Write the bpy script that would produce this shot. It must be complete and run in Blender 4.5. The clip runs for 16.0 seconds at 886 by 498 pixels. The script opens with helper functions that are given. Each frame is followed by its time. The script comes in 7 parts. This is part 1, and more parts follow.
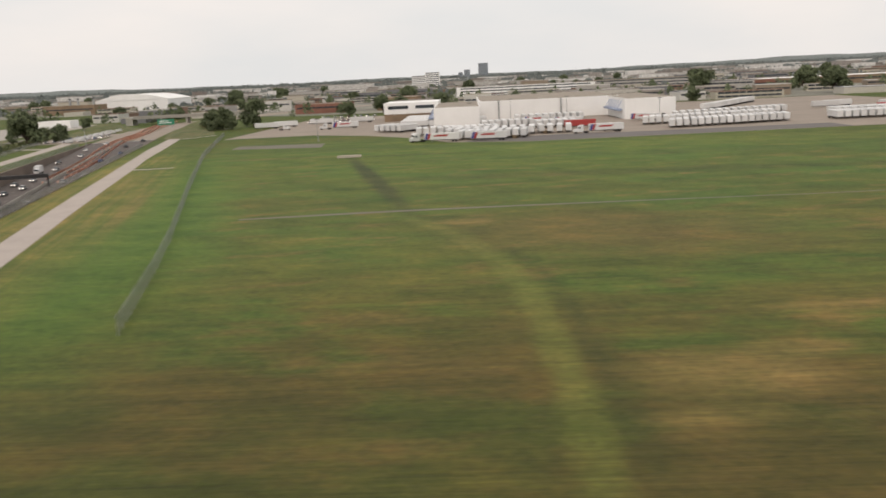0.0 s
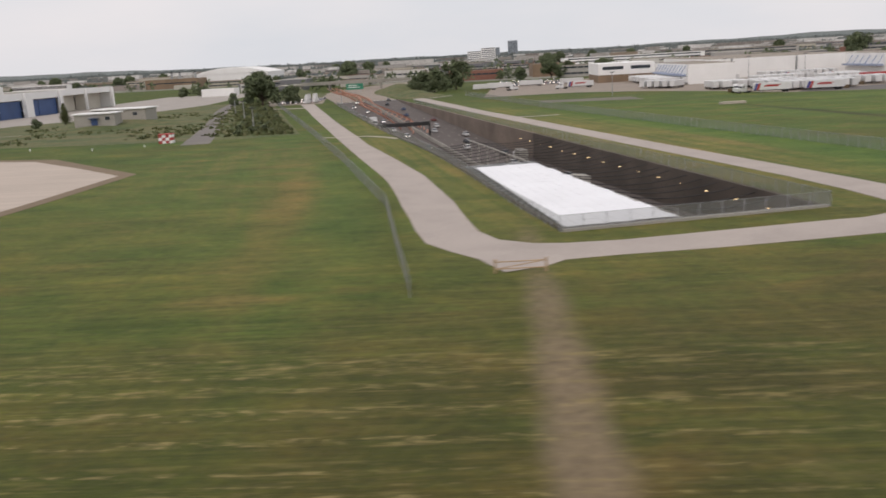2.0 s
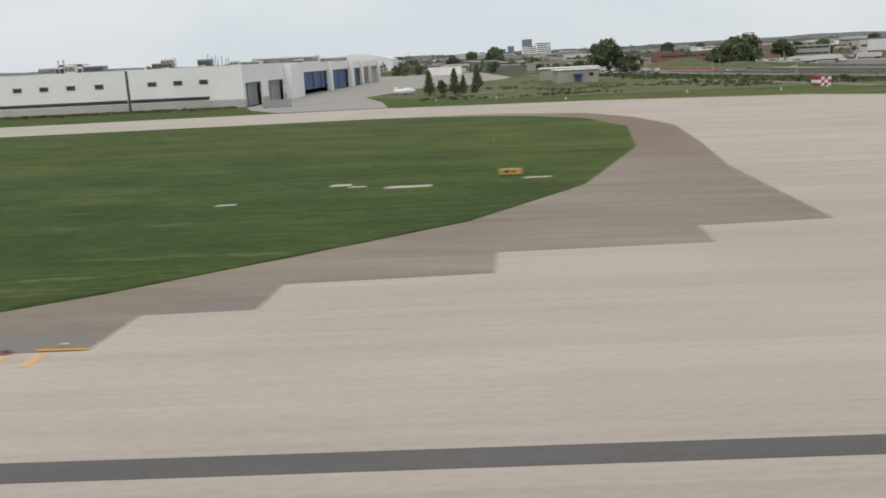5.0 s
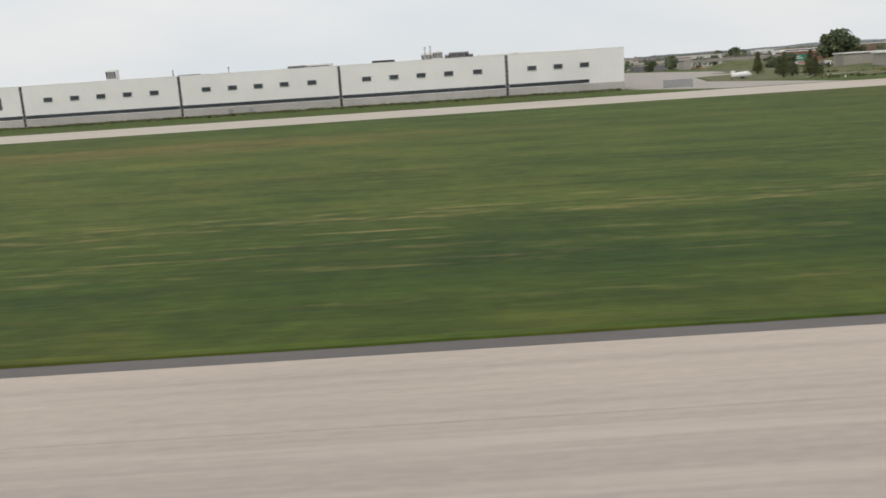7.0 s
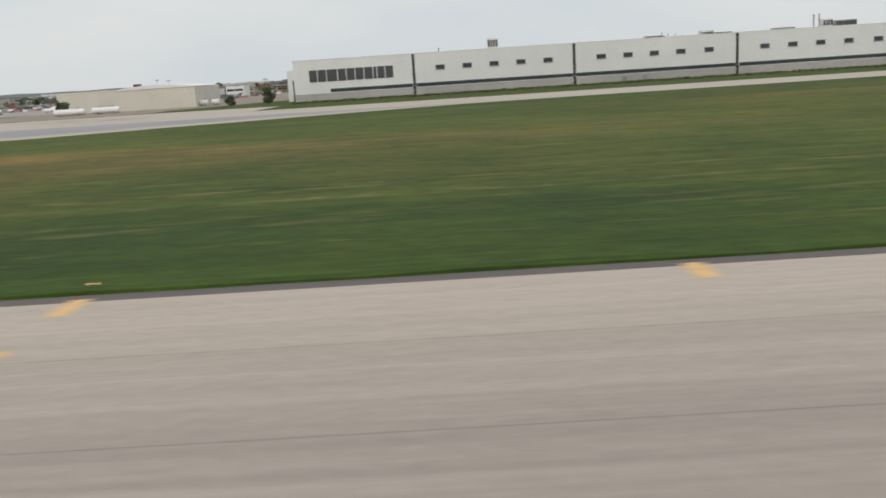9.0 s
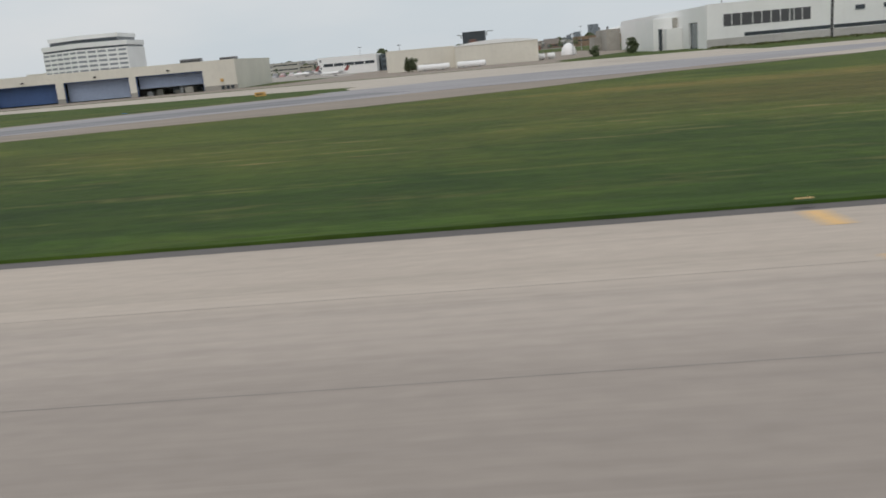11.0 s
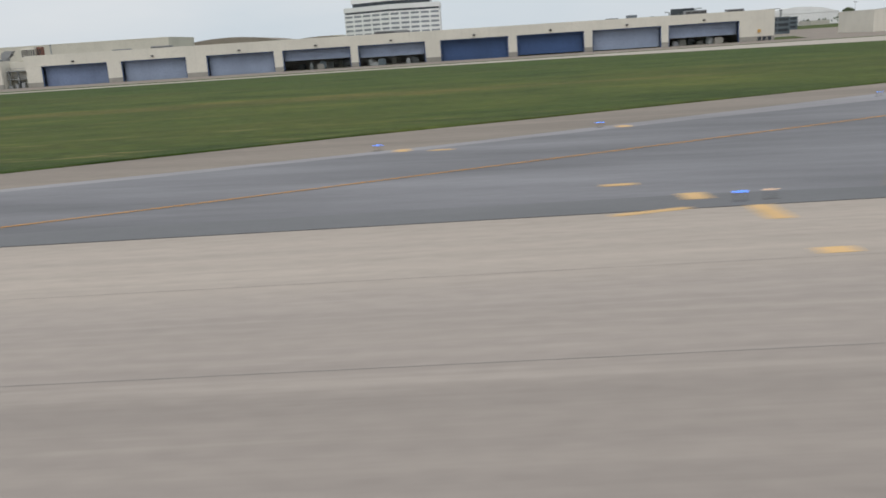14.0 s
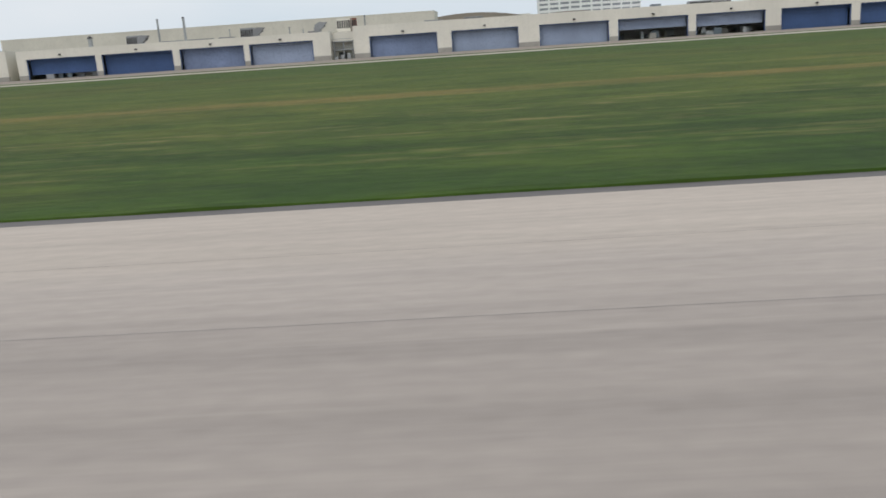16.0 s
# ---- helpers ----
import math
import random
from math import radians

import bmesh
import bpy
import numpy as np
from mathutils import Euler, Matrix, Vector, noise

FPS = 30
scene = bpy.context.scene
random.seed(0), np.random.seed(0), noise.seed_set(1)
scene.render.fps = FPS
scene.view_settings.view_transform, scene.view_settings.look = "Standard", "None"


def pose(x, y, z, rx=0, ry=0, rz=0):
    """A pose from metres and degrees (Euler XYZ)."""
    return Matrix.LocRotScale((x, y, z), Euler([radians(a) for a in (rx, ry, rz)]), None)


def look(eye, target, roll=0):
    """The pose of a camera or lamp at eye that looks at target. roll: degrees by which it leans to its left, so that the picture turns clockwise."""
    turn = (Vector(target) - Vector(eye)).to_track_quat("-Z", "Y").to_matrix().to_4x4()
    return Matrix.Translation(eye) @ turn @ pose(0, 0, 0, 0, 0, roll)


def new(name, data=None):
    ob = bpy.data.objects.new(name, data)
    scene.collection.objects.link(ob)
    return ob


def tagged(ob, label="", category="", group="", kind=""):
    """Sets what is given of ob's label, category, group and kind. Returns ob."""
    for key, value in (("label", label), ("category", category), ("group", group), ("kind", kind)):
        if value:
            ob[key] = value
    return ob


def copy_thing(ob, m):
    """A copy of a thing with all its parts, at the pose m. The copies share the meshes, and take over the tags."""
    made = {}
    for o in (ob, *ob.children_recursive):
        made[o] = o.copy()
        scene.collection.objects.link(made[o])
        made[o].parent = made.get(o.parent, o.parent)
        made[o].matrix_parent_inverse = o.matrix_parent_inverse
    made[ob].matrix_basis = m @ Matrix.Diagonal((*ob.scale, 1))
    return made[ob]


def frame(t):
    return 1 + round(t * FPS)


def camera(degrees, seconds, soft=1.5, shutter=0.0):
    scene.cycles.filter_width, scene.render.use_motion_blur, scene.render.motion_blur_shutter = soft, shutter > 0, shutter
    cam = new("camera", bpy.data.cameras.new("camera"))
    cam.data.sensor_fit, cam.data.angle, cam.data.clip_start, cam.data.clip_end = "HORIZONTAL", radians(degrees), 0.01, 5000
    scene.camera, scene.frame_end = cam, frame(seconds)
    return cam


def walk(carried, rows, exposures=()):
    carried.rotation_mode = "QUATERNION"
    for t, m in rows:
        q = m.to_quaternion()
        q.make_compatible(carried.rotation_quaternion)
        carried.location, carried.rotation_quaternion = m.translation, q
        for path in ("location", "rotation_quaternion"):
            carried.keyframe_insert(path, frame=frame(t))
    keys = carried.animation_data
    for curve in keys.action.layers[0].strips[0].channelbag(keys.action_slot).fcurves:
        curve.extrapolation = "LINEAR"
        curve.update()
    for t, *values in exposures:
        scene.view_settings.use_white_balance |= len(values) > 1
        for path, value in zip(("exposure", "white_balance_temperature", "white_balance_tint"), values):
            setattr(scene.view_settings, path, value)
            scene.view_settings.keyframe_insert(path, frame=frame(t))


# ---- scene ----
cam = camera(55.15, 16.0, soft=1.7, shutter=0.22)
# seconds, eye, target, roll: the glide path, the flare and the roll-out
PATH = [
    (0, (386.114, -1.844, 15.330), (382.540, 96.115, -4.453), -2.746),
    (0.5, (367.012, -1.369, 14.605), (361.858, 96.728, -4.114), -3.429),
    (1, (348.007, -0.965, 13.754), (342.803, 96.977, -5.748), -3.328),
    (1.5, (329.293, -0.590, 12.841), (324.118, 96.932, -8.670), -3.253),
    (2, (310.300, -0.253, 11.954), (305.469, 97.197, -9.956), -3.155),
    (2.5, (291.061, 0.091, 11.124), (285.947, 97.861, -9.244), -3.313),
    (3, (271.851, 0.396, 10.369), (267.688, 98.283, -9.654), -3.001),
    (5.5, (175.125, 0.626, 6.821), (172.662, 98.123, -15.278), -2.991),
    (6, (155.824, 0.599, 6.213), (153.797, 98.153, -15.677), -3.337),
    (6.5, (136.740, 0.586, 5.694), (134.972, 98.277, -15.601), -3.590),
    (7, (117.714, 0.603, 5.224), (116.162, 98.537, -14.938), -3.750),
    (7.5, (98.749, 0.673, 4.776), (96.190, 98.672, -14.964), -4.001),
    (8, (79.911, 0.734, 4.372), (76.343, 98.514, -16.277), -4.279),
    (8.5, (61.103, 0.719, 4.061), (58.536, 98.362, -17.372), -3.678),
    (9, (42.260, 0.704, 3.796), (40.011, 98.631, -16.335), -3.699),
    (9.5, (23.326, 0.787, 3.594), (19.927, 98.974, -15.052), -4.546),
    (10, (4.125, 0.956, 3.429), (0.035, 98.958, -16.039), -5.076),
    (10.2, (-3.593, 1.013, 3.371), (-7.489, 98.903, -16.688), -5.246),
    (12.3, (-84.794, 0.851, 3.589), (-89.539, 97.751, -20.659), -4.695),
    (12.5, (-92.267, 0.832, 3.611), (-96.859, 97.787, -20.442), -4.612),
    (13, (-110.731, 0.767, 3.553), (-112.946, 98.237, -18.690), -3.921),
    (13.5, (-128.853, 0.727, 3.566), (-131.407, 98.041, -19.314), -3.480),
    (14, (-146.782, 0.620, 3.598), (-151.296, 97.724, -19.862), -3.728),
    (14.5, (-164.555, 0.428, 3.590), (-168.063, 97.767, -19.055), -3.227),
    (15, (-182.197, 0.120, 3.584), (-186.190, 97.450, -19.017), -2.860),
    (15.5, (-199.714, -0.258, 3.611), (-204.581, 96.853, -19.749), -3.144),
    (16, (-217.148, -0.661, 3.602), (-222.201, 96.184, -20.799), -3.901),
]
walk(cam, [(t, look(eye, target, roll)) for t, eye, target, roll in PATH],
     exposures=[(0, 0.2, 7300, 18), (0.5, -0.12, 7350, 17), (1, 0.06, 7200, 15), (1.5, 0.06, 6950, 18), (2, 0.08, 6850, 20), (2.5, 0.14, 6900, 20), (3, 0.11, 7100, 15), (5.3, 0.05, 6500, 12), (5.6, 0.1, 6500, 12), (6, 0.36, 6500, 13), (7, 0.13, 6750, 14), (8, 0.17, 6850, 13), (8.5, 0.18, 6700, 13), (9, -0.03, 6700, 12), (9.5, 0.0, 6750, 15), (10.05, 0.0, 6700, 16), (10.2, -0.25, 6600, 12), (12.3, 0.1, 6450, 12), (13, 0.05, 6400, 12), (14, -0.03, 6400, 12), (14.5, 0.0, 6350, 12), (15, 0.0, 6350, 12), (16, 0.1, 6300, 12)])

# ---- daylight: an even overcast with a broad, weak sun ----
world = bpy.data.worlds.new("overcast")
scene.world = world
world.use_nodes = True
wn = world.node_tree.nodes
wl = world.node_tree.links
wn.clear()
w_out = wn.new("ShaderNodeOutputWorld")
w_bg = wn.new("ShaderNodeBackground")
w_sky = wn.new("ShaderNodeTexSky")
w_sky.sky_type = "NISHITA"
w_sky.sun_disc = False
w_sky.sun_elevation = radians(48)
w_sky.sun_rotation = radians(200)
w_sky.air_density, w_sky.dust_density, w_sky.ozone_density = 1.0, 4.0, 1.5
# cloud sheet: greyish white, a little bluer low down, with soft billows
w_co = wn.new("ShaderNodeTexCoord")
w_map = wn.new("ShaderNodeMapping")
w_map.inputs["Scale"].default_value = (1.0, 1.0, 3.5)
w_noise = wn.new("ShaderNodeTexNoise")
w_noise.inputs["Scale"].default_value = 2.2
w_noise.inputs["Detail"].default_value = 5.0
w_noise.inputs["Roughness"].default_value = 0.5
w_ramp = wn.new("ShaderNodeValToRGB")
w_ramp.color_ramp.elements[0].position, w_ramp.color_ramp.elements[0].color = 0.3, (5.6, 6.35, 6.75, 1)
w_ramp.color_ramp.elements[1].position, w_ramp.color_ramp.elements[1].color = 0.72, (7.1, 7.3, 7.3, 1)
w_mix = wn.new("ShaderNodeMix")
w_mix.data_type = "RGBA"
w_mix.inputs["Factor"].default_value = 0.93
wl.new(w_co.outputs["Generated"], w_map.inputs["Vector"])
wl.new(w_map.outputs["Vector"], w_noise.inputs["Vector"])
wl.new(w_noise.outputs["Fac"], w_ramp.inputs["Fac"])
wl.new(w_sky.outputs["Color"], w_mix.inputs["A"])
wl.new(w_ramp.outputs["Color"], w_mix.inputs["B"])
wl.new(w_mix.outputs["Result"], w_bg.inputs["Color"])
w_bg.inputs["Strength"].default_value = 0.112
wl.new(w_bg.outputs["Background"], w_out.inputs["Surface"])

sun = new("sun", bpy.data.lights.new("sun", "SUN"))
sun.data.energy, sun.data.angle, sun.data.color = 0.9, radians(25), (1.0, 0.96, 0.9)
sun.matrix_world = look((0, 0, 300), (70, 190, 0))

# ---- materials ----
UNIT = 0.54                              # metres to one unit of the site plan, applied at the very end


def mat(name, rough=0.85, metal=0.0):
    m = bpy.data.materials.new(name)
    m.use_nodes = True
    b = m.node_tree.nodes["Principled BSDF"]
    b.inputs["Roughness"].default_value = rough
    b.inputs["Metallic"].default_value = metal
    return m, m.node_tree, b


def node(nt, kind, **sockets):
    n = nt.nodes.new(kind)
    for key, value in sockets.items():
        n.inputs[key.replace("_", " ")].default_value = value
    return n


def where(nt, scale=(1, 1, 1), turn=0.0):
    """Place in the world, in metres, turned and stretched."""
    g = nt.nodes.new("ShaderNodeNewGeometry")
    t = node(nt, "ShaderNodeMapping", Rotation=(0, 0, radians(turn)))
    m = node(nt, "ShaderNodeMapping", Scale=tuple(k / UNIT for k in scale))
    nt.links.new(g.outputs["Position"], t.inputs["Vector"])
    nt.links.new(t.outputs["Vector"], m.inputs["Vector"])
    return m.outputs["Vector"]


def noisy(nt, vec, scale, detail=4.0, rough=0.55):
    n = node(nt, "ShaderNodeTexNoise", Scale=scale, Detail=detail, Roughness=rough)
    nt.links.new(vec, n.inputs["Vector"])
    return n.outputs["Fac"]


def ramp(nt, fac, *stops):
    r = nt.nodes.new("ShaderNodeValToRGB")
    e = r.color_ramp.elements
    while len(e) < len(stops):
        e.new(0.5)
    for k, (p, c) in enumerate(stops):
        e[k].position, e[k].color = p, (*c, 1) if len(c) == 3 else c
    nt.links.new(fac, r.inputs["Fac"])
    return r.outputs["Color"]


def blend(nt, a, b, fac, mode="MIX"):
    m = nt.nodes.new("ShaderNodeMix")
    m.data_type, m.blend_type = "RGBA", mode
    for sock, val in (("Factor", fac), ("A", a), ("B", b)):
        if isinstance(val, (int, float)):
            m.inputs[sock].default_value = val
        elif isinstance(val, tuple):
            m.inputs[sock].default_value = (*val, 1)
        else:
            nt.links.new(val, m.inputs[sock])
    return m.outputs["Result"]


def bumped(nt, b, fac, strength, dist=0.05):
    n = node(nt, "ShaderNodeBump", Strength=strength, Distance=dist)
    nt.links.new(fac, n.inputs["Height"])
    nt.links.new(n.outputs["Normal"], b.inputs["Normal"])


def painted(name, colour, rough=0.6, metal=0.0, wear=0.18, scale=0.6, streak=0.0, each=0.0):
    """A painted or plain surface with broad fading, fine grime and, where asked, rain streaks."""
    m, nt, b = mat(name, rough, metal)
    dark = tuple(c * (1 - wear) for c in colour)
    pale = tuple(min(1, c * (1 + wear * 0.35)) for c in colour)
    big = noisy(nt, where(nt), scale * 0.12, 3)
    fine = noisy(nt, where(nt), scale * 2.3, 5)
    col = ramp(nt, big, (0.3, dark), (0.68, pale))
    col = blend(nt, col, tuple(c * (1 - wear * 1.3) for c in colour), ramp(nt, fine, (0.5, (0, 0, 0)), (0.75, (0.8, 0.8, 0.8))))
    if streak:
        s = noisy(nt, where(nt, (1.6, 1.6, 0.05)), 1.0, 3)
        col = blend(nt, col, tuple(c * 0.62 for c in colour), ramp(nt, s, (0.52, (0, 0, 0)), (0.8, (streak, streak, streak))))
    if each:
        o = nt.nodes.new("ShaderNodeObjectInfo")
        col = blend(nt, col, ramp(nt, o.outputs["Random"], (0, (1 - each,) * 3), (1, (1,) * 3)), 1.0, "MULTIPLY")
    nt.links.new(col, b.inputs["Base Color"])
    bumped(nt, b, fine, 0.15, 0.02)
    return m


def near_by(nt, cx, cy, rx, ry, turn=0.0, ragged=0.5):
    """1 inside a ragged patch of ground round a place of the site plan, 0 outside."""
    g = nt.nodes.new("ShaderNodeNewGeometry")
    m = nt.nodes.new("ShaderNodeMapping")
    m.vector_type = "TEXTURE"
    m.inputs["Location"].default_value = (cx * UNIT, cy * UNIT, 0)
    m.inputs["Rotation"].default_value = (0, 0, radians(turn))
    m.inputs["Scale"].default_value = (rx * UNIT, ry * UNIT, 1e6)
    nt.links.new(g.outputs["Position"], m.inputs["Vector"])
    ln = nt.nodes.new("ShaderNodeVectorMath")
    ln.operation = "LENGTH"
    nt.links.new(m.outputs["Vector"], ln.inputs[0])
    add = nt.nodes.new("ShaderNodeMath")
    add.operation = "MULTIPLY_ADD"
    nt.links.new(noisy(nt, where(nt, (0.06, 0.09, 1)), 1.0, 5, 0.65), add.inputs[0])
    add.inputs[1].default_value = -ragged * 2
    nt.links.new(ln.outputs["Value"], add.inputs[2])
    r = nt.nodes.new("ShaderNodeMapRange")
    r.interpolation_type = "SMOOTHSTEP"
    r.inputs["From Min"].default_value, r.inputs["From Max"].default_value = 1.0 - ragged, 0.3 - ragged
    nt.links.new(add.outputs["Value"], r.inputs["Value"])
    return r.outputs["Result"]


def times(nt, fac, k):
    m = nt.nodes.new("ShaderNodeMath")
    m.operation = "MULTIPLY"
    for i, v in enumerate((fac, k)):
        if isinstance(v, (int, float)):
            m.inputs[i].default_value = v
        else:
            nt.links.new(v, m.inputs[i])
    return m.outputs["Value"]


def along_y(nt, *stops, wobble=8.0, lo=0.0, hi=400.0, tilt=0.0):
    """A colour that changes with the distance from the runway's middle, its borders ragged."""
    g = nt.nodes.new("ShaderNodeNewGeometry")
    x = nt.nodes.new("ShaderNodeSeparateXYZ")
    nt.links.new(g.outputs["Position"], x.inputs["Vector"])
    add = nt.nodes.new("ShaderNodeMath")
    add.operation = "MULTIPLY_ADD"
    nt.links.new(noisy(nt, where(nt, (0.02, 0.15, 1)), 1.0, 4, 0.6), add.inputs[0])
    add.inputs[1].default_value = wobble * 2 * UNIT
    lean = nt.nodes.new("ShaderNodeMath")
    lean.operation = "MULTIPLY_ADD"
    lean.inputs[1].default_value = -tilt
    nt.links.new(x.outputs["X"], lean.inputs[0])
    nt.links.new(x.outputs["Y"], lean.inputs[2])
    nt.links.new(lean.outputs["Value"], add.inputs[2])
    r = nt.nodes.new("ShaderNodeMapRange")
    r.inputs["From Min"].default_value, r.inputs["From Max"].default_value = (lo + wobble) * UNIT, (hi + wobble) * UNIT
    nt.links.new(add.outputs["Value"], r.inputs["Value"])
    return ramp(nt, r.outputs["Result"], *[((y - lo) / (hi - lo), c) for y, c in stops])


def grass_material():
    """Mown airfield grass: long swathes along the runway, hay left in rows, dry patches, clover-green hollows."""
    m, nt, b = mat("grass", 0.95)
    b.inputs["Specular IOR Level"].default_value = 0.33
    swathe = noisy(nt, where(nt, (0.014, 0.11, 1)), 1.0, 4, 0.6)
    rows = noisy(nt, where(nt, (0.02, 0.55, 1)), 1.0, 3, 0.6)
    hay = noisy(nt, where(nt, (0.2, 0.9, 1)), 1.0, 4, 0.68)
    line_up = ramp(nt, noisy(nt, where(nt, (0.006, 0.6, 1)), 1.0, 2, 0.5), (0.5, (0.06,) * 3), (0.6, (1,) * 3))
    patch = noisy(nt, where(nt, (0.011, 0.022, 1)), 1.0, 5, 0.6)
    blot = noisy(nt, where(nt, (0.045, 0.07, 1)), 1.0, 4, 0.6)
    grain = noisy(nt, where(nt), 0.9, 6, 0.7)
    col = along_y(nt, (24, (0.043, 0.08, 0.008)), (39, (0.031, 0.058, 0.006)), (47, (0.05, 0.077, 0.01)), (60, (0.07, 0.094, 0.015)), (100, (0.085, 0.105, 0.017)), (190, (0.056, 0.086, 0.012)), (320, (0.06, 0.09, 0.013)))
    col = blend(nt, col, ramp(nt, swathe, (0.36, (0.8, 0.86, 0.78)), (0.5, (1.0, 1.0, 0.97)), (0.66, (1.28, 1.17, 1.24))), 1.0, "MULTIPLY")
    col = blend(nt, col, (0.125, 0.088, 0.024), ramp(nt, patch, (0.5, (0, 0, 0)), (0.68, (0.36, 0.36, 0.36))))
    # the field below the glide path is browner, its far side greener
    col = blend(nt, col, (0.078, 0.057, 0.014), times(nt, near_by(nt, 690, 40, 190, 95, 0, 0.35), 0.8))
    col = blend(nt, col, (0.07, 0.11, 0.012), times(nt, near_by(nt, 700, 300, 170, 110, 0, 0.35), 0.6))
    col = blend(nt, col, (0.042, 0.08, 0.007), times(nt, near_by(nt, 480, 75, 60, 40, 0, 0.35), 0.6))
    # stripes left by the mower between the apron and the perimeter fence
    lines = noisy(nt, where(nt, (0.3, 0.012, 1), -13.4), 1.0, 3, 0.6)
    col = blend(nt, col, ramp(nt, lines, (0.38, (0.06, 0.108, 0.016)), (0.6, (0.125, 0.118, 0.032))), times(nt, near_by(nt, 530, 165, 44, 110, 14, 0.25), 0.62))
    col = blend(nt, col, (0.15, 0.1, 0.03), times(nt, near_by(nt, 543, 140, 6, 90, 14, 0.4), 0.6))
    # broad lush and parched patches in the field under the glide path
    lush = noisy(nt, where(nt, (0.028, 0.05, 1), 8), 1.0, 5, 0.62)
    dry = noisy(nt, where(nt, (0.035, 0.075, 1), -10), 1.7, 5, 0.65)
    inland = near_by(nt, 680, 170, 330, 300, 0, 0.2)
    col = blend(nt, col, (0.05, 0.105, 0.014), times(nt, blend(nt, (0, 0, 0), ramp(nt, lush, (0.48, (0, 0, 0)), (0.6, (0.85,) * 3)), inland), 1.0))
    col = blend(nt, col, (0.165, 0.11, 0.036), times(nt, blend(nt, (0, 0, 0), ramp(nt, dry, (0.54, (0, 0, 0)), (0.66, (0.65,) * 3)), inland), 1.0))
    # greener bands beside the roads and fences, bare lines between
    for cx, cy, rx, ry, turn, k, c in ((641, 190, 24, 190, 13.4, 0.9, (0.055, 0.125, 0.016)), (648, 130, 16, 90, 13.4, 0.85, (0.052, 0.12, 0.015)), (555, 120, 8, 50, 13.4, 0.6, (0.045, 0.088, 0.013)), (628, 210, 4, 60, 13.4, 0.6, (0.17, 0.115, 0.045)), (690, 360, 120, 14, -6, 0.5, (0.05, 0.075, 0.015)), (640, 330, 34, 6, -3, 0.6, (0.12, 0.1, 0.03)), (800, 330, 150, 30, -4, 0.45, (0.1, 0.13, 0.022)), (795, 290, 150, 12, -7, 0.5, (0.05, 0.085, 0.015))):
        col = blend(nt, col, c, times(nt, near_by(nt, cx, cy, rx, ry, turn, 0.35), k))
    # yellowish verges on both sides of the cutting, mown along it
    verge = noisy(nt, where(nt, (0.5, 0.015, 1), -13.4), 1.0, 4, 0.6)
    verge_col = ramp(nt, verge, (0.36, (0.07, 0.1, 0.016)), (0.5, (0.125, 0.125, 0.027)), (0.64, (0.18, 0.145, 0.042)))
    for cx, cy, rx, ry in ((562, 225, 27, 215), (604, 235, 30, 225)):
        col = blend(nt, col, verge_col, times(nt, near_by(nt, cx, cy, rx, ry, 13.4, 0.2), 0.9))
    # the ditch: darker green lines laid flat through the field
    col = blend(nt, col, (0.03, 0.045, 0.012), times(nt, near_by(nt, 686, 248, 4.2, 100, 12.6, 0.3), 0.95))
    col = blend(nt, col, (0.04, 0.058, 0.012), times(nt, near_by(nt, 760, 238, 130, 9, -4, 0.4), 0.5))
    # fresher green along the runway, sallower under the glide path
    col = blend(nt, col, (0.045, 0.094, 0.012), times(nt, near_by(nt, -170, 150, 760, 330, 0, 0.2), 0.25))
    col = blend(nt, col, (0.1, 0.085, 0.02), times(nt, near_by(nt, 660, 120, 260, 260, 0, 0.2), 0.22))
    # deeper green in the bend of the apron
    col = blend(nt, col, (0.028, 0.066, 0.007), times(nt, near_by(nt, 325, 75, 130, 95, 0, 0.25), 0.65))
    # a strip of fresh green along the fence with a dry swathe beside it
    col = blend(nt, col, (0.05, 0.108, 0.014), times(nt, near_by(nt, 553, 110, 9, 120, 3, 0.5), 0.4))
    col = blend(nt, col, (0.17, 0.12, 0.036), times(nt, near_by(nt, 543.5, 130, 5, 95, 7, 0.7), 0.5))
    col = blend(nt, col, (0.1, 0.118, 0.024), times(nt, near_by(nt, 520, 110, 110, 130, 0, 0.25), 0.3))
    # poorer, browner sward in the nearest part of the field
    col = blend(nt, col, (0.066, 0.055, 0.014), times(nt, near_by(nt, 670, 40, 190, 62, 0, 0.3), 0.6))
    col = blend(nt, col, (0.036, 0.062, 0.011), times(nt, near_by(nt, 458, 32, 66, 26, 0, 0.3), 0.6))
    # worn trail and dry spots in the near field
    for cx, cy, ry, turn in ((707, 161, 17, 26), (714.5, 141.5, 19, 17), (719.8, 121, 18, 11), (722.4, 102, 18, 4), (723.3, 83, 17, 1), (723.8, 62, 22, -1)):
        col = blend(nt, col, (0.125, 0.135, 0.03), times(nt, near_by(nt, cx, cy, 3.2, ry, turn, 0.25), 0.6))
        col = blend(nt, col, (0.042, 0.052, 0.012), times(nt, near_by(nt, cx + 4.0, cy + 1, 2.2, ry, turn, 0.25), 0.3))
    col = blend(nt, col, (0.036, 0.052, 0.012), times(nt, near_by(nt, 690, 322, 46, 3.5, -3, 0.3), 0.7))
    col = blend(nt, col, (0.11, 0.078, 0.024), times(nt, near_by(nt, 740, 150, 52, 30, -20, 0.4), 0.55))
    # browner halfway to the taxiway
    col = blend(nt, col, (0.135, 0.1, 0.034), times(nt, near_by(nt, 10, 78, 85, 27, 6, 0.55), 0.6))
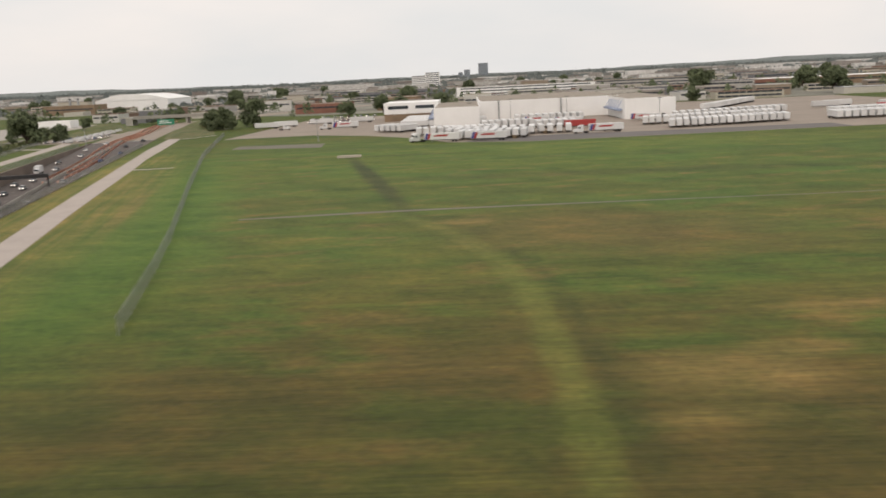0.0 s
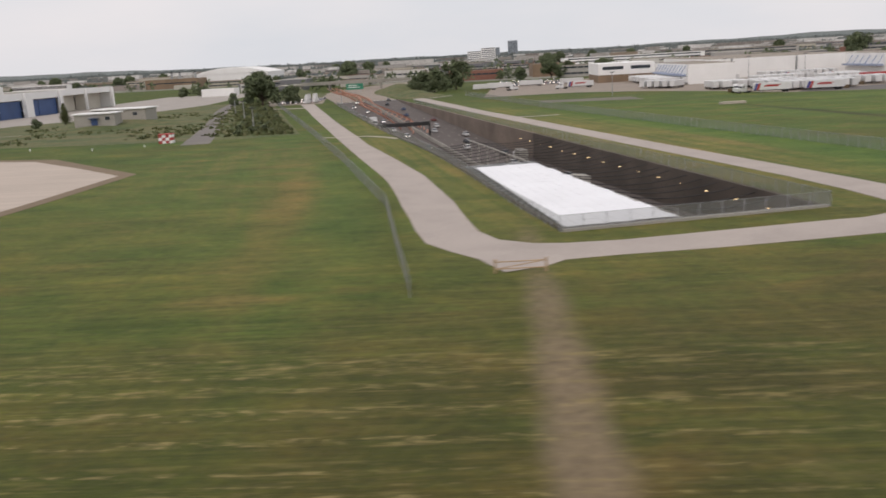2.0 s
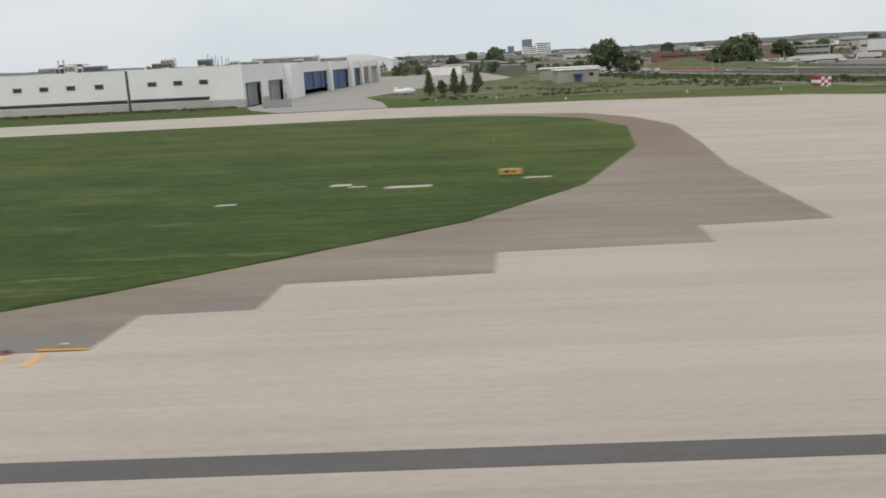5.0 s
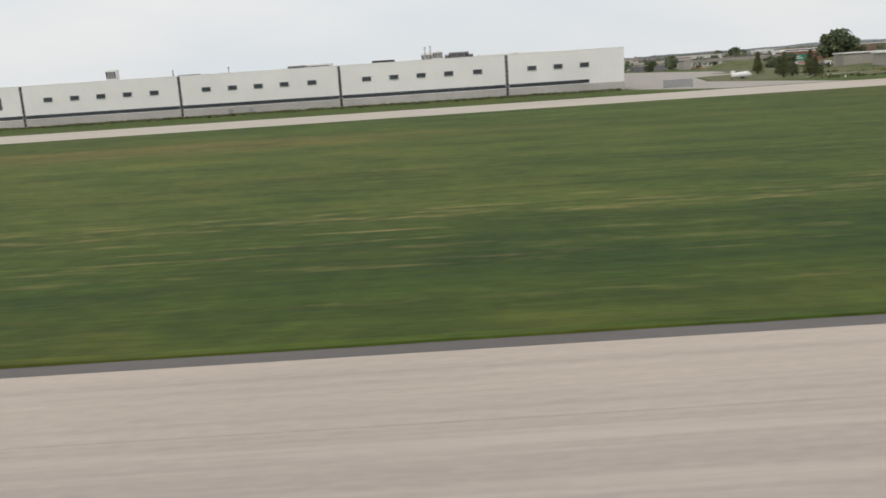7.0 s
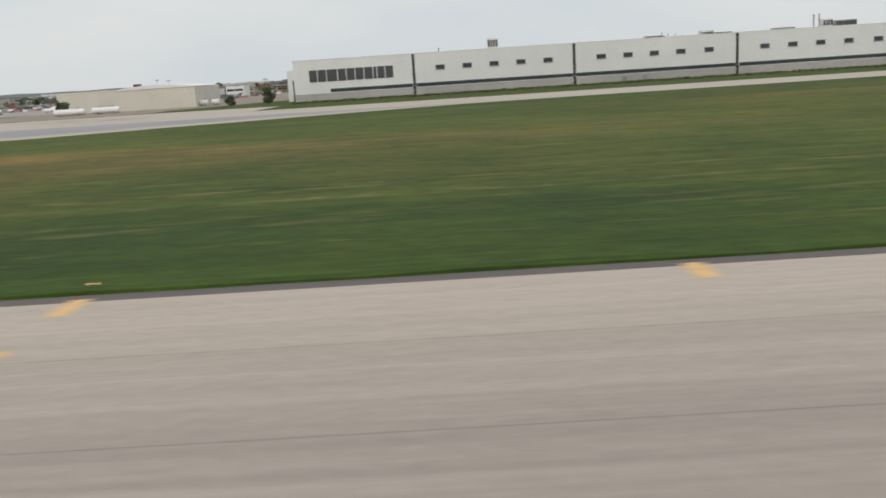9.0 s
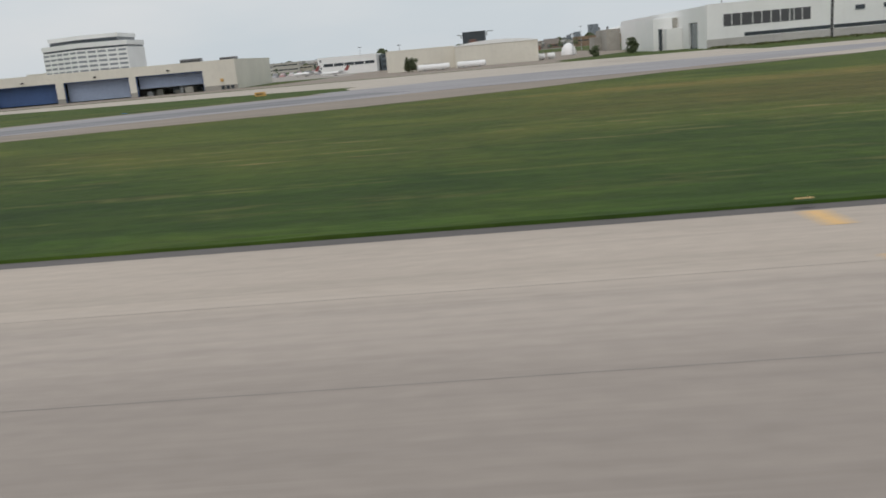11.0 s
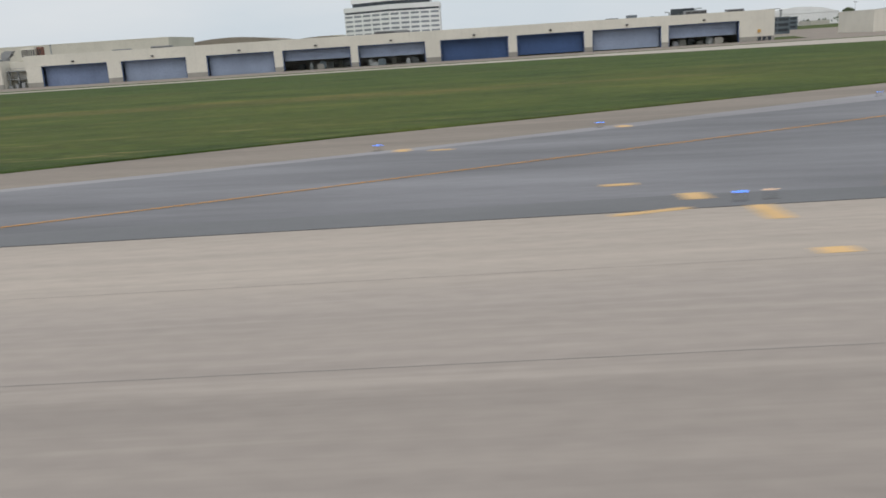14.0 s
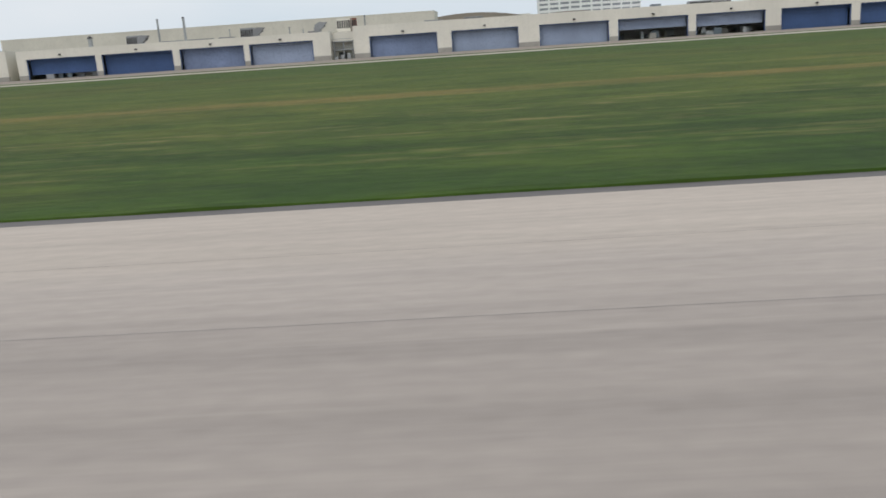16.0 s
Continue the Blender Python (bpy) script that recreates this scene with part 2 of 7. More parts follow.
    for cx, cy, rx, ry, k in ((738, 73, 13, 9, 0.8), (747, 80, 10, 4, 0.55), (757, 94.5, 12, 3.5, 0.5), (735, 63, 8, 3, 0.5), (714, 164, 10, 5, 0.45), (549, 79, 9, 3, 0.5), (0, 98, 80, 12, 0.5), (60, 92, 90, 12, 0.35), (172, 140, 80, 18, 0.35), (-302, 107, 90, 9, 0.4), (-400, 83, 120, 6, 0.5)):
        col = blend(nt, col, (0.205, 0.145, 0.048), times(nt, near_by(nt, cx, cy, rx, ry, 0, 0.45), k))
    col = blend(nt, col, (0.027, 0.055, 0.005), ramp(nt, blot, (0.54, (0, 0, 0)), (0.74, (0.32, 0.32, 0.32))))
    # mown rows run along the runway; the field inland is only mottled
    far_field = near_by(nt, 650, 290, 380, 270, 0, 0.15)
    rowed = times(nt, far_field, -0.8)
    one = nt.nodes.new("ShaderNodeMath")
    one.inputs[1].default_value = 1.0
    nt.links.new(rowed, one.inputs[0])
    rowed = one.outputs["Value"]
    col = blend(nt, col, ramp(nt, rows, (0.3, (0.8, 0.82, 0.78)), (0.7, (1.18, 1.15, 1.16))), rowed, "MULTIPLY")
    for scale, lo_, hi_ in (((0.05, 2.2, 1), 0.86, 1.13), ((0.16, 4.5, 1), 0.88, 1.12)):
        col = blend(nt, col, ramp(nt, noisy(nt, where(nt, scale, 0.5), 1.0, 4, 0.65), (0.34, (lo_,) * 3), (0.66, (hi_,) * 3)), rowed, "MULTIPLY")
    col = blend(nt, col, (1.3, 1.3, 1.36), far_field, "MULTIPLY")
    mottle = noisy(nt, where(nt, (0.07, 0.1, 1), 20), 1.0, 6, 0.72)
    col = blend(nt, col, ramp(nt, mottle, (0.34, (0.66, 0.76, 0.6)), (0.5, (1.0, 1.0, 0.95)), (0.67, (1.45, 1.22, 1.2))), 1.0, "MULTIPLY")
    # trodden track from the field gate
    col = blend(nt, col, (0.2, 0.15, 0.095), times(nt, near_by(nt, 579.6, 25, 3.4, 105, -0.6, 0.45), 0.9))
    windrow = along_y(nt, (31, (0, 0, 0)), (35, (0.5,) * 3), (44, (0.35,) * 3), (49, (1,) * 3), (58, (0.9,) * 3), (68, (0.3,) * 3), (130, (0.12,) * 3), (200, (0, 0, 0)), wobble=4)
    bare = times(nt, near_by(nt, 715, 60, 150, 95, 0, 0.2), -1.0)
    keep = nt.nodes.new("ShaderNodeMath")
    keep.inputs[1].default_value = 1.0
    nt.links.new(bare, keep.inputs[0])
    windrow = blend(nt, (0, 0, 0), windrow, keep.outputs["Value"])
    strewn = blend(nt, (0, 0, 0), blend(nt, ramp(nt, hay, (0.5, (0, 0, 0)), (0.66, (0.85, 0.85, 0.85))), line_up, 1.0, "MULTIPLY"), windrow)
    col = blend(nt, col, (0.27, 0.21, 0.085), strewn)
    # cut straw lying in rows beyond the runway end
    straw = noisy(nt, where(nt, (0.5, 1.3, 1), 3), 1.0, 4, 0.7)
    row_up = ramp(nt, noisy(nt, where(nt, (0.003, 0.9, 1), 1), 1.0, 2, 0.5), (0.54, (0, 0, 0)), (0.61, (1,) * 3))
    lying = blend(nt, ramp(nt, straw, (0.5, (0, 0, 0)), (0.62, (0.9,) * 3)), row_up, 1.0, "MULTIPLY")
    col = blend(nt, col, (0.32, 0.25, 0.11), blend(nt, (0, 0, 0), lying, times(nt, near_by(nt, 500, 46, 150, 26, 0, 0.15), 0.75)))
    col = blend(nt, col, ramp(nt, grain, (0.25, (0.66, 0.66, 0.66)), (0.75, (1.3, 1.3, 1.25))), 1.0, "MULTIPLY")
    # inland blue lift: partly the grass's own, partly veiling glare put into the colour
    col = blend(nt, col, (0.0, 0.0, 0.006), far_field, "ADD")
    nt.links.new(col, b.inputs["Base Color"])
    bumped(nt, b, grain, 0.6, 0.2)
    return m


def concrete_material(name, colour, stain=0.5, lanes=False, even=False, gloss=0.88, smear=0.0, stains=()):
    """Paving: streaks along the way of travel, tyre and water stains, and fine grit."""
    m, nt, b = mat(name, gloss)
    run = noisy(nt, where(nt, (0.12, 0.12, 1) if even else (0.0035, 0.5, 1) if lanes else (0.03, 0.55, 1)), 1.0, 5, 0.6)
    big = noisy(nt, where(nt, (0.05, 0.05, 1) if even else (0.03, 0.07, 1)), 1.0, 3)
    fine = noisy(nt, where(nt), 3.0, 6, 0.7)
    d = tuple(c * (0.92 if lanes else 0.8) for c in colour)
    p = tuple(min(1, c * (1.06 if lanes else 1.1)) for c in colour)
    if even:
        d, p = tuple(c * 0.88 for c in colour), tuple(min(1, c * 1.06) for c in colour)
    col = ramp(nt, run, (0.36, d), (0.5, colour), (0.66, p)) if lanes else ramp(nt, run, (0.3, d), (0.52, colour), (0.75, p))
    col = blend(nt, col, tuple(c * (1 - 0.4 * stain) for c in colour), ramp(nt, big, (0.42, (0, 0, 0)), (0.66, (stain, stain, stain))))
    col = blend(nt, col, ramp(nt, fine, (0.3, (0.86,) * 3), (0.7, (1.08,) * 3)), 1.0, "MULTIPLY")
    if smear:
        wet = noisy(nt, where(nt, (0.045, 0.24, 1), 9), 1.0, 5, 0.62)
        col = blend(nt, col, ramp(nt, wet, (0.36, (1 - smear,) * 3), (0.5, (1, 1, 1)), (0.64, (1 + smear,) * 3)), 1.0, "MULTIPLY")
    for cx, cy, rx, ry, turn, k, c in stains:
        col = blend(nt, col, c, times(nt, near_by(nt, cx, cy, rx, ry, turn, 0.3), k))
    if lanes:
        # the travelled middle is greyer than the side lanes, all of it streaked lengthwise by tyres
        col = blend(nt, col, along_y(nt, (0, (0.8, 0.795, 0.8)), (14.85, (0.83, 0.825, 0.83)), (15.05, (0.915, 0.91, 0.915)), (20.1, (0.93, 0.925, 0.925)), (20.35, (1.08, 1.07, 1.045)), (40, (1.09, 1.07, 1.04)), wobble=0.02, tilt=0.0045), 1.0, "MULTIPLY")
        trodden = along_y(nt, (0, (1, 1, 1)), (28, (1, 1, 1)), (36, (0.2,) * 3), wobble=0.1)
        for scale, lo_, hi_ in (((0.0022, 1.7, 1), 0.955, 1.035), ((0.008, 0.2, 1), 0.955, 1.035), ((0.03, 3.2, 1), 0.96, 1.035), ((0.004, 0.09, 1), 0.96, 1.03)):
            streak = ramp(nt, noisy(nt, where(nt, scale, -0.26), 1.0, 3, 0.6), (0.34, (lo_, lo_, lo_ * 1.005)), (0.66, (hi_,) * 3))
            col = blend(nt, col, streak, trodden, "MULTIPLY")
        pale = noisy(nt, where(nt, (0.025, 0.8, 1), -0.26), 1.0, 4, 0.6)
        col = blend(nt, col, tuple(min(1, c * 1.16) for c in colour), ramp(nt, pale, (0.58, (0, 0, 0)), (0.76, (0.6,) * 3)))
    nt.links.new(col, b.inputs["Base Color"])
    bumped(nt, b, fine, 0.2, 0.02)
    return m


GRASS = grass_material()
RUNWAY = concrete_material("runway_concrete", (0.455, 0.392, 0.338), lanes=True)
APRON = concrete_material("apron_concrete", (0.5, 0.44, 0.375), stain=0.3)
OLD_APRON = concrete_material("grey_apron_concrete", (0.37, 0.335, 0.3), stain=0.4, even=True)
ASPHALT = concrete_material("asphalt", (0.145, 0.132, 0.125), stain=0.7)
WORN_ASPHALT = concrete_material("worn_asphalt", (0.3, 0.25, 0.205), smear=0.1)
SHOULDER = concrete_material("shoulder_asphalt", (0.285, 0.232, 0.18), smear=0.1, stains=((320, 35.4, 14, 3.0, 2, 0.8, (0.19, 0.172, 0.158)), (305, 30.4, 8, 3.2, 12, 0.85, (0.16, 0.145, 0.135)), (337.5, 42.6, 8, 3.0, 4, 0.8, (0.2, 0.178, 0.16)), (346, 48.4, 5, 2.4, 5, 0.7, (0.21, 0.185, 0.165)), (388, 160, 16, 75, 0, 0.8, (0.2, 0.135, 0.092))))
PALE_ASPHALT = concrete_material("bleached_asphalt", (0.325, 0.308, 0.315), stain=0.5, gloss=0.7, smear=0.12)
HIGHWAY = concrete_material("highway_asphalt", (0.108, 0.09, 0.081), even=True)
TAXI_ASPHALT = concrete_material("taxiway_asphalt", (0.205, 0.197, 0.207), stain=0.7, gloss=0.6, smear=0.24)
GRAVEL = concrete_material("gravel_road", (0.42, 0.365, 0.325), stain=0.3, even=True)
DIRT = concrete_material("trodden_dirt", (0.165, 0.15, 0.115), stain=0.6, even=True)
SOIL = concrete_material("bare_soil", (0.2, 0.145, 0.09), stain=0.5, even=True)
# mixed lot tone, lightened so the colour carries some distance haze
TOWN_GROUND = painted("town_lots", (0.24, 0.235, 0.19), 0.95, wear=0.5, scale=0.12)
SCRUB, s_nt, s_b = mat("scrub_grass", 0.95)
s_col = ramp(s_nt, noisy(s_nt, where(s_nt, (0.035, 0.07, 1)), 1.0, 5, 0.68), (0.34, (0.06, 0.088, 0.026)), (0.48, (0.1, 0.112, 0.04)), (0.6, (0.135, 0.122, 0.05)), (0.7, (0.08, 0.1, 0.034)))
s_fine = noisy(s_nt, where(s_nt, (0.25, 0.6, 1)), 1.0, 5, 0.7)
s_col = blend(s_nt, s_col, ramp(s_nt, s_fine, (0.32, (0.72,) * 3), (0.68, (1.28,) * 3)), 1.0, "MULTIPLY")
s_nt.links.new(s_col, s_b.inputs["Base Color"])
bumped(s_nt, s_b, s_fine, 0.6, 0.3)
OLD_ASPHALT = concrete_material("old_lane_asphalt", (0.19, 0.172, 0.155), stain=0.5, even=True)
WHITE_WALL = painted("white_cladding", (0.86, 0.855, 0.835), 0.55, wear=0.06, streak=0.1)
PLINTH = painted("pale_concrete_plinth", (0.5, 0.48, 0.45), 0.85, wear=0.16, streak=0.25)
LOADING_GREY = painted("grey_loading_door", (0.3, 0.31, 0.31), 0.6, wear=0.2, streak=0.2)
SIGN_GREY = painted("charcoal_sign_face", (0.085, 0.085, 0.09), 0.6, wear=0.15)
CREAM_WALL = painted("cream_cladding", (0.735, 0.695, 0.605), 0.6, wear=0.1, streak=0.22)
# blue-grey of the horizon towers, with distance haze put into the colour
HAZY_WALL = painted("hazy_tower_cladding", (0.3, 0.33, 0.36), 0.7, wear=0.1)
# a little darker than CREAM_WALL, so the rear block parts from the fascia
REAR_WALL = painted("rear_cream_panels", (0.69, 0.645, 0.55), 0.7, wear=0.12, streak=0.2)
DUCT = painted("grey_duct_sheet", (0.3, 0.305, 0.31), 0.5, 0.1, wear=0.25)
GREY_CONCRETE = painted("grey_concrete", (0.37, 0.35, 0.31), 0.85, wear=0.2, streak=0.3)
DARK_STEEL = painted("dark_steel", (0.045, 0.043, 0.043), 0.5, 0.3, wear=0.3)
DARK_GLASS = painted("dark_window_glass", (0.05, 0.06, 0.07), 0.12, wear=0.2)
BLUE_DOOR = painted("blue_door_panels", (0.05, 0.1, 0.24), 0.55, wear=0.2, streak=0.3)
MID_DOOR = painted("weathered_blue_door_panels", (0.21, 0.265, 0.41), 0.55, wear=0.3, streak=0.5)
PALE_DOOR = painted("faded_blue_door_panels", (0.31, 0.365, 0.49), 0.55, wear=0.2, streak=0.3)
ROOF_GRAVEL = painted("roof_gravel", (0.3, 0.26, 0.21), 0.95, wear=0.2)
PIT_BANK = painted("brown_cutting_bank", (0.2, 0.155, 0.125), 0.95, wear=0.35)
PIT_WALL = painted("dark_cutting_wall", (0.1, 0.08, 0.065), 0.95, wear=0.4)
WHITE_SHEET = painted("white_cover_panels", (0.86, 0.87, 0.89), 0.6, wear=0.08)
BRICK = painted("red_brick", (0.26, 0.12, 0.085), 0.9, wear=0.25)
BROWN_BRICK = painted("brown_brick", (0.27, 0.19, 0.125), 0.9, wear=0.25)
STEEL = painted("galvanised_steel", (0.42, 0.43, 0.43), 0.45, 0.6, wear=0.25)
ORANGE = painted("orange_plastic", (0.62, 0.35, 0.26), 0.6, wear=0.2)
DULL_RED = painted("dull_red_paint", (0.3, 0.09, 0.08), 0.6, wear=0.15)
RED = painted("red_paint", (0.42, 0.05, 0.045), 0.6, wear=0.15)
GREEN_SIGN = painted("green_sign_sheet", (0.02, 0.22, 0.13), 0.5, wear=0.1)
BLUE_PAINT = painted("deep_blue_paint", (0.05, 0.06, 0.25), 0.5, wear=0.1)
TYRE = painted("black_rubber", (0.02, 0.02, 0.02), 0.9, wear=0.2)
BARK = painted("bark", (0.09, 0.07, 0.05), 0.95, wear=0.3)
PALE_GLASS = painted("pale_office_glass", (0.3, 0.32, 0.34), 0.2, wear=0.2)
GLASS_GREY = painted("grey_curtain_glass", (0.12, 0.15, 0.17), 0.2, wear=0.25)
JOINT_SEAL = painted("joint_sealant", (0.29, 0.26, 0.235), 0.8, wear=0.2)
WET_ASPHALT = concrete_material("damp_asphalt", (0.15, 0.145, 0.148), stain=0.9, gloss=0.5)
BAR_YELLOW = painted("pale_yellow_paint", (0.78, 0.5, 0.22), 0.7, wear=0.2)
LINE_YELLOW = painted("fresh_yellow_paint", (0.76, 0.35, 0.045), 0.7, wear=0.15)
FADED_YELLOW = painted("faded_yellow_paint", (0.52, 0.36, 0.21), 0.8, wear=0.3)
YELLOW = painted("yellow_paint", (0.68, 0.4, 0.12), 0.7, wear=0.2)
WHITE_PAINT = painted("white_paint", (0.88, 0.87, 0.86), 0.65, wear=0.1)

# ---- building blocks ----
def part(name, bm, material, parent, label=""):
    """Links a bmesh as one mesh object under a thing or a part."""
    me = bpy.data.meshes.new(name)
    bm.to_mesh(me)
    bm.free()
    me.materials.append(material)
    ob = new(name, me)
    ob.parent = parent
    return tagged(ob, label) if label else ob


def thing(name, label, category, at=(0, 0, 0), turn=0.0, group="", kind=""):
    ob = new(name)
    ob.empty_display_size = 0.5
    ob.matrix_world = pose(*at, 0, 0, turn)
    return tagged(ob, label, category, group, kind)


def box(bm, x0, x1, y0, y1, z0, z1, bevel=0.0):
    """A box in bm, with its edges broken."""
    made = bmesh.ops.create_cube(bm, size=1, matrix=Matrix.Translation(((x0 + x1) / 2, (y0 + y1) / 2, (z0 + z1) / 2)) @ Matrix.Diagonal((x1 - x0, y1 - y0, z1 - z0, 1)))
    if bevel:
        edges = list({e for v in made["verts"] for e in v.link_edges})
        bmesh.ops.bevel(bm, geom=edges, offset=bevel, segments=1, affect="EDGES")
    return bm


def boxes(*rows, bevel=0.0):
    bm = bmesh.new()
    for r in rows:
        box(bm, *r, bevel=bevel)
    return bm


def tube(bm, p, q, r0, r1=None, n=8):
    p, q = Vector(p), Vector(q)
    m = Matrix.Translation((p + q) / 2) @ (q - p).to_track_quat("Z", "Y").to_matrix().to_4x4()
    bmesh.ops.create_cone(bm, cap_ends=True, segments=n, radius1=r0, radius2=r0 if r1 is None else r1, depth=(q - p).length, matrix=m)
    return bm


def slab(name, outline, z, thick, material, label="", category="pavement", kind="structure"):
    """A flat paved sheet with a real edge, following an outline."""
    bm = bmesh.new()
    face = bm.faces.new([bm.verts.new((x, y, z)) for x, y in outline])
    if face.normal.z < 0:
        face.normal_flip()
    face.normal_update()
    low = bmesh.ops.extrude_face_region(bm, geom=[face])
    bmesh.ops.translate(bm, verts=[v for v in low["geom"] if isinstance(v, bmesh.types.BMVert)], vec=(0, 0, -thick))
    bmesh.ops.recalc_face_normals(bm, faces=bm.faces)
    me = bpy.data.meshes.new(name)
    bm.to_mesh(me)
    bm.free()
    me.materials.append(material)
    return tagged(new(name, me), label, category, kind=kind)


def ribbon(name, line, widths, z, material, label="", category="road", kind="structure"):
    """A road along a centre line with a width at each point, its corners rounded by splitting."""
    pts = [Vector((*p, w)) for p, w in zip(line, widths)]
    for _ in range(2):
        cut = [pts[0]]
        for a, b in zip(pts, pts[1:]):
            cut += [a.lerp(b, 0.25), a.lerp(b, 0.75)]
        pts = cut + [pts[-1]]
    left, right = [], []
    for k, p in enumerate(pts):
        d = (pts[min(k + 1, len(pts) - 1)] - pts[max(k - 1, 0)]).xy.normalized()
        s = Vector((-d.y, d.x)) * p.z / 2
        left.append(p.xy + s)
        right.append(p.xy - s)
    bm = bmesh.new()
    vl = [bm.verts.new((*p, z)) for p in left]
    vr = [bm.verts.new((*p, z)) for p in right]
    for k in range(len(pts) - 1):
        bm.faces.new((vl[k], vr[k], vr[k + 1], vl[k + 1]))
    bmesh.ops.recalc_face_normals(bm, faces=bm.faces)
    bm.faces.ensure_lookup_table()
    if bm.faces[0].normal.z < 0:
        bmesh.ops.reverse_faces(bm, faces=bm.faces)
    me = bpy.data.meshes.new(name)
    bm.to_mesh(me)
    bm.free()
    me.materials.append(material)
    return tagged(new(name, me), label, category, kind=kind)



def leafy(name, low, mid, high):
    m, nt, b = mat(name, 0.8)
    g = nt.nodes.new("ShaderNodeNewGeometry")
    col = ramp(nt, g.outputs["Random Per Island"], (0, low), (0.5, mid), (1, high))
    tone = noisy(nt, where(nt), 0.25, 3)
    col = blend(nt, col, ramp(nt, tone, (0.3, (0.7,) * 3), (0.7, (1.25,) * 3)), 1.0, "MULTIPLY")
    nt.links.new(col, b.inputs["Base Color"])
    return m


def varied(name, *colours, rough=0.35):
    """Paint that differs from one object to the next."""
    m, nt, b = mat(name, rough)
    o = nt.nodes.new("ShaderNodeObjectInfo")
    r = nt.nodes.new("ShaderNodeValToRGB")
    r.color_ramp.interpolation = "CONSTANT"
    e = r.color_ramp.elements
    while len(e) < len(colours):
        e.new(0.5)
    for k, c in enumerate(colours):
        e[k].position, e[k].color = k / len(colours), (*c, 1)
    nt.links.new(o.outputs["Random"], r.inputs["Fac"])
    grime = noisy(nt, where(nt), 0.8, 4)
    col = blend(nt, r.outputs["Color"], ramp(nt, grime, (0.3, (0.8,) * 3), (0.7, (1.05,) * 3)), 1.0, "MULTIPLY")
    nt.links.new(col, b.inputs["Base Color"])
    return m


def glowing(name, colour, strength):
    m, nt, b = mat(name, 0.4)
    b.inputs["Base Color"].default_value = (*colour, 1)
    b.inputs["Emission Color"].default_value = (*colour, 1)
    b.inputs["Emission Strength"].default_value = strength
    return m


def wire_mesh(name, colour, cover):
    """Chain-link seen from afar: wires too fine to tell apart, so light passes between them."""
    m, nt, b = mat(name, 0.6, 0.3)
    b.inputs["Base Color"].default_value = (*colour, 1)
    b.inputs["Alpha"].default_value = cover
    return m


LEAF = leafy("leaves", (0.075, 0.1, 0.05), (0.115, 0.145, 0.07), (0.165, 0.195, 0.1))
# distance haze is put into this leaf colour: paler and bluer than LEAF
HAZED_LEAF = leafy("haze_tinted_woods", (0.125, 0.148, 0.14), (0.155, 0.178, 0.168), (0.19, 0.21, 0.2))
CAR_PAINT = varied("car_paint", (0.5, 0.5, 0.5), (0.03, 0.03, 0.035), (0.25, 0.26, 0.28), (0.14, 0.15, 0.16), (0.07, 0.08, 0.1), (0.2, 0.05, 0.04), (0.04, 0.06, 0.14), (0.6, 0.59, 0.58))
TRAILER = painted("white_trailer_sheet", (0.74, 0.74, 0.73), 0.45, wear=0.12, each=0.2)
TOWN_WALL = varied("town_walls", (0.55, 0.52, 0.46), (0.24, 0.15, 0.11), (0.42, 0.4, 0.37), (0.62, 0.6, 0.56), (0.3, 0.24, 0.18), (0.2, 0.2, 0.21), (0.5, 0.46, 0.38), (0.34, 0.3, 0.27), rough=0.85)
TOWN_ROOF = varied("town_roofs", (0.36, 0.35, 0.34), (0.62, 0.61, 0.59), (0.24, 0.22, 0.2), (0.44, 0.41, 0.37), (0.7, 0.69, 0.67), rough=0.9)
FAR_TOWN = leafy("far_building_walls", (0.2, 0.17, 0.15), (0.42, 0.4, 0.37), (0.7, 0.69, 0.67))
SCRUB_LEAF = leafy("scrub_leaves", (0.07, 0.092, 0.03), (0.095, 0.112, 0.038), (0.135, 0.132, 0.054))
CAR_DOTS, cd_nt, cd_b = mat("mixed_car_paint", 0.4)
cd_geo = cd_nt.nodes.new("ShaderNodeNewGeometry")
cd_nt.links.new(ramp(cd_nt, cd_geo.outputs["Random Per Island"], (0.0, (0.03, 0.03, 0.035)), (0.4, (0.1, 0.1, 0.11)), (0.6, (0.35, 0.35, 0.36)), (0.8, (0.7, 0.7, 0.7)), (1.0, (0.3, 0.05, 0.04))), cd_b.inputs["Base Color"])
BLUE_LAMP = glowing("blue_lamp", (0.005, 0.2, 1.0), 5.0)
AMBER_LAMP = glowing("amber_lamp", (1.0, 0.6, 0.3), 1.2)
WARM_LAMP = glowing("warm_lamp", (1.0, 0.72, 0.36), 3.0)
CHAINLINK = wire_mesh("chain_link", (0.27, 0.28, 0.27), 0.42)

# ---- building blocks, continued ----
def piece(name, mesh, parent, at, turn=0.0, size=(1, 1, 1)):
    """One of many alike pieces: an object of its own on a shared mesh."""
    ob = new(name, mesh)
    ob.parent = parent
    ob.matrix_basis = pose(*at, 0, 0, turn) @ Matrix.Diagonal((*size, 1))
    return ob


def mesh_of(name, bm, material):
    me = bpy.data.meshes.new(name)
    bm.to_mesh(me)
    bm.free()
    me.materials.append(material)
    return me


def sheet(bm, *corners):
    bm.faces.new([bm.verts.new(c) for c in corners])
    return bm


# ---- the ground, with the cutting of the sunken highway ----
CUT_O = Vector((585.2, 105.5))          # near corner of the cutting
CUT_U = Vector((-0.232, 0.9727))        # along the highway
CUT_N = Vector((0.9727, 0.232))         # across it
CUT_W, CUT_L = 35.7, 400.0
CUT_TURN = 13.4                         # degrees from the y axis


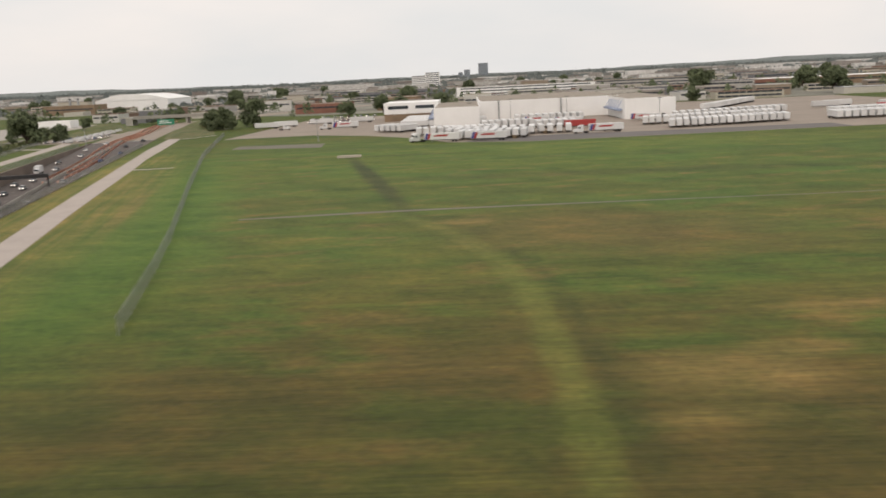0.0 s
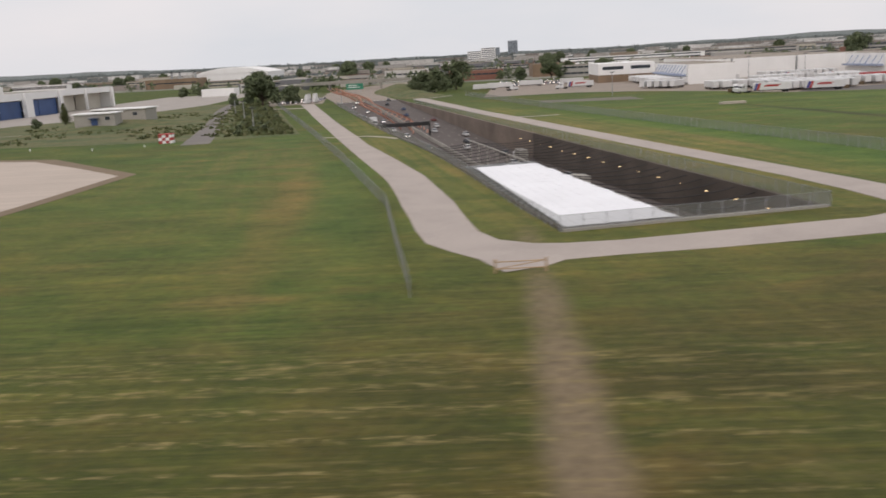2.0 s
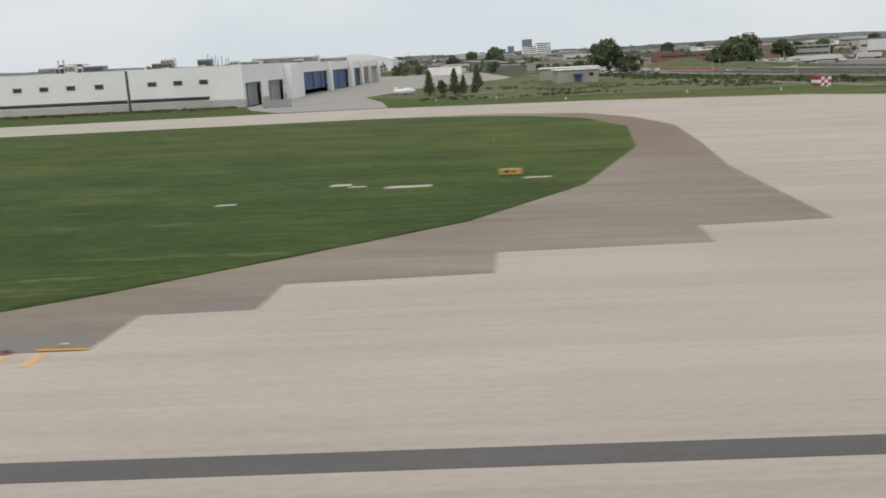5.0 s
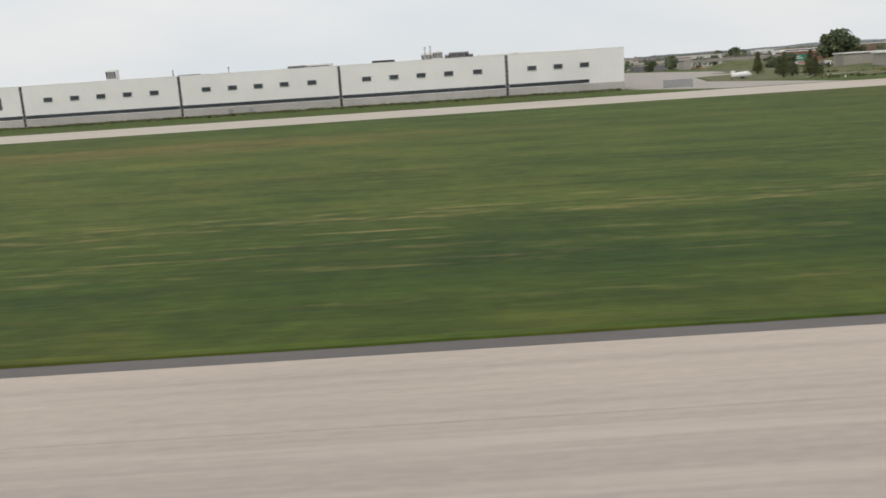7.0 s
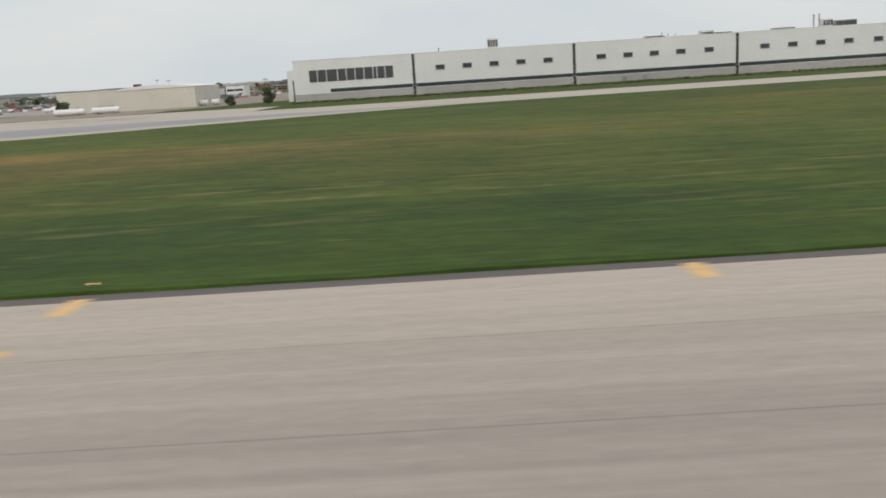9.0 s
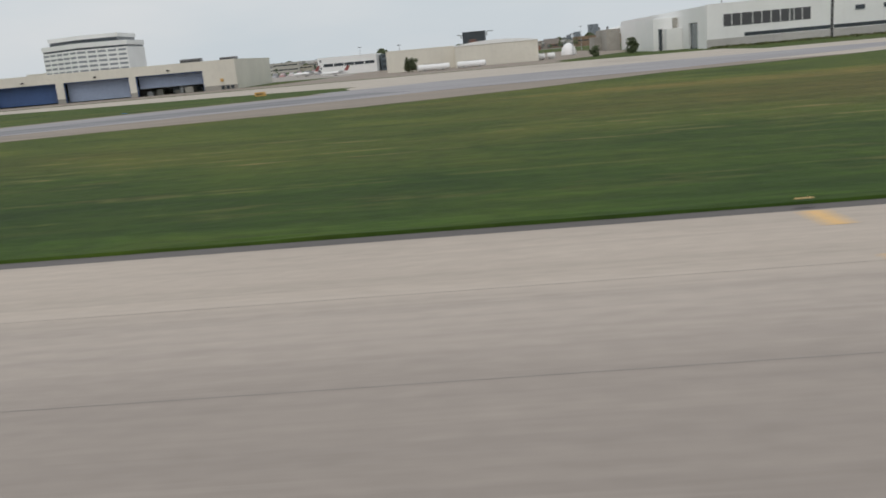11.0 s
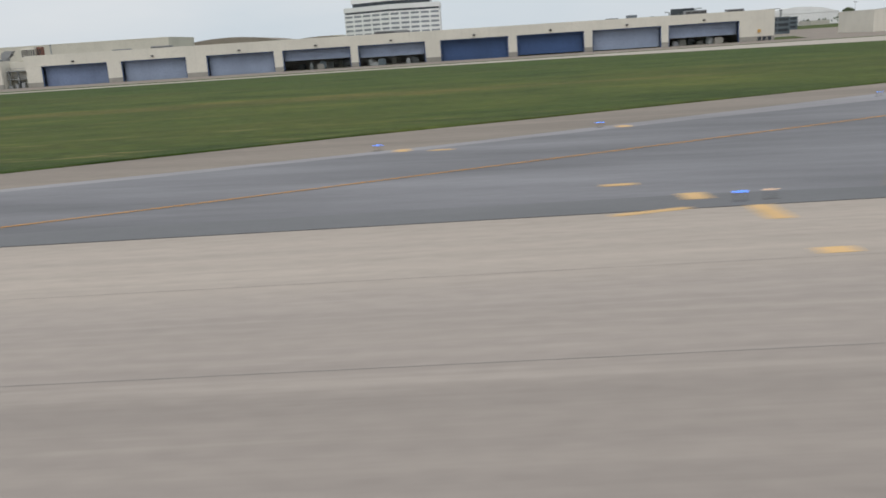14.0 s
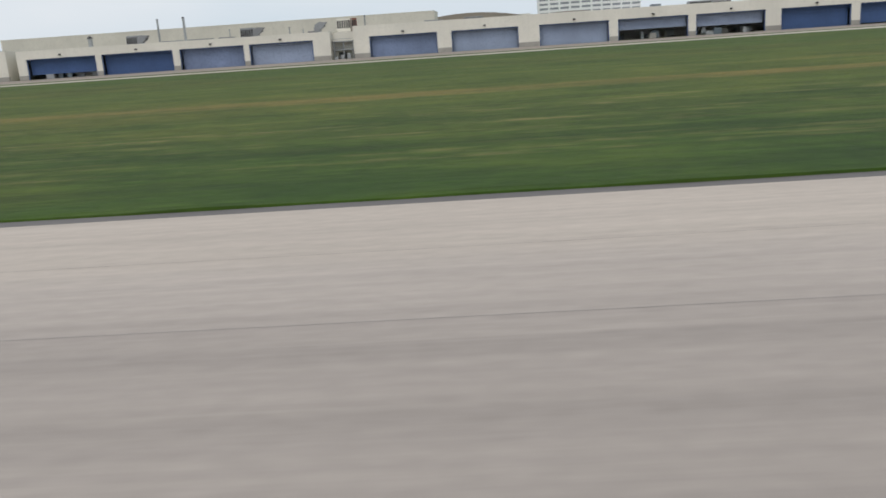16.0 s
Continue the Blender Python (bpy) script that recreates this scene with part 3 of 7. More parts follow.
def cut(s, w):
    """A place by metres along and across the cutting."""
    return CUT_O + CUT_U * s + CUT_N * w


def bow(s):
    """How far the west wall stands in from the straight line."""
    return 2.2 * math.sin(math.pi * s / 190) ** 2 if 0 < s < 190 else 0.0


def cut_floor(s):
    """Height of the carriageway: level under the covers, then a long ramp."""
    return -7.0 if s < 130 else -7.0 + 6.9 * (s - 130) / (CUT_L - 130)


def ground():
    from mathutils.geometry import tessellate_polygon
    rim = [cut(s, bow(s)) for s in (0, 20, 40, 60, 80, 100, 120, 140, 165, 200, CUT_L)] + [cut(CUT_L, CUT_W), cut(0, CUT_W)]
    outer = [(-8500, -3000), (8500, -3000), (8500, 8800), (-8500, 8800)]
    loops = [[Vector((*p, 0)) for p in outer], [Vector((*p, 0)) for p in rim]]
    bm = bmesh.new()
    vs = [bm.verts.new(p) for p in loops[0] + loops[1]]
    for tri in tessellate_polygon(loops):
        bm.faces.new([vs[i] for i in tri])
    bm.normal_update()
    for f in bm.faces:
        if f.normal.z < 0:
            f.normal_flip()
    tagged(new("ground", mesh_of("ground", bm, GRASS)), "mown green and brown airfield grass", "ground", kind="structure")


ground()

# ---- paving ----
RUNWAY_EDGE = [(-1500, 19.2), (-900, 22.0), (-405, 24.36), (-370, 24.42), (-305, 24.7), (-240, 24.87), (-172, 25.08), (7, 25.75), (42, 25.97), (112, 26.45), (182, 27.03), (252, 27.43), (309, 28.1)]
GRASS_EDGE = [(-1500, 20.3), (-900, 23.1), (-405, 25.38), (-372, 25.4), (-305, 25.6), (-240, 25.75), (-172, 26.0), (7, 26.78), (42, 26.98), (112, 27.45), (182, 28.15), (252, 28.55), (285, 29.3)]
STEPS = [(308.9, 28.5), (308.7, 33.9), (327.6, 34.6), (327.9, 40.6), (341.1, 40.9), (341.6, 46.8), (348.1, 47.1), (348.6, 52.6), (361.9, 53.5), (362.3, 59.4), (377.8, 60.1), (378.2, 66.1), (389, 67)]
slab("runway", [(-1500, -33), (440, -33), (440, 52), (457.5, 78), (463.7, 82.4), (466.9, 86), (470.5, 90), (474, 93), (480, 94.5), (488, 110), (491, 152), (492.5, 188), (476, 206), (451, 231), (395, 250), (330, 259), (330, 212.5), (370, 210), (388, 200), (396, 182), (399, 158), (395, 126), (391, 100)] + STEPS[::-1] + RUNWAY_EDGE[::-1], 0.06, 0.4, RUNWAY, "pale worn concrete runway with streaked tyre-marked surface", "runway")
slab("runway_shoulder", RUNWAY_EDGE[:-1] + [(293, 27.8)] + GRASS_EDGE[::-1], 0.03, 0.3, ASPHALT, "dark asphalt strip along the runway edge", "pavement")
slab("taxiway_shoulder", [(283, 27.6), (285, 29.2), (292, 30.9), (298, 32.6), (304.4, 34.9), (310.6, 37.8), (318.1, 40.7), (324, 43.5), (329.8, 46.7), (337.3, 51.9), (347.3, 60.2), (360.5, 71.8), (372.9, 90.0), (385.2, 124.4), (390.6, 159.1), (386.7, 183.0), (376, 198), (363, 206), (340, 211), (340, 215), (410, 215), (410, 27.6)], 0.04, 0.3, SHOULDER, "brown-grey worn asphalt taxiway shoulder", "pavement")
slab("repair_strip", [(309.3, 26.85), (420, 27.75), (420, 29.1), (309.0, 28.42)], 0.085, 0.1, ASPHALT, "dark asphalt repair strip across the concrete", "pavement")
slab("apron_border", [(450, 64), (458.6, 77), (464.6, 81.4), (470, 87), (481.5, 90.3), (488.4, 103), (491.6, 114.5), (494.4, 152), (496, 190), (478.5, 209), (454.5, 235.5), (396, 252.5), (395.5, 249), (451, 230), (476, 205), (492, 188), (490, 152), (487, 111), (479, 95), (468, 94), (460, 84), (448, 66)], 0.05, 0.3, SOIL, "brown gravelly border of the concrete apron", "pavement")
slab("taxiway_lane", [(-70, 142), (-33, 150), (6, 168), (40, 186), (78, 199), (40, 206), (-20, 208), (-70, 198), (-96, 178)], 0.066, 0.2, PALE_ASPHALT, "blue-grey asphalt lane where the exit joins the taxiway", "taxiway")
slab("taxiway", [(1, 150.5), (23, 164), (46, 177), (80, 195), (110, 199), (220, 205.5), (340, 211.5), (340, 259), (300, 257), (220, 251.7), (88, 247.3), (0, 248.5), (-40, 262), (-84, 250), (-92, 200), (-88, 180), (-46, 172)], 0.05, 0.3, APRON, "pale concrete taxiway between two grass fields", "taxiway")
slab("factory_apron", [(304, 262), (291, 284), (284, 305), (284, 800), (378, 800), (394, 566), (374, 456), (340, 425), (322, 346), (333, 300), (338, 262)], 0.03, 0.3, OLD_APRON, "pale concrete apron before the factory doors", "pavement")
ribbon("service_road", [(352, 324), (362, 331), (372, 341), (383, 350)], [2.2, 2.2, 2.0, 1.6], 0.06, GRAVEL, "pale gravel track through the scrub", "road")

# rapid exit: a wide pale shoulder with a darker lane on it
slab("exit_shoulder", [(-356, 25.8), (-336, 31.4), (-324, 34.9), (-308, 39.2), (-296.5, 44), (-280, 52.6), (-268.8, 57.5), (-239, 71.5), (-190, 98), (-150, 128), (-124, 152), (-90, 177.6), (-46, 188), (8, 190), (3, 151), (-33, 139), (-57, 119), (-78, 107), (-106, 98), (-132.5, 86.5), (-140.7, 82.5), (-153.5, 74.7), (-164, 67.8), (-174, 61.9), (-191.8, 52), (-205.7, 44.6), (-220.9, 37.2), (-230.5, 32.8), (-232.9, 30.4), (-232.1, 28.0), (-231.3, 26.5), (-226.4, 25.9), (-222, 25.4)], 0.045, 0.3, WORN_ASPHALT, "pale brown shoulder of the curved exit taxiway", "pavement")
slab("exit_lane", [(-352, 24.8), (-262, 25.0), (-256.5, 31.8), (-248, 35.1), (-239.4, 39.4), (-230, 44.3), (-217.2, 48.5), (-205.8, 54), (-190, 62), (-168, 75.8), (-118.9, 110), (-70, 140), (-20, 168), (8, 184), (-46, 187), (-90, 172), (-124, 146), (-150, 120), (-196.9, 86.5), (-242, 62.5), (-259.4, 52.8), (-273.5, 45.3), (-285, 40.7), (-296, 36.7), (-306, 34.2), (-316, 32.2), (-336, 28.3), (-352, 25.5)], 0.055, 0.2, PALE_ASPHALT, "blue-grey asphalt lane of the exit taxiway", "taxiway")
slab("exit_patch", [(-345, 24.7), (-233, 24.95), (-238, 25.8), (-252, 26.2), (-266, 27.0), (-284, 26.9), (-300, 26.4), (-322, 25.7)], 0.068, 0.05, WET_ASPHALT, "darker asphalt beside the concrete at the exit", "pavement")
slab("exit_core", [(-345, 24.75), (-260.5, 25.0), (-257.2, 31.4), (-249, 35.4), (-239.4, 41.2), (-230, 47.2), (-217.7, 51.2), (-205.8, 57), (-164.6, 82), (-117, 115), (-101, 128), (-70, 150), (-74, 164), (-101, 149), (-127, 123), (-152, 107), (-206, 76.5), (-239.6, 59), (-259, 50.8), (-273.5, 44), (-285, 39.4), (-296, 35.6), (-316, 31.4), (-334, 27.6)], 0.062, 0.05, TAXI_ASPHALT, "darker blue-grey middle of the exit taxiway", "taxiway")
slab("hangar_apron", [(-700, 288), (-110, 305), (-110, 343), (-700, 343)], 0.03, 0.3, WORN_ASPHALT, "grey asphalt apron before the hangar doors", "pavement")
slab("hangar_road", [(-700, 274), (-450, 279), (-300, 288), (-207, 293), (-115, 294), (-61, 296), (-20, 296), (20, 288), (20, 250), (-60, 246), (-84, 206), (-97, 214), (-127, 226), (-164, 236), (-207, 254), (-240, 268), (-300, 274), (-450, 266), (-700, 261)], 0.05, 0.3, APRON, "pale concrete service road before the hangars", "road")
slab("east_apron", [(-145, 303), (-145, 330), (-120, 420), (-140, 700), (20, 700), (20, 420), (-30, 330), (-30, 303)], 0.025, 0.3, WORN_ASPHALT, "grey asphalt apron between hangars and factory", "pavement")

# uncut fringe of grass that stands over the edge of the paving
def fringe(line, label):
    bm = bmesh.new()
    rg = random.Random(len(line))
    pts = []
    for (ax, ay), (bx, by) in zip(line, line[1:]):
        n = max(1, int(math.hypot(bx - ax, by - ay) / 3.0))
        pts += [(ax + (bx - ax) * k / n, ay + (by - ay) * k / n + rg.uniform(-0.07, 0.07)) for k in range(n)]
    rows = [[bm.verts.new((x, y + dy, z * rg.uniform(0.7, 1.2))) for dy, z in ((0.0, 0.0), (0.03, 0.13), (0.5, 0.16), (0.9, 0.01))] for x, y in pts]
    for a, b in zip(rows, rows[1:]):
        for k in range(3):
            bm.faces.new((a[k], b[k], b[k + 1], a[k + 1]))
    bmesh.ops.recalc_face_normals(bm, faces=bm.faces)
    tagged(new("grass_fringe", mesh_of("grass_fringe", bm, GRASS)), label, "grass", kind="stuff")


fringe([(-900, 23.08), (-405, 25.36), (-357, 25.4)], "uncut grass fringe along the runway edge")
fringe([(-223, 25.82)] + GRASS_EDGE[6:-1] + [(285, 29.18), (292, 30.88), (298, 32.58), (304.4, 34.88), (310.6, 37.78), (318.1, 40.68), (324, 43.48), (329.8, 46.68), (337.3, 51.88), (347.3, 60.15), (360.5, 71.75), (372.9, 89.95)], "uncut grass fringe along the runway edge")
fringe([(-355, 25.9), (-336, 31.4), (-324, 34.9), (-308, 39.2), (-296.5, 44), (-280, 52.6), (-268.8, 57.5), (-239, 71.5), (-190, 98)], "uncut grass fringe along the exit taxiway")

# runway paint: the striated threshold block, edge bars
marks = thing("runway_marking", "white and yellow painted runway markings on concrete", "marking", kind="structure")
stripe = mesh_of("threshold_stripe", boxes((-23, 23, -0.083, 0.083, 0.0, 0.006)), WHITE_PAINT)
for k in range(52):
    for side in (1, -1):
        piece("threshold_stripe", stripe, marks, (4.0, side * (14.99 - 0.276 * k) + (0.0 if side > 0 else -0.3), 0.064), 0.26)
bar = mesh_of("edge_bar", boxes((-0.32, 0.32, -0.95, 0.95, 0, 0.006)), BAR_YELLOW)
dash = mesh_of("edge_dash", boxes((-0.4, 0.4, -0.26, 0.26, 0, 0.006)), BAR_YELLOW)
for x, y in ((6.0, 25.3), (66.5, 25.5), (126.4, 26.0), (185.7, 26.3), (245.4, 26.5), (-55, 24.4), (-120.5, 24.1), (-181, 24.0), (-241.6, 23.9), (-362.4, 23.8), (-423, 23.8), (-483, 23.8), (-264.0, 23.9)):
    piece("edge_bar", bar, marks, (x, y, 0.064))
    piece("edge_dash", dash, marks, (x, y - 4.35, 0.064))
for x, y in ((85.2, 25.6), (196.8, 26.4), (-160.5, 24.5), (-359.6, 23.8), (304.8, 26.9), (307.5, 26.9)):
    piece("edge_bar", bar, marks, (x, y, 0.066))
for x, y in ((337.0, 39.6), (339.0, 39.7)):
    piece("edge_bar", bar, marks, (x, y, 0.075))
for x, y in ((309.5, 23.4), (338.8, 35.1)):
    piece("edge_dash", dash, marks, (x, y, 0.075))
# short yellow bars on the exit's asphalt
for x, y in ((-252.6, 33.1), (-265.3, 26.7), (-315.7, 34.0), (-296, 39.2), (-335.6, 29.4), (-263.5, 49.2), (-275.5, 43.6), (-233, 42.8)):
    piece("edge_bar", bar, marks, (x, y, 0.072), 0, (1.2, 0.55, 1))
for x, y in ((-254.3, 36.1), (-267.1, 29.5), (-314.9, 31.4), (-294.6, 36.6), (-334.6, 26.9), (-273.5, 42.9)):
    piece("edge_dash", dash, marks, (x, y, 0.072), 0, (1.4, 0.8, 1))
piece("edge_bar", bar, marks, (-267, 24.7, 0.064), -76, (0.5, 1.2, 1))
piece("faded_dash", mesh_of("faded_dash", boxes((-0.8, 0.8, -0.3, 0.3, 0, 0.006)), GRAVEL), marks, (-343.3, 16.8, 0.064), 0, (0.6, 0.8, 1))
for k, off in enumerate((5.75, 11.0)):
    joint = [(x, y - off + 0.04 * math.sin(x * 0.05 + k)) for x, y in RUNWAY_EDGE[1:-1]]
    ribbon("runway_joint", joint, [0.032 if k % 2 else 0.02] * len(joint), 0.063, JOINT_SEAL, "thin dark sealed joint between runway slabs", "joint")


def lead_off(line, width, z, material, name, label):
    ribbon(name, line, [width] * len(line), z, material, label, "marking")


LEAD = [(-400, -6), (-372, 0.9), (-350, 6.3), (-339.8, 8.8), (-331.6, 11.1), (-322.9, 14.3), (-314.9, 17.2), (-309.1, 19.3), (-302.4, 21.9), (-292.5, 25.8)]
lead_off(LEAD, 0.47, 0.072, DARK_STEEL, "line_border", "black border of the yellow exit line")
lead_off(LEAD, 0.25, 0.079, LINE_YELLOW, "exit_line", "yellow painted exit taxiway centre line")
lead_off([(-292.5, 25.8), (-281, 31.0), (-272.8, 35.1), (-259.6, 41.6), (-250.6, 46.3), (-244, 49.8)], 0.15, 0.079, LINE_YELLOW, "exit_line", "thin worn yellow line on the exit asphalt")
lead_off([(454.4, 98), (454.6, 108), (455.7, 136.3), (456.7, 180), (455.5, 194), (449, 203), (438, 208)], 0.55, 0.07, FADED_YELLOW, "apron_line", "faded yellow guide line on the apron")
hold = thing("holding_marking", "yellow and black painted holding position lines", "marking", kind="structure")
for k in range(24):
    for row in (0, 1.5):
        piece("dash", dash, hold, (420 + 1.9 * k, 86.4 + row - 0.02 * k, 0.072), 0, (1.3, 1.6, 1))
slab("holding_base", [(418, 85.4), (464, 85.0), (465.5, 88.6), (418, 89.0)], 0.063, 0.03, ASPHALT, "black painted base of the holding marking", "marking")

# ---- airfield lights and signs ----
def edge_light(lamp_material, label, name="runway_light"):
    t = thing(name, label, "airfield light", group=name + "s")
    part("base_plate", tube(bmesh.new(), (0, 0, 0), (0, 0, 0.04), 0.12, 0.1, 10), DARK_STEEL, t)
    part("stem", tube(bmesh.new(), (0, 0, 0.04), (0, 0, 0.28), 0.02, 0.02, 6), DARK_STEEL, t)
    bm = tube(bmesh.new(), (0, 0, 0.275), (0, 0, 0.3), 0.055, 0.06, 8)
    part("lamp", tube(bm, (0, 0, 0.3), (0, 0, 0.325), 0.06, 0.03, 8), lamp_material, t, "lit lamp lens")
    return t


amber = edge_light(AMBER_LAMP, "small amber runway edge light on a short stem")
amber.matrix_world = pose(6.0, 27.0, 0.03)
for x, y in ((66.5, 27.4), (126.4, 27.9), (185.7, 28.4), (245.4, 28.7), (-55, 25.9), (-120.5, 25.7), (-181, 25.5), (-241.6, 25.4), (-263.4, 25.6), (-362.4, 25.5), (-423, 25.5), (-483, 25.5), (339.8, 41.3)):
    copy_thing(amber, pose(x, y, 0.045))
blue = edge_light(BLUE_LAMP, "blue taxiway edge light glowing on a short stem", "taxiway_light")
blue.matrix_world = pose(-264.3, 25.5, 0.05)
for x, y in ((-252.7, 32.6), (-233.0, 42.0), (-264.8, 49.4), (-245.0, 59.0), (-276.8, 44.2), (-316.3, 35.3), (-295.4, 40.6), (-336.2, 30.7), (-362.9, 26.3), (-192.5, 89), (-124, 150), (365.3, 141), (491, 130), (492.5, 170), (480, 100), (-98, 258)):
    copy_thing(blue, pose(x, y, 0.05))


def airfield_sign(w, h, face, label, face_label):
    t = thing("airfield_sign", label, "sign")
    part("panel", boxes((-w / 2, w / 2, -0.15, 0.15, 0.25, 0.25 + h), bevel=0.03), face, t, face_label)
    part("mark", boxes((-w * 0.3, -w * 0.05, -0.17, -0.152, 0.25 + h * 0.3, 0.25 + h * 0.7), (w * 0.05, w * 0.2, -0.17, -0.152, 0.25 + h * 0.3, 0.25 + h * 0.7)), DARK_STEEL, t)
    for k in (-0.35, 0.35):
        part("leg", boxes((k * w - 0.05, k * w + 0.05, -0.05, 0.05, 0, 0.3)), DARK_STEEL, t)
    return t


airfield_sign(2.6, 0.68, YELLOW, "yellow airfield guidance sign standing in the grass", "yellow panel").matrix_world = pose(365.6, 98.6, 0, 0, 0, 0)
t_two = airfield_sign(1.1, 0.8, DARK_STEEL, "small airfield sign, yellow face and black back", "black housing")
part("face", boxes((-0.5, 0.5, -0.168, -0.152, 0.3, 1.0)), YELLOW, t_two, "yellow face")
t_two.matrix_world = pose(299.9, 49.3, 0, 0, 0, -72)
part("back_plate", boxes((-0.56, 0.56, 0.152, 0.2, 0.24, 1.07)), DARK_STEEL, t_two, "black back plate")
airfield_sign(3.2, 0.7, DARK_STEEL, "low black sign back at the apron edge", "black panel").matrix_world = pose(482.3, 89, 0, 0, 0, 0)
airfield_sign(2.4, 0.9, YELLOW, "yellow airfield sign beside the far taxiway", "yellow panel").matrix_world = pose(-110, 192, 0, 0, 0, 10)
for x, y, a, b in ((336, 85.4, 2.0, 0.8), (346.2, 96.4, 2.4, 1.6), (348.2, 94.8, 2.0, 0.8), (354, 93.4, 5.2, 1.6), (368.5, 97, 3.2, 0.9), (299.4, 47.6, 0.9, 0.5)):
    slab("concrete_pad", [(x - a / 2, y - b / 2), (x + a / 2, y - b * 0.35), (x + a / 2, y + b / 2), (x - a * 0.4, y + b / 2)], 0.05, 0.1, APRON, "white concrete pad set in the grass", "pad")

slab("corner_mark", [(308.5, 26.8), (308.88, 26.8), (308.98, 28.45), (308.6, 28.45)], 0.09, 0.02, LINE_YELLOW, "worn yellow bar at the concrete corner", "marking")
slab("corner_mark", [(338.4, 41.1), (341.0, 41.0), (341.0, 41.25), (338.4, 41.35)], 0.09, 0.02, LINE_YELLOW, "thin worn yellow bar on the shoulder", "marking")
for x, y in ((308.7, 28.98), (337.0, 40.85)):
    t_base = thing("runway_light", "rust-brown round lamp base at the concrete corner", "runway light", (x, y, 0.06))
    part("plate", tube(bmesh.new(), (0, 0, 0), (0, 0, 0.06), 0.38, 0.34, 14), BRICK, t_base)
    part("lamp", tube(bmesh.new(), (0, 0, 0.05), (0, 0, 0.2), 0.16, 0.11, 10), DARK_STEEL, t_base)

# ---- perimeter road, tracks, ditch ----
WEST_SIDE = [(471, 500), (484, 449), (500, 383), (513, 331), (529.8, 264), (545.6, 202), (554.8, 167), (557.4, 156), (560.4, 140), (562.2, 129), (564.2, 118.5), (565.6, 109.8), (567.5, 101.5), (570.8, 96.2), (574.3, 91.5), (580.7, 87.0)]
SOUTH_SIDE = [(583.5, 90), (589.7, 91.2), (600, 92.4), (610, 94.2), (618.9, 96), (623.5, 96.8), (628.7, 99.1), (632.2, 101.7), (634.6, 104.8), (636.9, 109.1), (637.9, 116), (636.7, 124.4), (634.1, 135.7), (629.9, 152), (618.3, 195), (605.4, 245.4), (590, 306.8), (576.1, 359.5), (564, 414), (544, 500)]
INNER_SIDE = [(536.5, 500), (555.7, 414), (579.5, 320), (587, 291), (600, 239), (608.5, 206), (620.2, 161.5), (625.4, 141.7), (628.5, 126.3), (629.8, 116), (628.7, 110.8), (626.1, 107.4), (621.9, 105.3), (617.6, 104.6), (604, 101.5), (591.2, 98.6), (584.5, 98.2), (580.6, 98.8), (576.5, 101.7), (574.1, 107.2), (572.5, 116), (570.2, 131.5), (563.6, 164), (555.6, 193), (543.8, 234), (538.2, 257), (519.5, 331), (479, 500)]
slab("perimeter_road", WEST_SIDE + SOUTH_SIDE + INNER_SIDE, 0.05, 0.1, GRAVEL, "pale gravel perimeter road round the cutting", "road")
ribbon("crossing", [(525.5, 262), (532, 261.3), (540, 261), (546, 255), (551, 247)], [2.2, 2.0, 2.0, 1.8, 1.6], 0.062, APRON, "pale gravel strip laid across the perimeter road", "path")
ribbon("road_spur", [(486, 455), (476, 458), (462, 463)], [7, 6, 6], 0.045, GRAVEL, "short gravel spur off the perimeter road", "road")
ribbon("road_spur", [(546, 496), (554, 507), (559, 520)], [3, 3, 2.4], 0.045, GRAVEL, "short gravel spur off the perimeter road", "road")
ribbon("road_stub", [(575, 95), (577, 91), (579, 86.5)], [4, 5, 5], 0.045, GRAVEL, "pale gravel apron before the field gate", "road")
ribbon("grey_path", [(664, 178.5), (680, 180), (698.5, 181.5), (723, 182), (760, 182), (804, 181), (900, 190)], [1.4, 2.3, 2.4, 1.8, 1.0, 0.7, 0.5], 0.03, DIRT, "narrow overgrown dirt path across the field", "path")
ribbon("fork_path", [(588, 310), (596, 309), (604, 311.5)], [3, 2.6, 2.4], 0.04, GRAVEL, "short gravel spur off the perimeter road", "path")
slab("soil_strip", [(603, 410), (646, 405), (648, 380), (604, 391)], 0.03, 0.1, DIRT, "brown bare soil strip beside the yard", "ground")
slab("scrub_field", [(372, 292), (420, 284), (455, 278), (497, 276), (515, 282), (440, 560), (396, 566), (376, 454), (342, 423), (324, 345), (345, 312)], 0.015, 0.1, SCRUB, "rough olive scrub beyond the apron", "ground")
ribbon("old_lane", [(486, 262), (470, 330), (452, 400), (430, 480), (415, 560), (405, 610)], [9, 8, 7, 7, 7, 7], 0.03, OLD_ASPHALT, "cracked grey lane through the scrub", "road")


def field_gate():
    t = thing("field_gate", "yellow steel swing gate across the dirt track", "gate", (576, 85.3, 0), 2)
    for x in (-0.3, 5.0):
        part("post", tube(bmesh.new(), (x, 0, 0), (x, 0, 1.5), 0.12, 0.12, 8), FADED_YELLOW, t)
    for z in (0.45, 1.2):
        part("rail", tube(bmesh.new(), (-0.2, 0, z), (4.9, 0, z), 0.06, 0.06, 6), FADED_YELLOW, t)
    part("brace", tube(bmesh.new(), (-0.2, 0, 0.45), (4.9, 0, 1.2), 0.05, 0.05, 6), FADED_YELLOW, t)


field_gate()
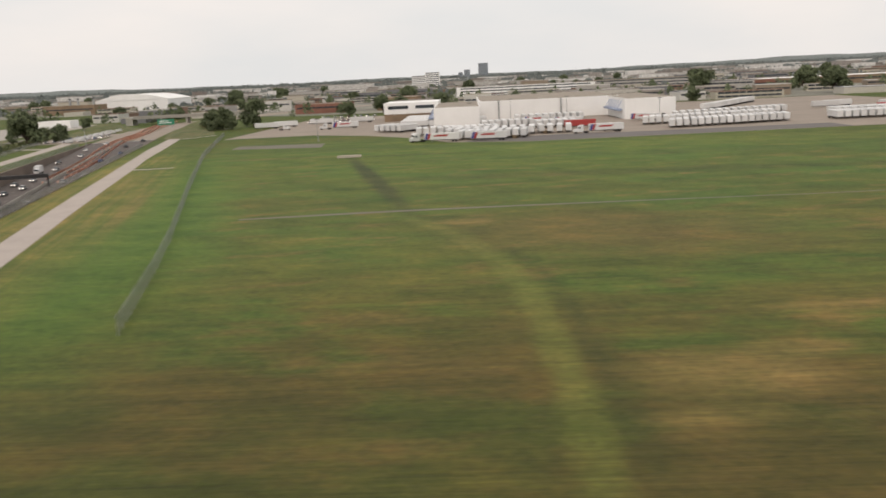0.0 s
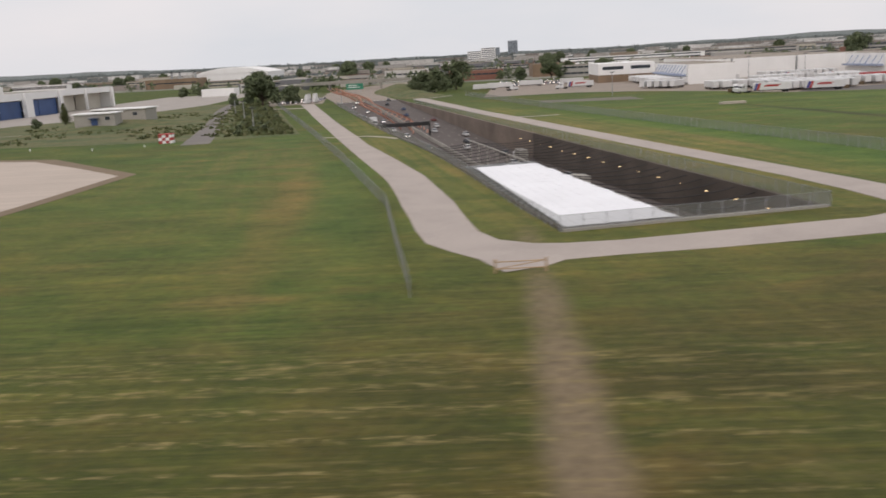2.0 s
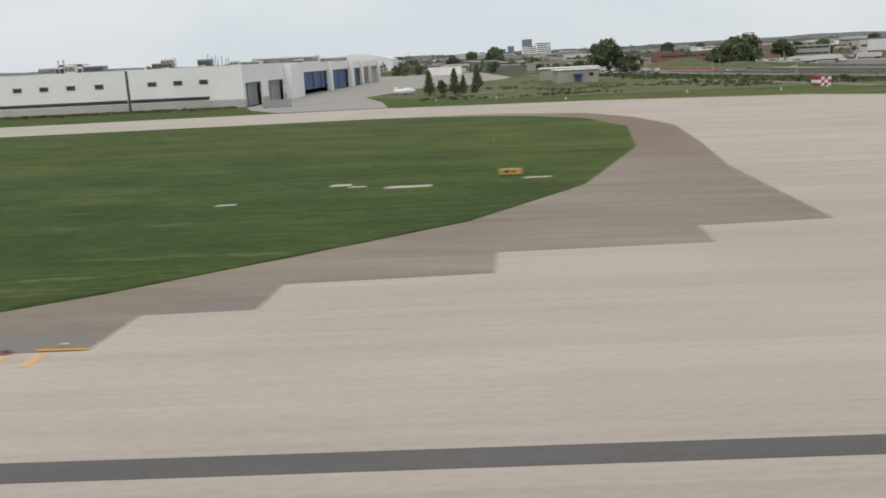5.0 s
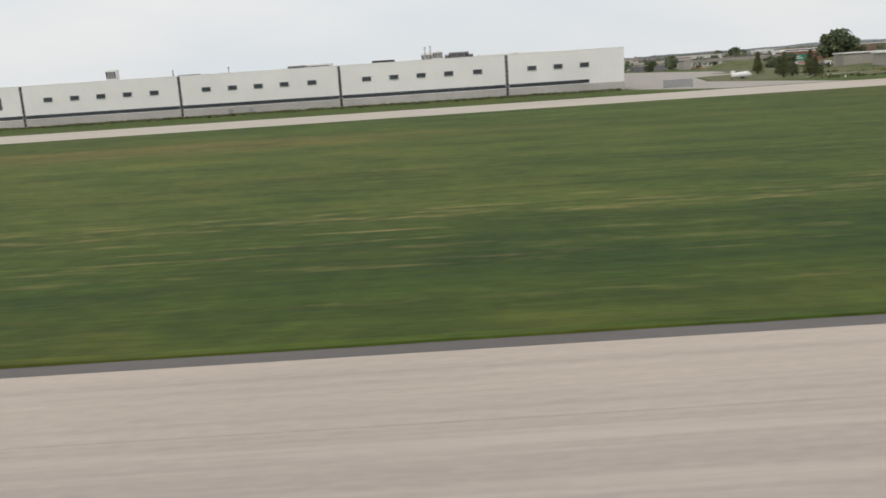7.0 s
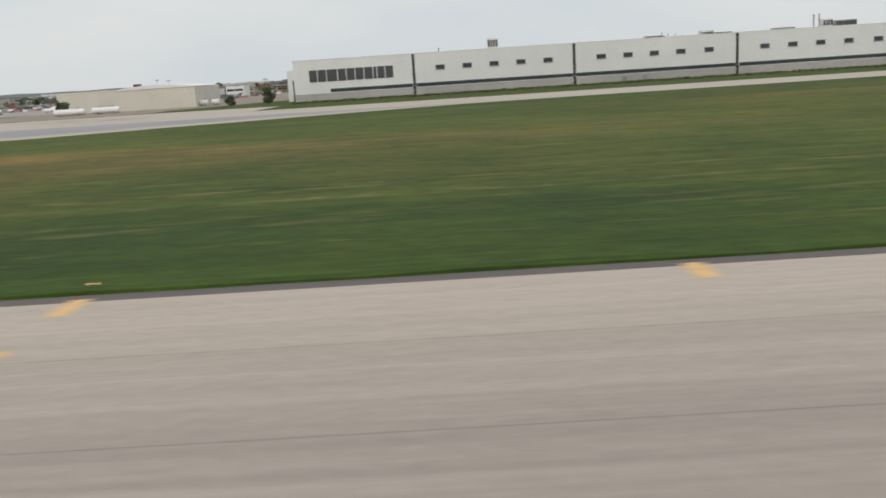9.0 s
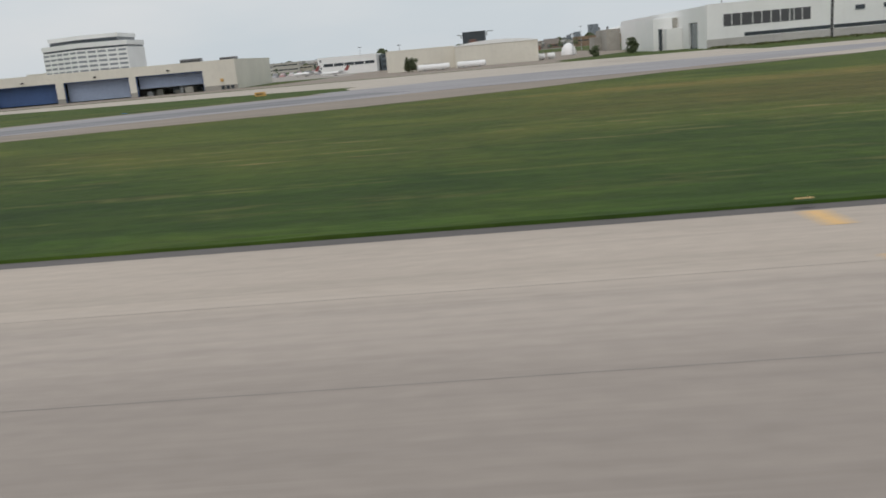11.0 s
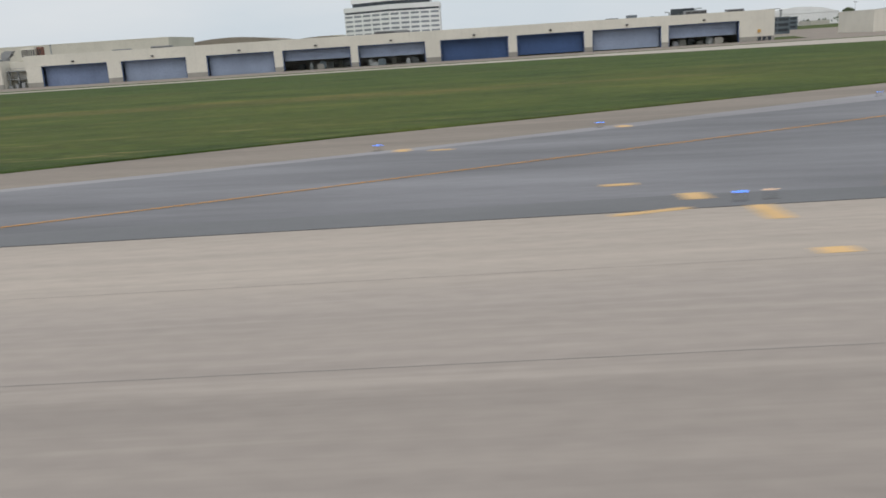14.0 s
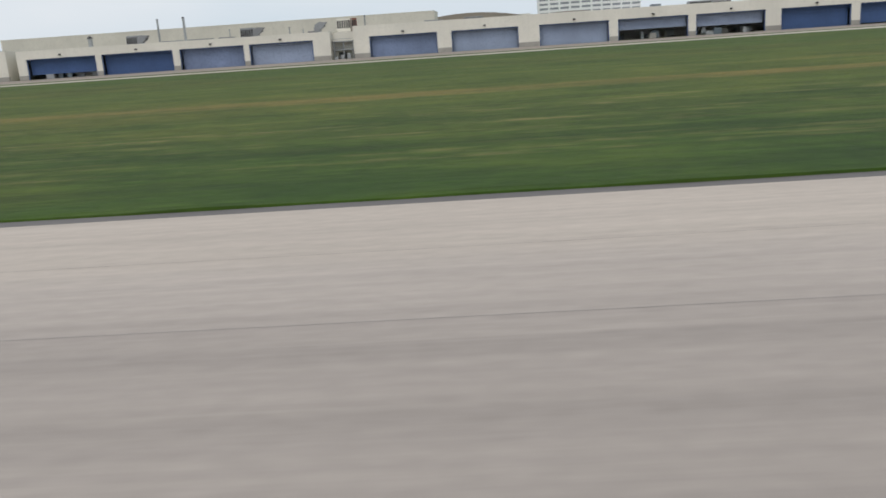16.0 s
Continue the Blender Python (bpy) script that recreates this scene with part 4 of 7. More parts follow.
part("culvert_wall", boxes((-4, 4, -0.5, 0.5, 0, 1.0), (-4.6, -4, -0.5, 2.4, 0, 0.8), (4, 4.6, -0.5, 2.4, 0, 0.8), bevel=0.06), APRON, thing("culvert", "white concrete culvert headwall at the ditch", "culvert", (669, 321, 0), 4))


def fence(line, h, label, closed=False):
    t = thing("fence", label, "fence", (0, 0, 0), group="chain-link fences")
    post = mesh_of("post", tube(bmesh.new(), (0, 0, 0), (0, 0, h), 0.045, 0.04, 5), DUCT)
    bm_net, bm_rail = bmesh.new(), bmesh.new()
    for a, b in zip(line, line[1:]):
        a, b = Vector(a), Vector(b)
        n = max(1, round((b - a).length / 3.2))
        for k in range(n):
            p = a.lerp(b, k / n)
            piece("post", post, t, (p.x, p.y, 0))
        sheet(bm_net, (a.x, a.y, 0.05), (b.x, b.y, 0.05), (b.x, b.y, h - 0.05), (a.x, a.y, h - 0.05))
        tube(bm_rail, (a.x, a.y, h - 0.03), (b.x, b.y, h - 0.03), 0.025, 0.025, 5)
    piece("post", post, t, (line[-1][0], line[-1][1], 0))
    part("wire_mesh", bm_net, CHAINLINK, t, "grey chain-link wire")
    part("top_rail", bm_rail, DUCT, t)
    return t


fence([(567.4, 77.4), (564.5, 96.4), (559.8, 128.7), (543.4, 192.5), (524, 263.6), (458, 499)], 2.2, "grey chain-link fence beside the perimeter road")
fence([(672.3, 92.6), (664.3, 126.5), (656.5, 156.8), (634.3, 236), (603.5, 350), (567.7, 508)], 2.4, "grey chain-link fence across the field")
fence([tuple(cut(s, bow(s) - 1.2)) for s in (370, 200, 165, 140, 120, 100, 80, 60, 40, 20, -0.8)] + [ tuple(cut(-0.8, CUT_W + 1.0)), tuple(cut(200, CUT_W + 1.0)), tuple(cut(340, CUT_W + 1.0))], 2.2, "grey chain-link fence round the highway cutting")

# ---- the cutting: walls, carriageways, cross beams, the white cover ----
def sunken_highway():
    walls = thing("cutting_wall", "dark brown walls of the sunken highway", "retaining wall", kind="structure")
    near, far = [0, 20, 40, 60, 80, 100, 120, 130], [130, 140, 165, 200, 270, 340, CUT_L]
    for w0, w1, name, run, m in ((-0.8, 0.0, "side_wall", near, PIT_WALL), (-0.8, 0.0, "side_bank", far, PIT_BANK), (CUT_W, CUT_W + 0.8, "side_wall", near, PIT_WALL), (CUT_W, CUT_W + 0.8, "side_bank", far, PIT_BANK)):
        side = bow if w0 < 0 else (lambda s: 0.0)
        bm = bmesh.new()
        for a, b in zip(run, run[1:]):
            za, zb = cut_floor(a) - 0.6, cut_floor(b) - 0.6
            lo = [bm.verts.new((*cut(s, w + side(s)), z)) for s, w, z in ((a, w0, za), (a, w1, za), (b, w1, zb), (b, w0, zb))]
            hi = [bm.verts.new((*cut(s, w + side(s)), 0.25)) for s, w in ((a, w0), (a, w1), (b, w1), (b, w0))]
            for k in range(4):
                bm.faces.new((lo[k], lo[(k + 1) % 4], hi[(k + 1) % 4], hi[k]))
            bm.faces.new(hi)
        bmesh.ops.recalc_face_normals(bm, faces=bm.faces)
        part(name, bm, m, walls)
    bm = bmesh.new()
    c = [cut(0, -0.8), cut(0, CUT_W + 0.8), cut(-0.9, CUT_W + 0.8), cut(-0.9, -0.8)]
    lo = [bm.verts.new((*p, -0.7)) for p in c]
    hi = [bm.verts.new((*p, 0.35)) for p in c]
    for k in range(4):
        bm.faces.new((lo[k], lo[(k + 1) % 4], hi[(k + 1) % 4], hi[k]))
    bm.faces.new(hi)
    bmesh.ops.recalc_face_normals(bm, faces=bm.faces)
    part("portal_beam", bm, GREY_CONCRETE, walls, "grey concrete tunnel portal beam")
    # a dark sheet shuts the tunnel mouth, in place of the darkness inside
    bm = bmesh.new()
    sheet(bm, (*cut(-0.9, 0), -7.5), (*cut(-0.9, CUT_W), -7.5), (*cut(-0.9, CUT_W), -0.7), (*cut(-0.9, 0), -0.7))
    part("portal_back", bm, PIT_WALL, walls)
    # floor
    bm = bmesh.new()
    stops = [-1, 130] + [130 + (CUT_L - 130) * k / 6 for k in range(1, 7)]
    rows = [[bm.verts.new((*cut(s, w), cut_floor(s))) for w in (0, CUT_W)] for s in stops]
    for a, b in zip(rows, rows[1:]):
        bm.faces.new((a[0], a[1], b[1], b[0]))
    bmesh.ops.recalc_face_normals(bm, faces=bm.faces)
    tagged(new("highway", mesh_of("highway", bm, HIGHWAY)), "worn grey asphalt highway in the cutting", "road", kind="structure")
    # lane paint
    paint = thing("lane_marking", "white dashed lane lines on the highway", "marking", kind="structure")
    dash_m = mesh_of("lane_dash", boxes((-0.07, 0.07, 0, 3.6, 0, 0.01)), APRON)
    for w in (5.2, 9.0, 12.8, 21.5, 25.3, 29.1, 32.6):
        for k in range(32):
            s = 4 + 12 * k
            piece("lane_dash", dash_m, paint, (*cut(s, w), cut_floor(s) + (0.25 if s > 122 else 0.02)), CUT_TURN)
    # median barrier
    med = thing("median_barrier", "grey concrete median barrier between the carriageways", "barrier", kind="structure")
    for k in range(40):
        s = 10 * k
        seg = part("segment", boxes((-0.3, 0.3, 0, 9.8, 0, 1.0), (-0.16, 0.16, 0, 9.8, 1.0, 1.35), bevel=0.03), GREY_CONCRETE, med) if k == 0 else piece("segment", seg0.data, med, (0, 0, 0))
        if k == 0:
            seg0 = seg
        seg.matrix_basis = pose(*cut(s, 17.2), cut_floor(s), math.degrees(math.atan2(cut_floor(s + 10) - cut_floor(s), 10)), 0, CUT_TURN)
    # slim tie rods hang across the bays at ground level
    def rods(w0, w1):
        bm = bmesh.new()
        n, rings = 8, []
        for k in range(n + 1):
            w, z = w0 + (w1 - w0) * k / n, -0.35 - 0.9 * (1 - (2 * k / n - 1) ** 2)
            rings.append([bm.verts.new((w, 0.085 * math.cos(a), z + 0.085 * math.sin(a))) for a in (0.3, 1.56, 2.8, 4.1, 5.3)])
        for a, b in zip(rings, rings[1:]):
            for k in range(5):
                bm.faces.new((a[k], b[k], b[(k + 1) % 5], a[(k + 1) % 5]))
        bmesh.ops.recalc_face_normals(bm, faces=bm.faces)
        return bm
    right, left = mesh_of("tie_rod", rods(17.3, CUT_W), DARK_STEEL), mesh_of("tie_rod", rods(0, 16.7), DARK_STEEL)
    struts = thing("tie_rods", "dark sagging steel tie rods bracing the cutting walls", "bracing", group="cutting bracing")
    spacing = random.Random(3)
    for k in range(22):
        s = 5 + 5.6 * k + spacing.uniform(-0.7, 0.7)
        piece("tie_rod", right, struts, (*cut(s, 0), 0), CUT_TURN)
        if s > 74:
            piece("tie_rod", left, struts, (*cut(s + 1.5, 0), 0), CUT_TURN)
    post = mesh_of("median_post", boxes((-0.15, 0.15, -0.15, 0.15, -7.0, -0.2)), GREY_CONCRETE)
    for k in range(14):
        piece("median_post", post, struts, (*cut(4 + 9.5 * k, 17), 0), CUT_TURN)
    bm = bmesh.new()
    a, b = cut(1, 17.0), cut(131, 17.0)
    tube(bm, (a.x, a.y, -0.3), (b.x, b.y, -0.3), 0.2, 0.2, 6)
    part("tie_beam", bm, GREY_CONCRETE, struts)
    # white cover over the near left bay
    cover = thing("cover_panels", "white translucent cover panels over the tunnel approach", "roof cover", (*CUT_O, 0), CUT_TURN)
    pan = mesh_of("panel", boxes((-1.02, 1.02, -1.62, 1.62, -0.06, 0.05), bevel=0.05), WHITE_SHEET)
    sway = random.Random(17)
    west, east = (lambda v: 0.3 + 0.056 * v), (lambda v: 15.9 + 0.012 * v)
    for j in range(20):
        v = 3.83 + 3.25 * j
        step = (east(v) - west(v)) / 8
        for i in range(8):
            edge = sway.uniform(0.0, 0.25) if i == 7 else 0.0
            ob = piece("panel", pan, cover, (0, 0, 0))
            ob.matrix_basis = pose(west(v) + step * (i + 0.5) + 1.02 * edge, v, 0.02 + sway.uniform(0, 0.05), sway.uniform(-0.9, 0.9), sway.uniform(-1.2, 1.2), sway.uniform(-0.6, 0.6)) @ Matrix.Diagonal((step / 2.05 + edge, 1, 1, 1))
    for j in range(21):
        v = 2.1 + 3.25 * j
        part("frame_bar", boxes((bow(v) - 0.2, 17.2, v, v + 0.2, -0.5, -0.12)), STEEL, cover)
        part("bracket", boxes((bow(v) - 0.1, west(v) + 0.1, v + 1.2, v + 1.9, -0.9, -0.2)), DARK_STEEL, cover, "dark steel wall bracket")
    part("edge_frame", boxes((1.9, 17.2, 67.6, 68.0, -0.6, 0.12), (1.9, 17.2, 69.6, 70.0, -0.6, 0.12), *[(1.4 * k, 1.4 * k + 0.2, 68.0, 69.6, -0.3, 0.05) for k in range(2, 13)]), STEEL, cover, "grey steel lattice edge")
    # tunnel lamps along both walls
    lamp = mesh_of("lamp", boxes((-0.1, 0.06, -0.17, 0.17, -0.06, 0.06), bevel=0.02), WARM_LAMP)
    row = thing("wall_lamps", "row of small warm lamps along the cutting walls", "lamp", group="cutting lamps")
    for k in range(15):
        s = 12 + 9.3 * k
        piece("lamp", lamp, row, (*cut(s, CUT_W - 0.1), max(-2.2, cut_floor(s) + 1.2)), CUT_TURN)
        piece("lamp", lamp, row, (*cut(s, 0.5 + bow(s)), max(-2.2, cut_floor(s) + 1.2)), CUT_TURN)


sunken_highway()

# ---- the long white factory ----
WEST_END = 478.0


def factory():
    t = thing("factory_building", "long white clad factory with dark bands and grey plinth", "building")
    y0, h = 311.5, 14.85
    bays = [21.5, 64.8, 122.2, 180.0, 240.0, 282.0]
    for a, b in zip(bays, bays[1:]):
        l, r = a + (0.5 if a > 30 else 0), b - (0.5 if b < 280 else 0)
        part("wall", boxes((l, r, y0, y0 + 0.5, 3.0, h), bevel=0.05), WHITE_WALL, t)
        part("plinth", boxes((l, r, y0 - 0.15, y0 + 0.5, -1.2, 3.0), bevel=0.04), PLINTH, t, "grey concrete plinth")
    for x in bays[1:-1]:
        part("joint", boxes((x - 0.5, x + 0.5, y0 + 0.1, y0 + 0.5, -1.0, h - 0.05)), DARK_STEEL, t, "dark vertical glazed joint")
        for k in range(9):
            part("joint_rail", boxes((x - 0.5, x + 0.5, y0 + 0.02, y0 + 0.1, 0.4 + 1.6 * k, 0.6 + 1.6 * k)), STEEL, t)
    for a, b in ((34.5, 64.2), (65.4, 121.6), (122.8, 179.4), (180.6, 239.4), (240.6, 269.4)):
        part("band", boxes((a, b, y0 - 0.12, y0 + 0.05, 3.3, 4.5)), DARK_GLASS, t, "dark ribbon of glazing")
    for x in (74.3, 84.0, 93.6, 103.2, 112.9, 131.8, 141.3, 150.6, 160.0, 170.0, 189.7, 199.5, 209.3, 219.2, 229.6, 249.0, 258.4, 267.8):
        win = part("window", boxes((x - 1.6, x + 1.6, y0 - 0.1, y0 + 0.02, 9.0, 10.4)), DARK_GLASS, t, "small dark strip window")
        part("frame", boxes((x - 1.75, x + 1.75, y0 - 0.14, y0 + 0.01, 10.4, 10.55), (x - 1.75, x + 1.75, y0 - 0.2, y0 + 0.01, 8.85, 9.0)), STEEL, win)
    for x in (139.9, 147.3):
        part("door", boxes((x - 0.9, x + 0.9, y0 - 0.25, y0 - 0.12, -0.6, 2.2), bevel=0.03), STEEL, t, "grey steel door")
    # the company name stands as plain dark blocks, letter by letter
    x = 27.2
    for wide in (2.85, 3.0, 3.75, 2.9, 2.95, 2.9, 3.0, 1.25, 2.6, 2.8):
        part("letter_block", boxes((x, x + wide - 0.05, y0 - 0.12, y0 - 0.01, 7.1, 11.3), bevel=0.05), SIGN_GREY, t, "dark raised sign block")
        x += wide + 0.25
    # returns, roof and parapet
    bm = bmesh.new()
    f = bm.faces.new([bm.verts.new((x, y, 14.4)) for x, y in ((22, y0 + 0.5), (281.5, y0 + 0.5), (299.2, 637), (225, 637), (225, WEST_END), (22, WEST_END))])
    r = bmesh.ops.extrude_face_region(bm, geom=[f])
    bmesh.ops.translate(bm, verts=[v for v in r["geom"] if isinstance(v, bmesh.types.BMVert)], vec=(0, 0, -0.6))
    bmesh.ops.recalc_face_normals(bm, faces=bm.faces)
    part("roof", bm, ROOF_GRAVEL, t, "flat gravelled roof")
    part("parapet", boxes((21.4, 282.1, y0 - 0.05, y0 + 0.7, h, h + 0.25), bevel=0.04), WHITE_WALL, t)
    # east flank, slightly askew: small loading doors, then tall blue doors and open bays
    skew = Matrix.Translation((282, y0, 0)) @ Matrix.Rotation(radians(-3.16), 4, "Z")

    def flank(name, bm, m, label=""):
        bm.transform(skew)
        return part(name, bm, m, t, label)

    gaps = [(2.5, 23.5, 8.6), (33, 57, 8.6), (92, 148.5, 10.7), (153.6, 210.5, 10.7), (219, 252, 10.7), (256, 287.5, 11.2), (289, 325, 11.2)]
    at = 0.5
    for a, b, top in gaps:
        flank("side_wall", boxes((-0.6, 0, at, a, -1, h)), WHITE_WALL)
        flank("side_plinth", boxes((0, 0.12, at + 0.1, a - 0.1, -1, 2.6)), PLINTH)
        flank("lintel", boxes((-0.6, 0, a, b, top, h)), WHITE_WALL)
        at = b
    flank("side_wall", boxes((-0.6, 0, at, 327, -1, h)), WHITE_WALL)
    flank("parapet", boxes((-0.7, 0.1, 0.8, 327, h, h + 0.3), bevel=0.04), WHITE_WALL)
    for a, b, n, m, lab in ((2.5, 23.5, 3, LOADING_GREY, "grey panelled loading door"), (33, 57, 3, LOADING_GREY, "grey panelled loading door"), (92, 148.5, 6, BLUE_DOOR, "tall blue sliding hangar door leaf"), (153.6, 210.5, 5, BLUE_DOOR, "tall blue sliding hangar door leaf"), (219, 252, 3, BLUE_DOOR, "tall blue sliding hangar door leaf")):
        for k in range(n):
            flank("door_leaf", boxes((-2.0 + 0.3 * (k % 2), -1.7 + 0.3 * (k % 2), a + (b - a) * k / n + 0.05, a + (b - a) * (k + 1) / n - 0.05, 2.2 if 60 < a < 130 else -1, 10.6), bevel=0.04), m, lab)
        flank("door_rail", boxes((-2.2, -1.1, a, b, 10.3 if a > 60 else 8.3, 10.7 if a > 60 else 8.6)), DARK_STEEL)
    # bays made shallow, with an added pale back, so they look lit inside
    for a, b in ((256, 287.5), (289, 325)):
        flank("bay_back", boxes((-9, -8.4, a, b, -1, 13)), CREAM_WALL, "pale bay wall set forward to brighten the inside")
        flank("bay_side", boxes((-8.4, -0.7, a - 0.5, a, -1, 13)), CREAM_WALL)
        flank("bay_floor", boxes((-8.4, -0.7, a, b, -1, 0.02)), GREY_CONCRETE)
    for a, b, d, top in ((59, 82, 3.0, 14.2), (84, 87, 0.8, h), (149, 153.2, 2.0, h), (211, 218.6, 2.0, 14.6), (252.3, 255.7, 1.5, h), (287.8, 288.8, 1.2, h), (325, 327, 2.0, h)):
        flank("pier", boxes((0.13, d, a, b, -1, top), bevel=0.05), WHITE_WALL)
    part("back_wall", boxes((225, 299.3, 637.2, 637.8, -1, h), (224.4, 225, WEST_END + 0.7, 637.8, -1, h), (22.2, 224.3, WEST_END + 0.1, WEST_END + 0.6, -1, h)), WHITE_WALL, t)
    # west flank with its tall door, and the low annex behind
    part("west_wall", boxes((21.5, 22.1, y0 + 0.5, 324, -1, h), (21.5, 22.1, 336, 414, -1, h), (21.5, 22.1, 436, WEST_END, -1, h), (21.5, 22.1, 324, 336, 9.5, h), (21.5, 22.1, 414, 436, 9.0, h)), WHITE_WALL, t)
    part("west_door", boxes((22.2, 22.6, 324, 336, -1, 9.5)), GLASS_GREY, t, "tall grey door in shadow")
    part("west_frame", boxes((21.2, 21.45, 412.6, 414, -1, 9.6), (21.2, 21.45, 436, 437.4, -1, 9.6), (21.2, 21.45, 412.6, 437.4, 9.0, 10.2)), BLUE_DOOR, t, "blue frame of the open west door")
    part("west_door", boxes((22.3, 22.7, 414, 436, 3.4, 9.0)), BLUE_DOOR, t, "half-raised blue west door")
    part("grey_block", boxes((14, 21.4, WEST_END + 2, WEST_END + 40, -1, 11.5), (10, 14, WEST_END + 20, WEST_END + 40, -1, 8), bevel=0.05), GREY_CONCRETE, t, "grey stair block at the back corner")
    part("annex", boxes((11.5, 21.4, 352, 390, -1, 12.4), bevel=0.05), WHITE_WALL, t)
    part("annex_front", boxes((15.4, 21.4, 346, 351.9, -1, 8.2), bevel=0.05), WHITE_WALL, t)
    part("annex_door", boxes((13.6, 15.0, 351.8, 352.02, -1, 8.4)), DARK_GLASS, t, "dark tall annex door")
    part("annex_panel", boxes((19.1, 21.0, 351.7, 352.02, 8.4, 12.2)), GREY_CONCRETE, t, "grey upper panel on the annex")
    return t


factory()


def roof_unit(x, y, z, w, d, h, label="grey louvred ventilation unit on a flat roof", material=None):
    t = thing("roof_unit", label, "ventilation unit", (x, y, z), group="roof units")
    m = material or DUCT
    part("casing", boxes((-w / 2, w / 2, -d / 2, d / 2, 0.3, h), bevel=0.06), m, t)
    part("curb", boxes((-w / 2 + 0.2, w / 2 - 0.2, -d / 2 + 0.2, d / 2 - 0.2, 0, 0.32)), GREY_CONCRETE, t)
    n = max(2, int(w / 0.8))
    for k in range(n):
        part("louvre", boxes((-w / 2 + w * (k + 0.15) / n, -w / 2 + w * (k + 0.85) / n, -d / 2 - 0.05, -d / 2, 0.3 + h * 0.25, h * 0.85)), DARK_STEEL, t)
    return t


def stack(x, y, z, r, h, label="thin grey steel flue pipe on a roof"):
    t = thing("flue", label, "flue", (x, y, z), group="roof flues")
    part("pipe", tube(bmesh.new(), (0, 0, 0), (0, 0, h), r, r, 10), STEEL, t)
    part("cap", tube(bmesh.new(), (0, 0, h), (0, 0, h + r), r * 1.5, r * 0.6, 10), DARK_STEEL, t)
    return t


def cowl(x, y, z, s=1.0):
    """A bent exhaust hood."""
    t = thing("exhaust_hood", "grey bent sheet-metal exhaust hood on the roof", "exhaust hood", (x, y, z), group="exhaust hoods")
    part("duct", boxes((-1.6 * s, 0.6 * s, -1.2, 1.2, 0, 2.6 * s), bevel=0.2), DUCT, t)
    bm = bmesh.new()
    prof = [(-1.6, 2.2), (-1.2, 3.6), (0.2, 4.4), (2.6, 4.2), (1.6, 2.6), (0.6, 2.0)]
    f = bm.faces.new([bm.verts.new((a * s, -1.3, b * s)) for a, b in prof])
    r = bmesh.ops.extrude_face_region(bm, geom=[f])
    bmesh.ops.translate(bm, verts=[v for v in r["geom"] if isinstance(v, bmesh.types.BMVert)], vec=(0, 2.6, 0))
    bmesh.ops.recalc_face_normals(bm, faces=bm.faces)
    part("hood", bm, DUCT, t)
    # the hood is solid: a dark block gives the shade of its opening
    part("mouth", boxes((1.7 * s, 2.0 * s, -1.1, 1.1, 2.8 * s, 4.0 * s)), DARK_STEEL, t, "dark block in place of the hood's shaded opening")
    return t


stack(211, 322, 14.4, 0.22, 5.2), stack(213, 322, 14.4, 0.22, 5.4), roof_unit(215.6, 322, 14.4, 3.6, 3, 3.6, "white rooftop exhaust unit with dark mouth", WHITE_WALL)
roof_unit(94, 324, 14.4, 3.8, 3.4, 4.6, "white rooftop exhaust unit with dark mouth", WHITE_WALL)
stack(72.1, 466, 14.4, 0.3, 6.2), stack(100.6, 472, 14.4, 0.3, 6.2)
roof_unit(159, 349, 14.4, 7, 5, 2.2), roof_unit(166.5, 349, 14.4, 1.4, 1.4, 1.6)
for k, hh in enumerate((8.6, 7.0, 7.8, 6.2, 7.4, 5.4, 6.6)):
    stack(206.5 + 2.1 * k, 531 + (k % 3), 14.4, 0.24, hh)
roof_unit(209.4, 450, 14.4, 6.5, 5, 6.2, "white rooftop plant enclosure", WHITE_WALL), roof_unit(203, 452, 14.4, 4, 3, 3.4, "white rooftop plant enclosure", WHITE_WALL)
roof_unit(222, 473, 14.4, 7.5, 5, 5.2), roof_unit(226.4, 392, 14.4, 9, 5, 3.4), roof_unit(223.4, 325.4, 14.4, 7.4, 5, 2.9, "grey louvred rooftop cooling unit"), roof_unit(192, 372, 14.4, 9.5, 4, 2.6, "dark grey rooftop cooling unit", DARK_STEEL)
for x, y, w_, h_ in ((247, 380, 3, 1.5), (252, 420, 4, 3.2), (262, 380, 2.4, 1.2), (268, 500, 5, 3), (238, 360, 2, 1.3), (232, 352, 1.2, 1.8)):
    roof_unit(x, y, 14.4, w_, 3, h_, "small pale rooftop vent box", WHITE_WALL)
roof_unit(150, 455, 14.4, 18, 12, 4.5, "white rooftop plant room", WHITE_WALL), roof_unit(255, 530, 14.4, 40, 10, 5, "white clerestory block on the factory roof", WHITE_WALL)
roof_unit(245, 470, 14.4, 16, 9, 3, "white plant box on the factory roof", WHITE_WALL), roof_unit(262, 610, 14.4, 40, 8, 4, "white clerestory block on the factory roof", WHITE_WALL)

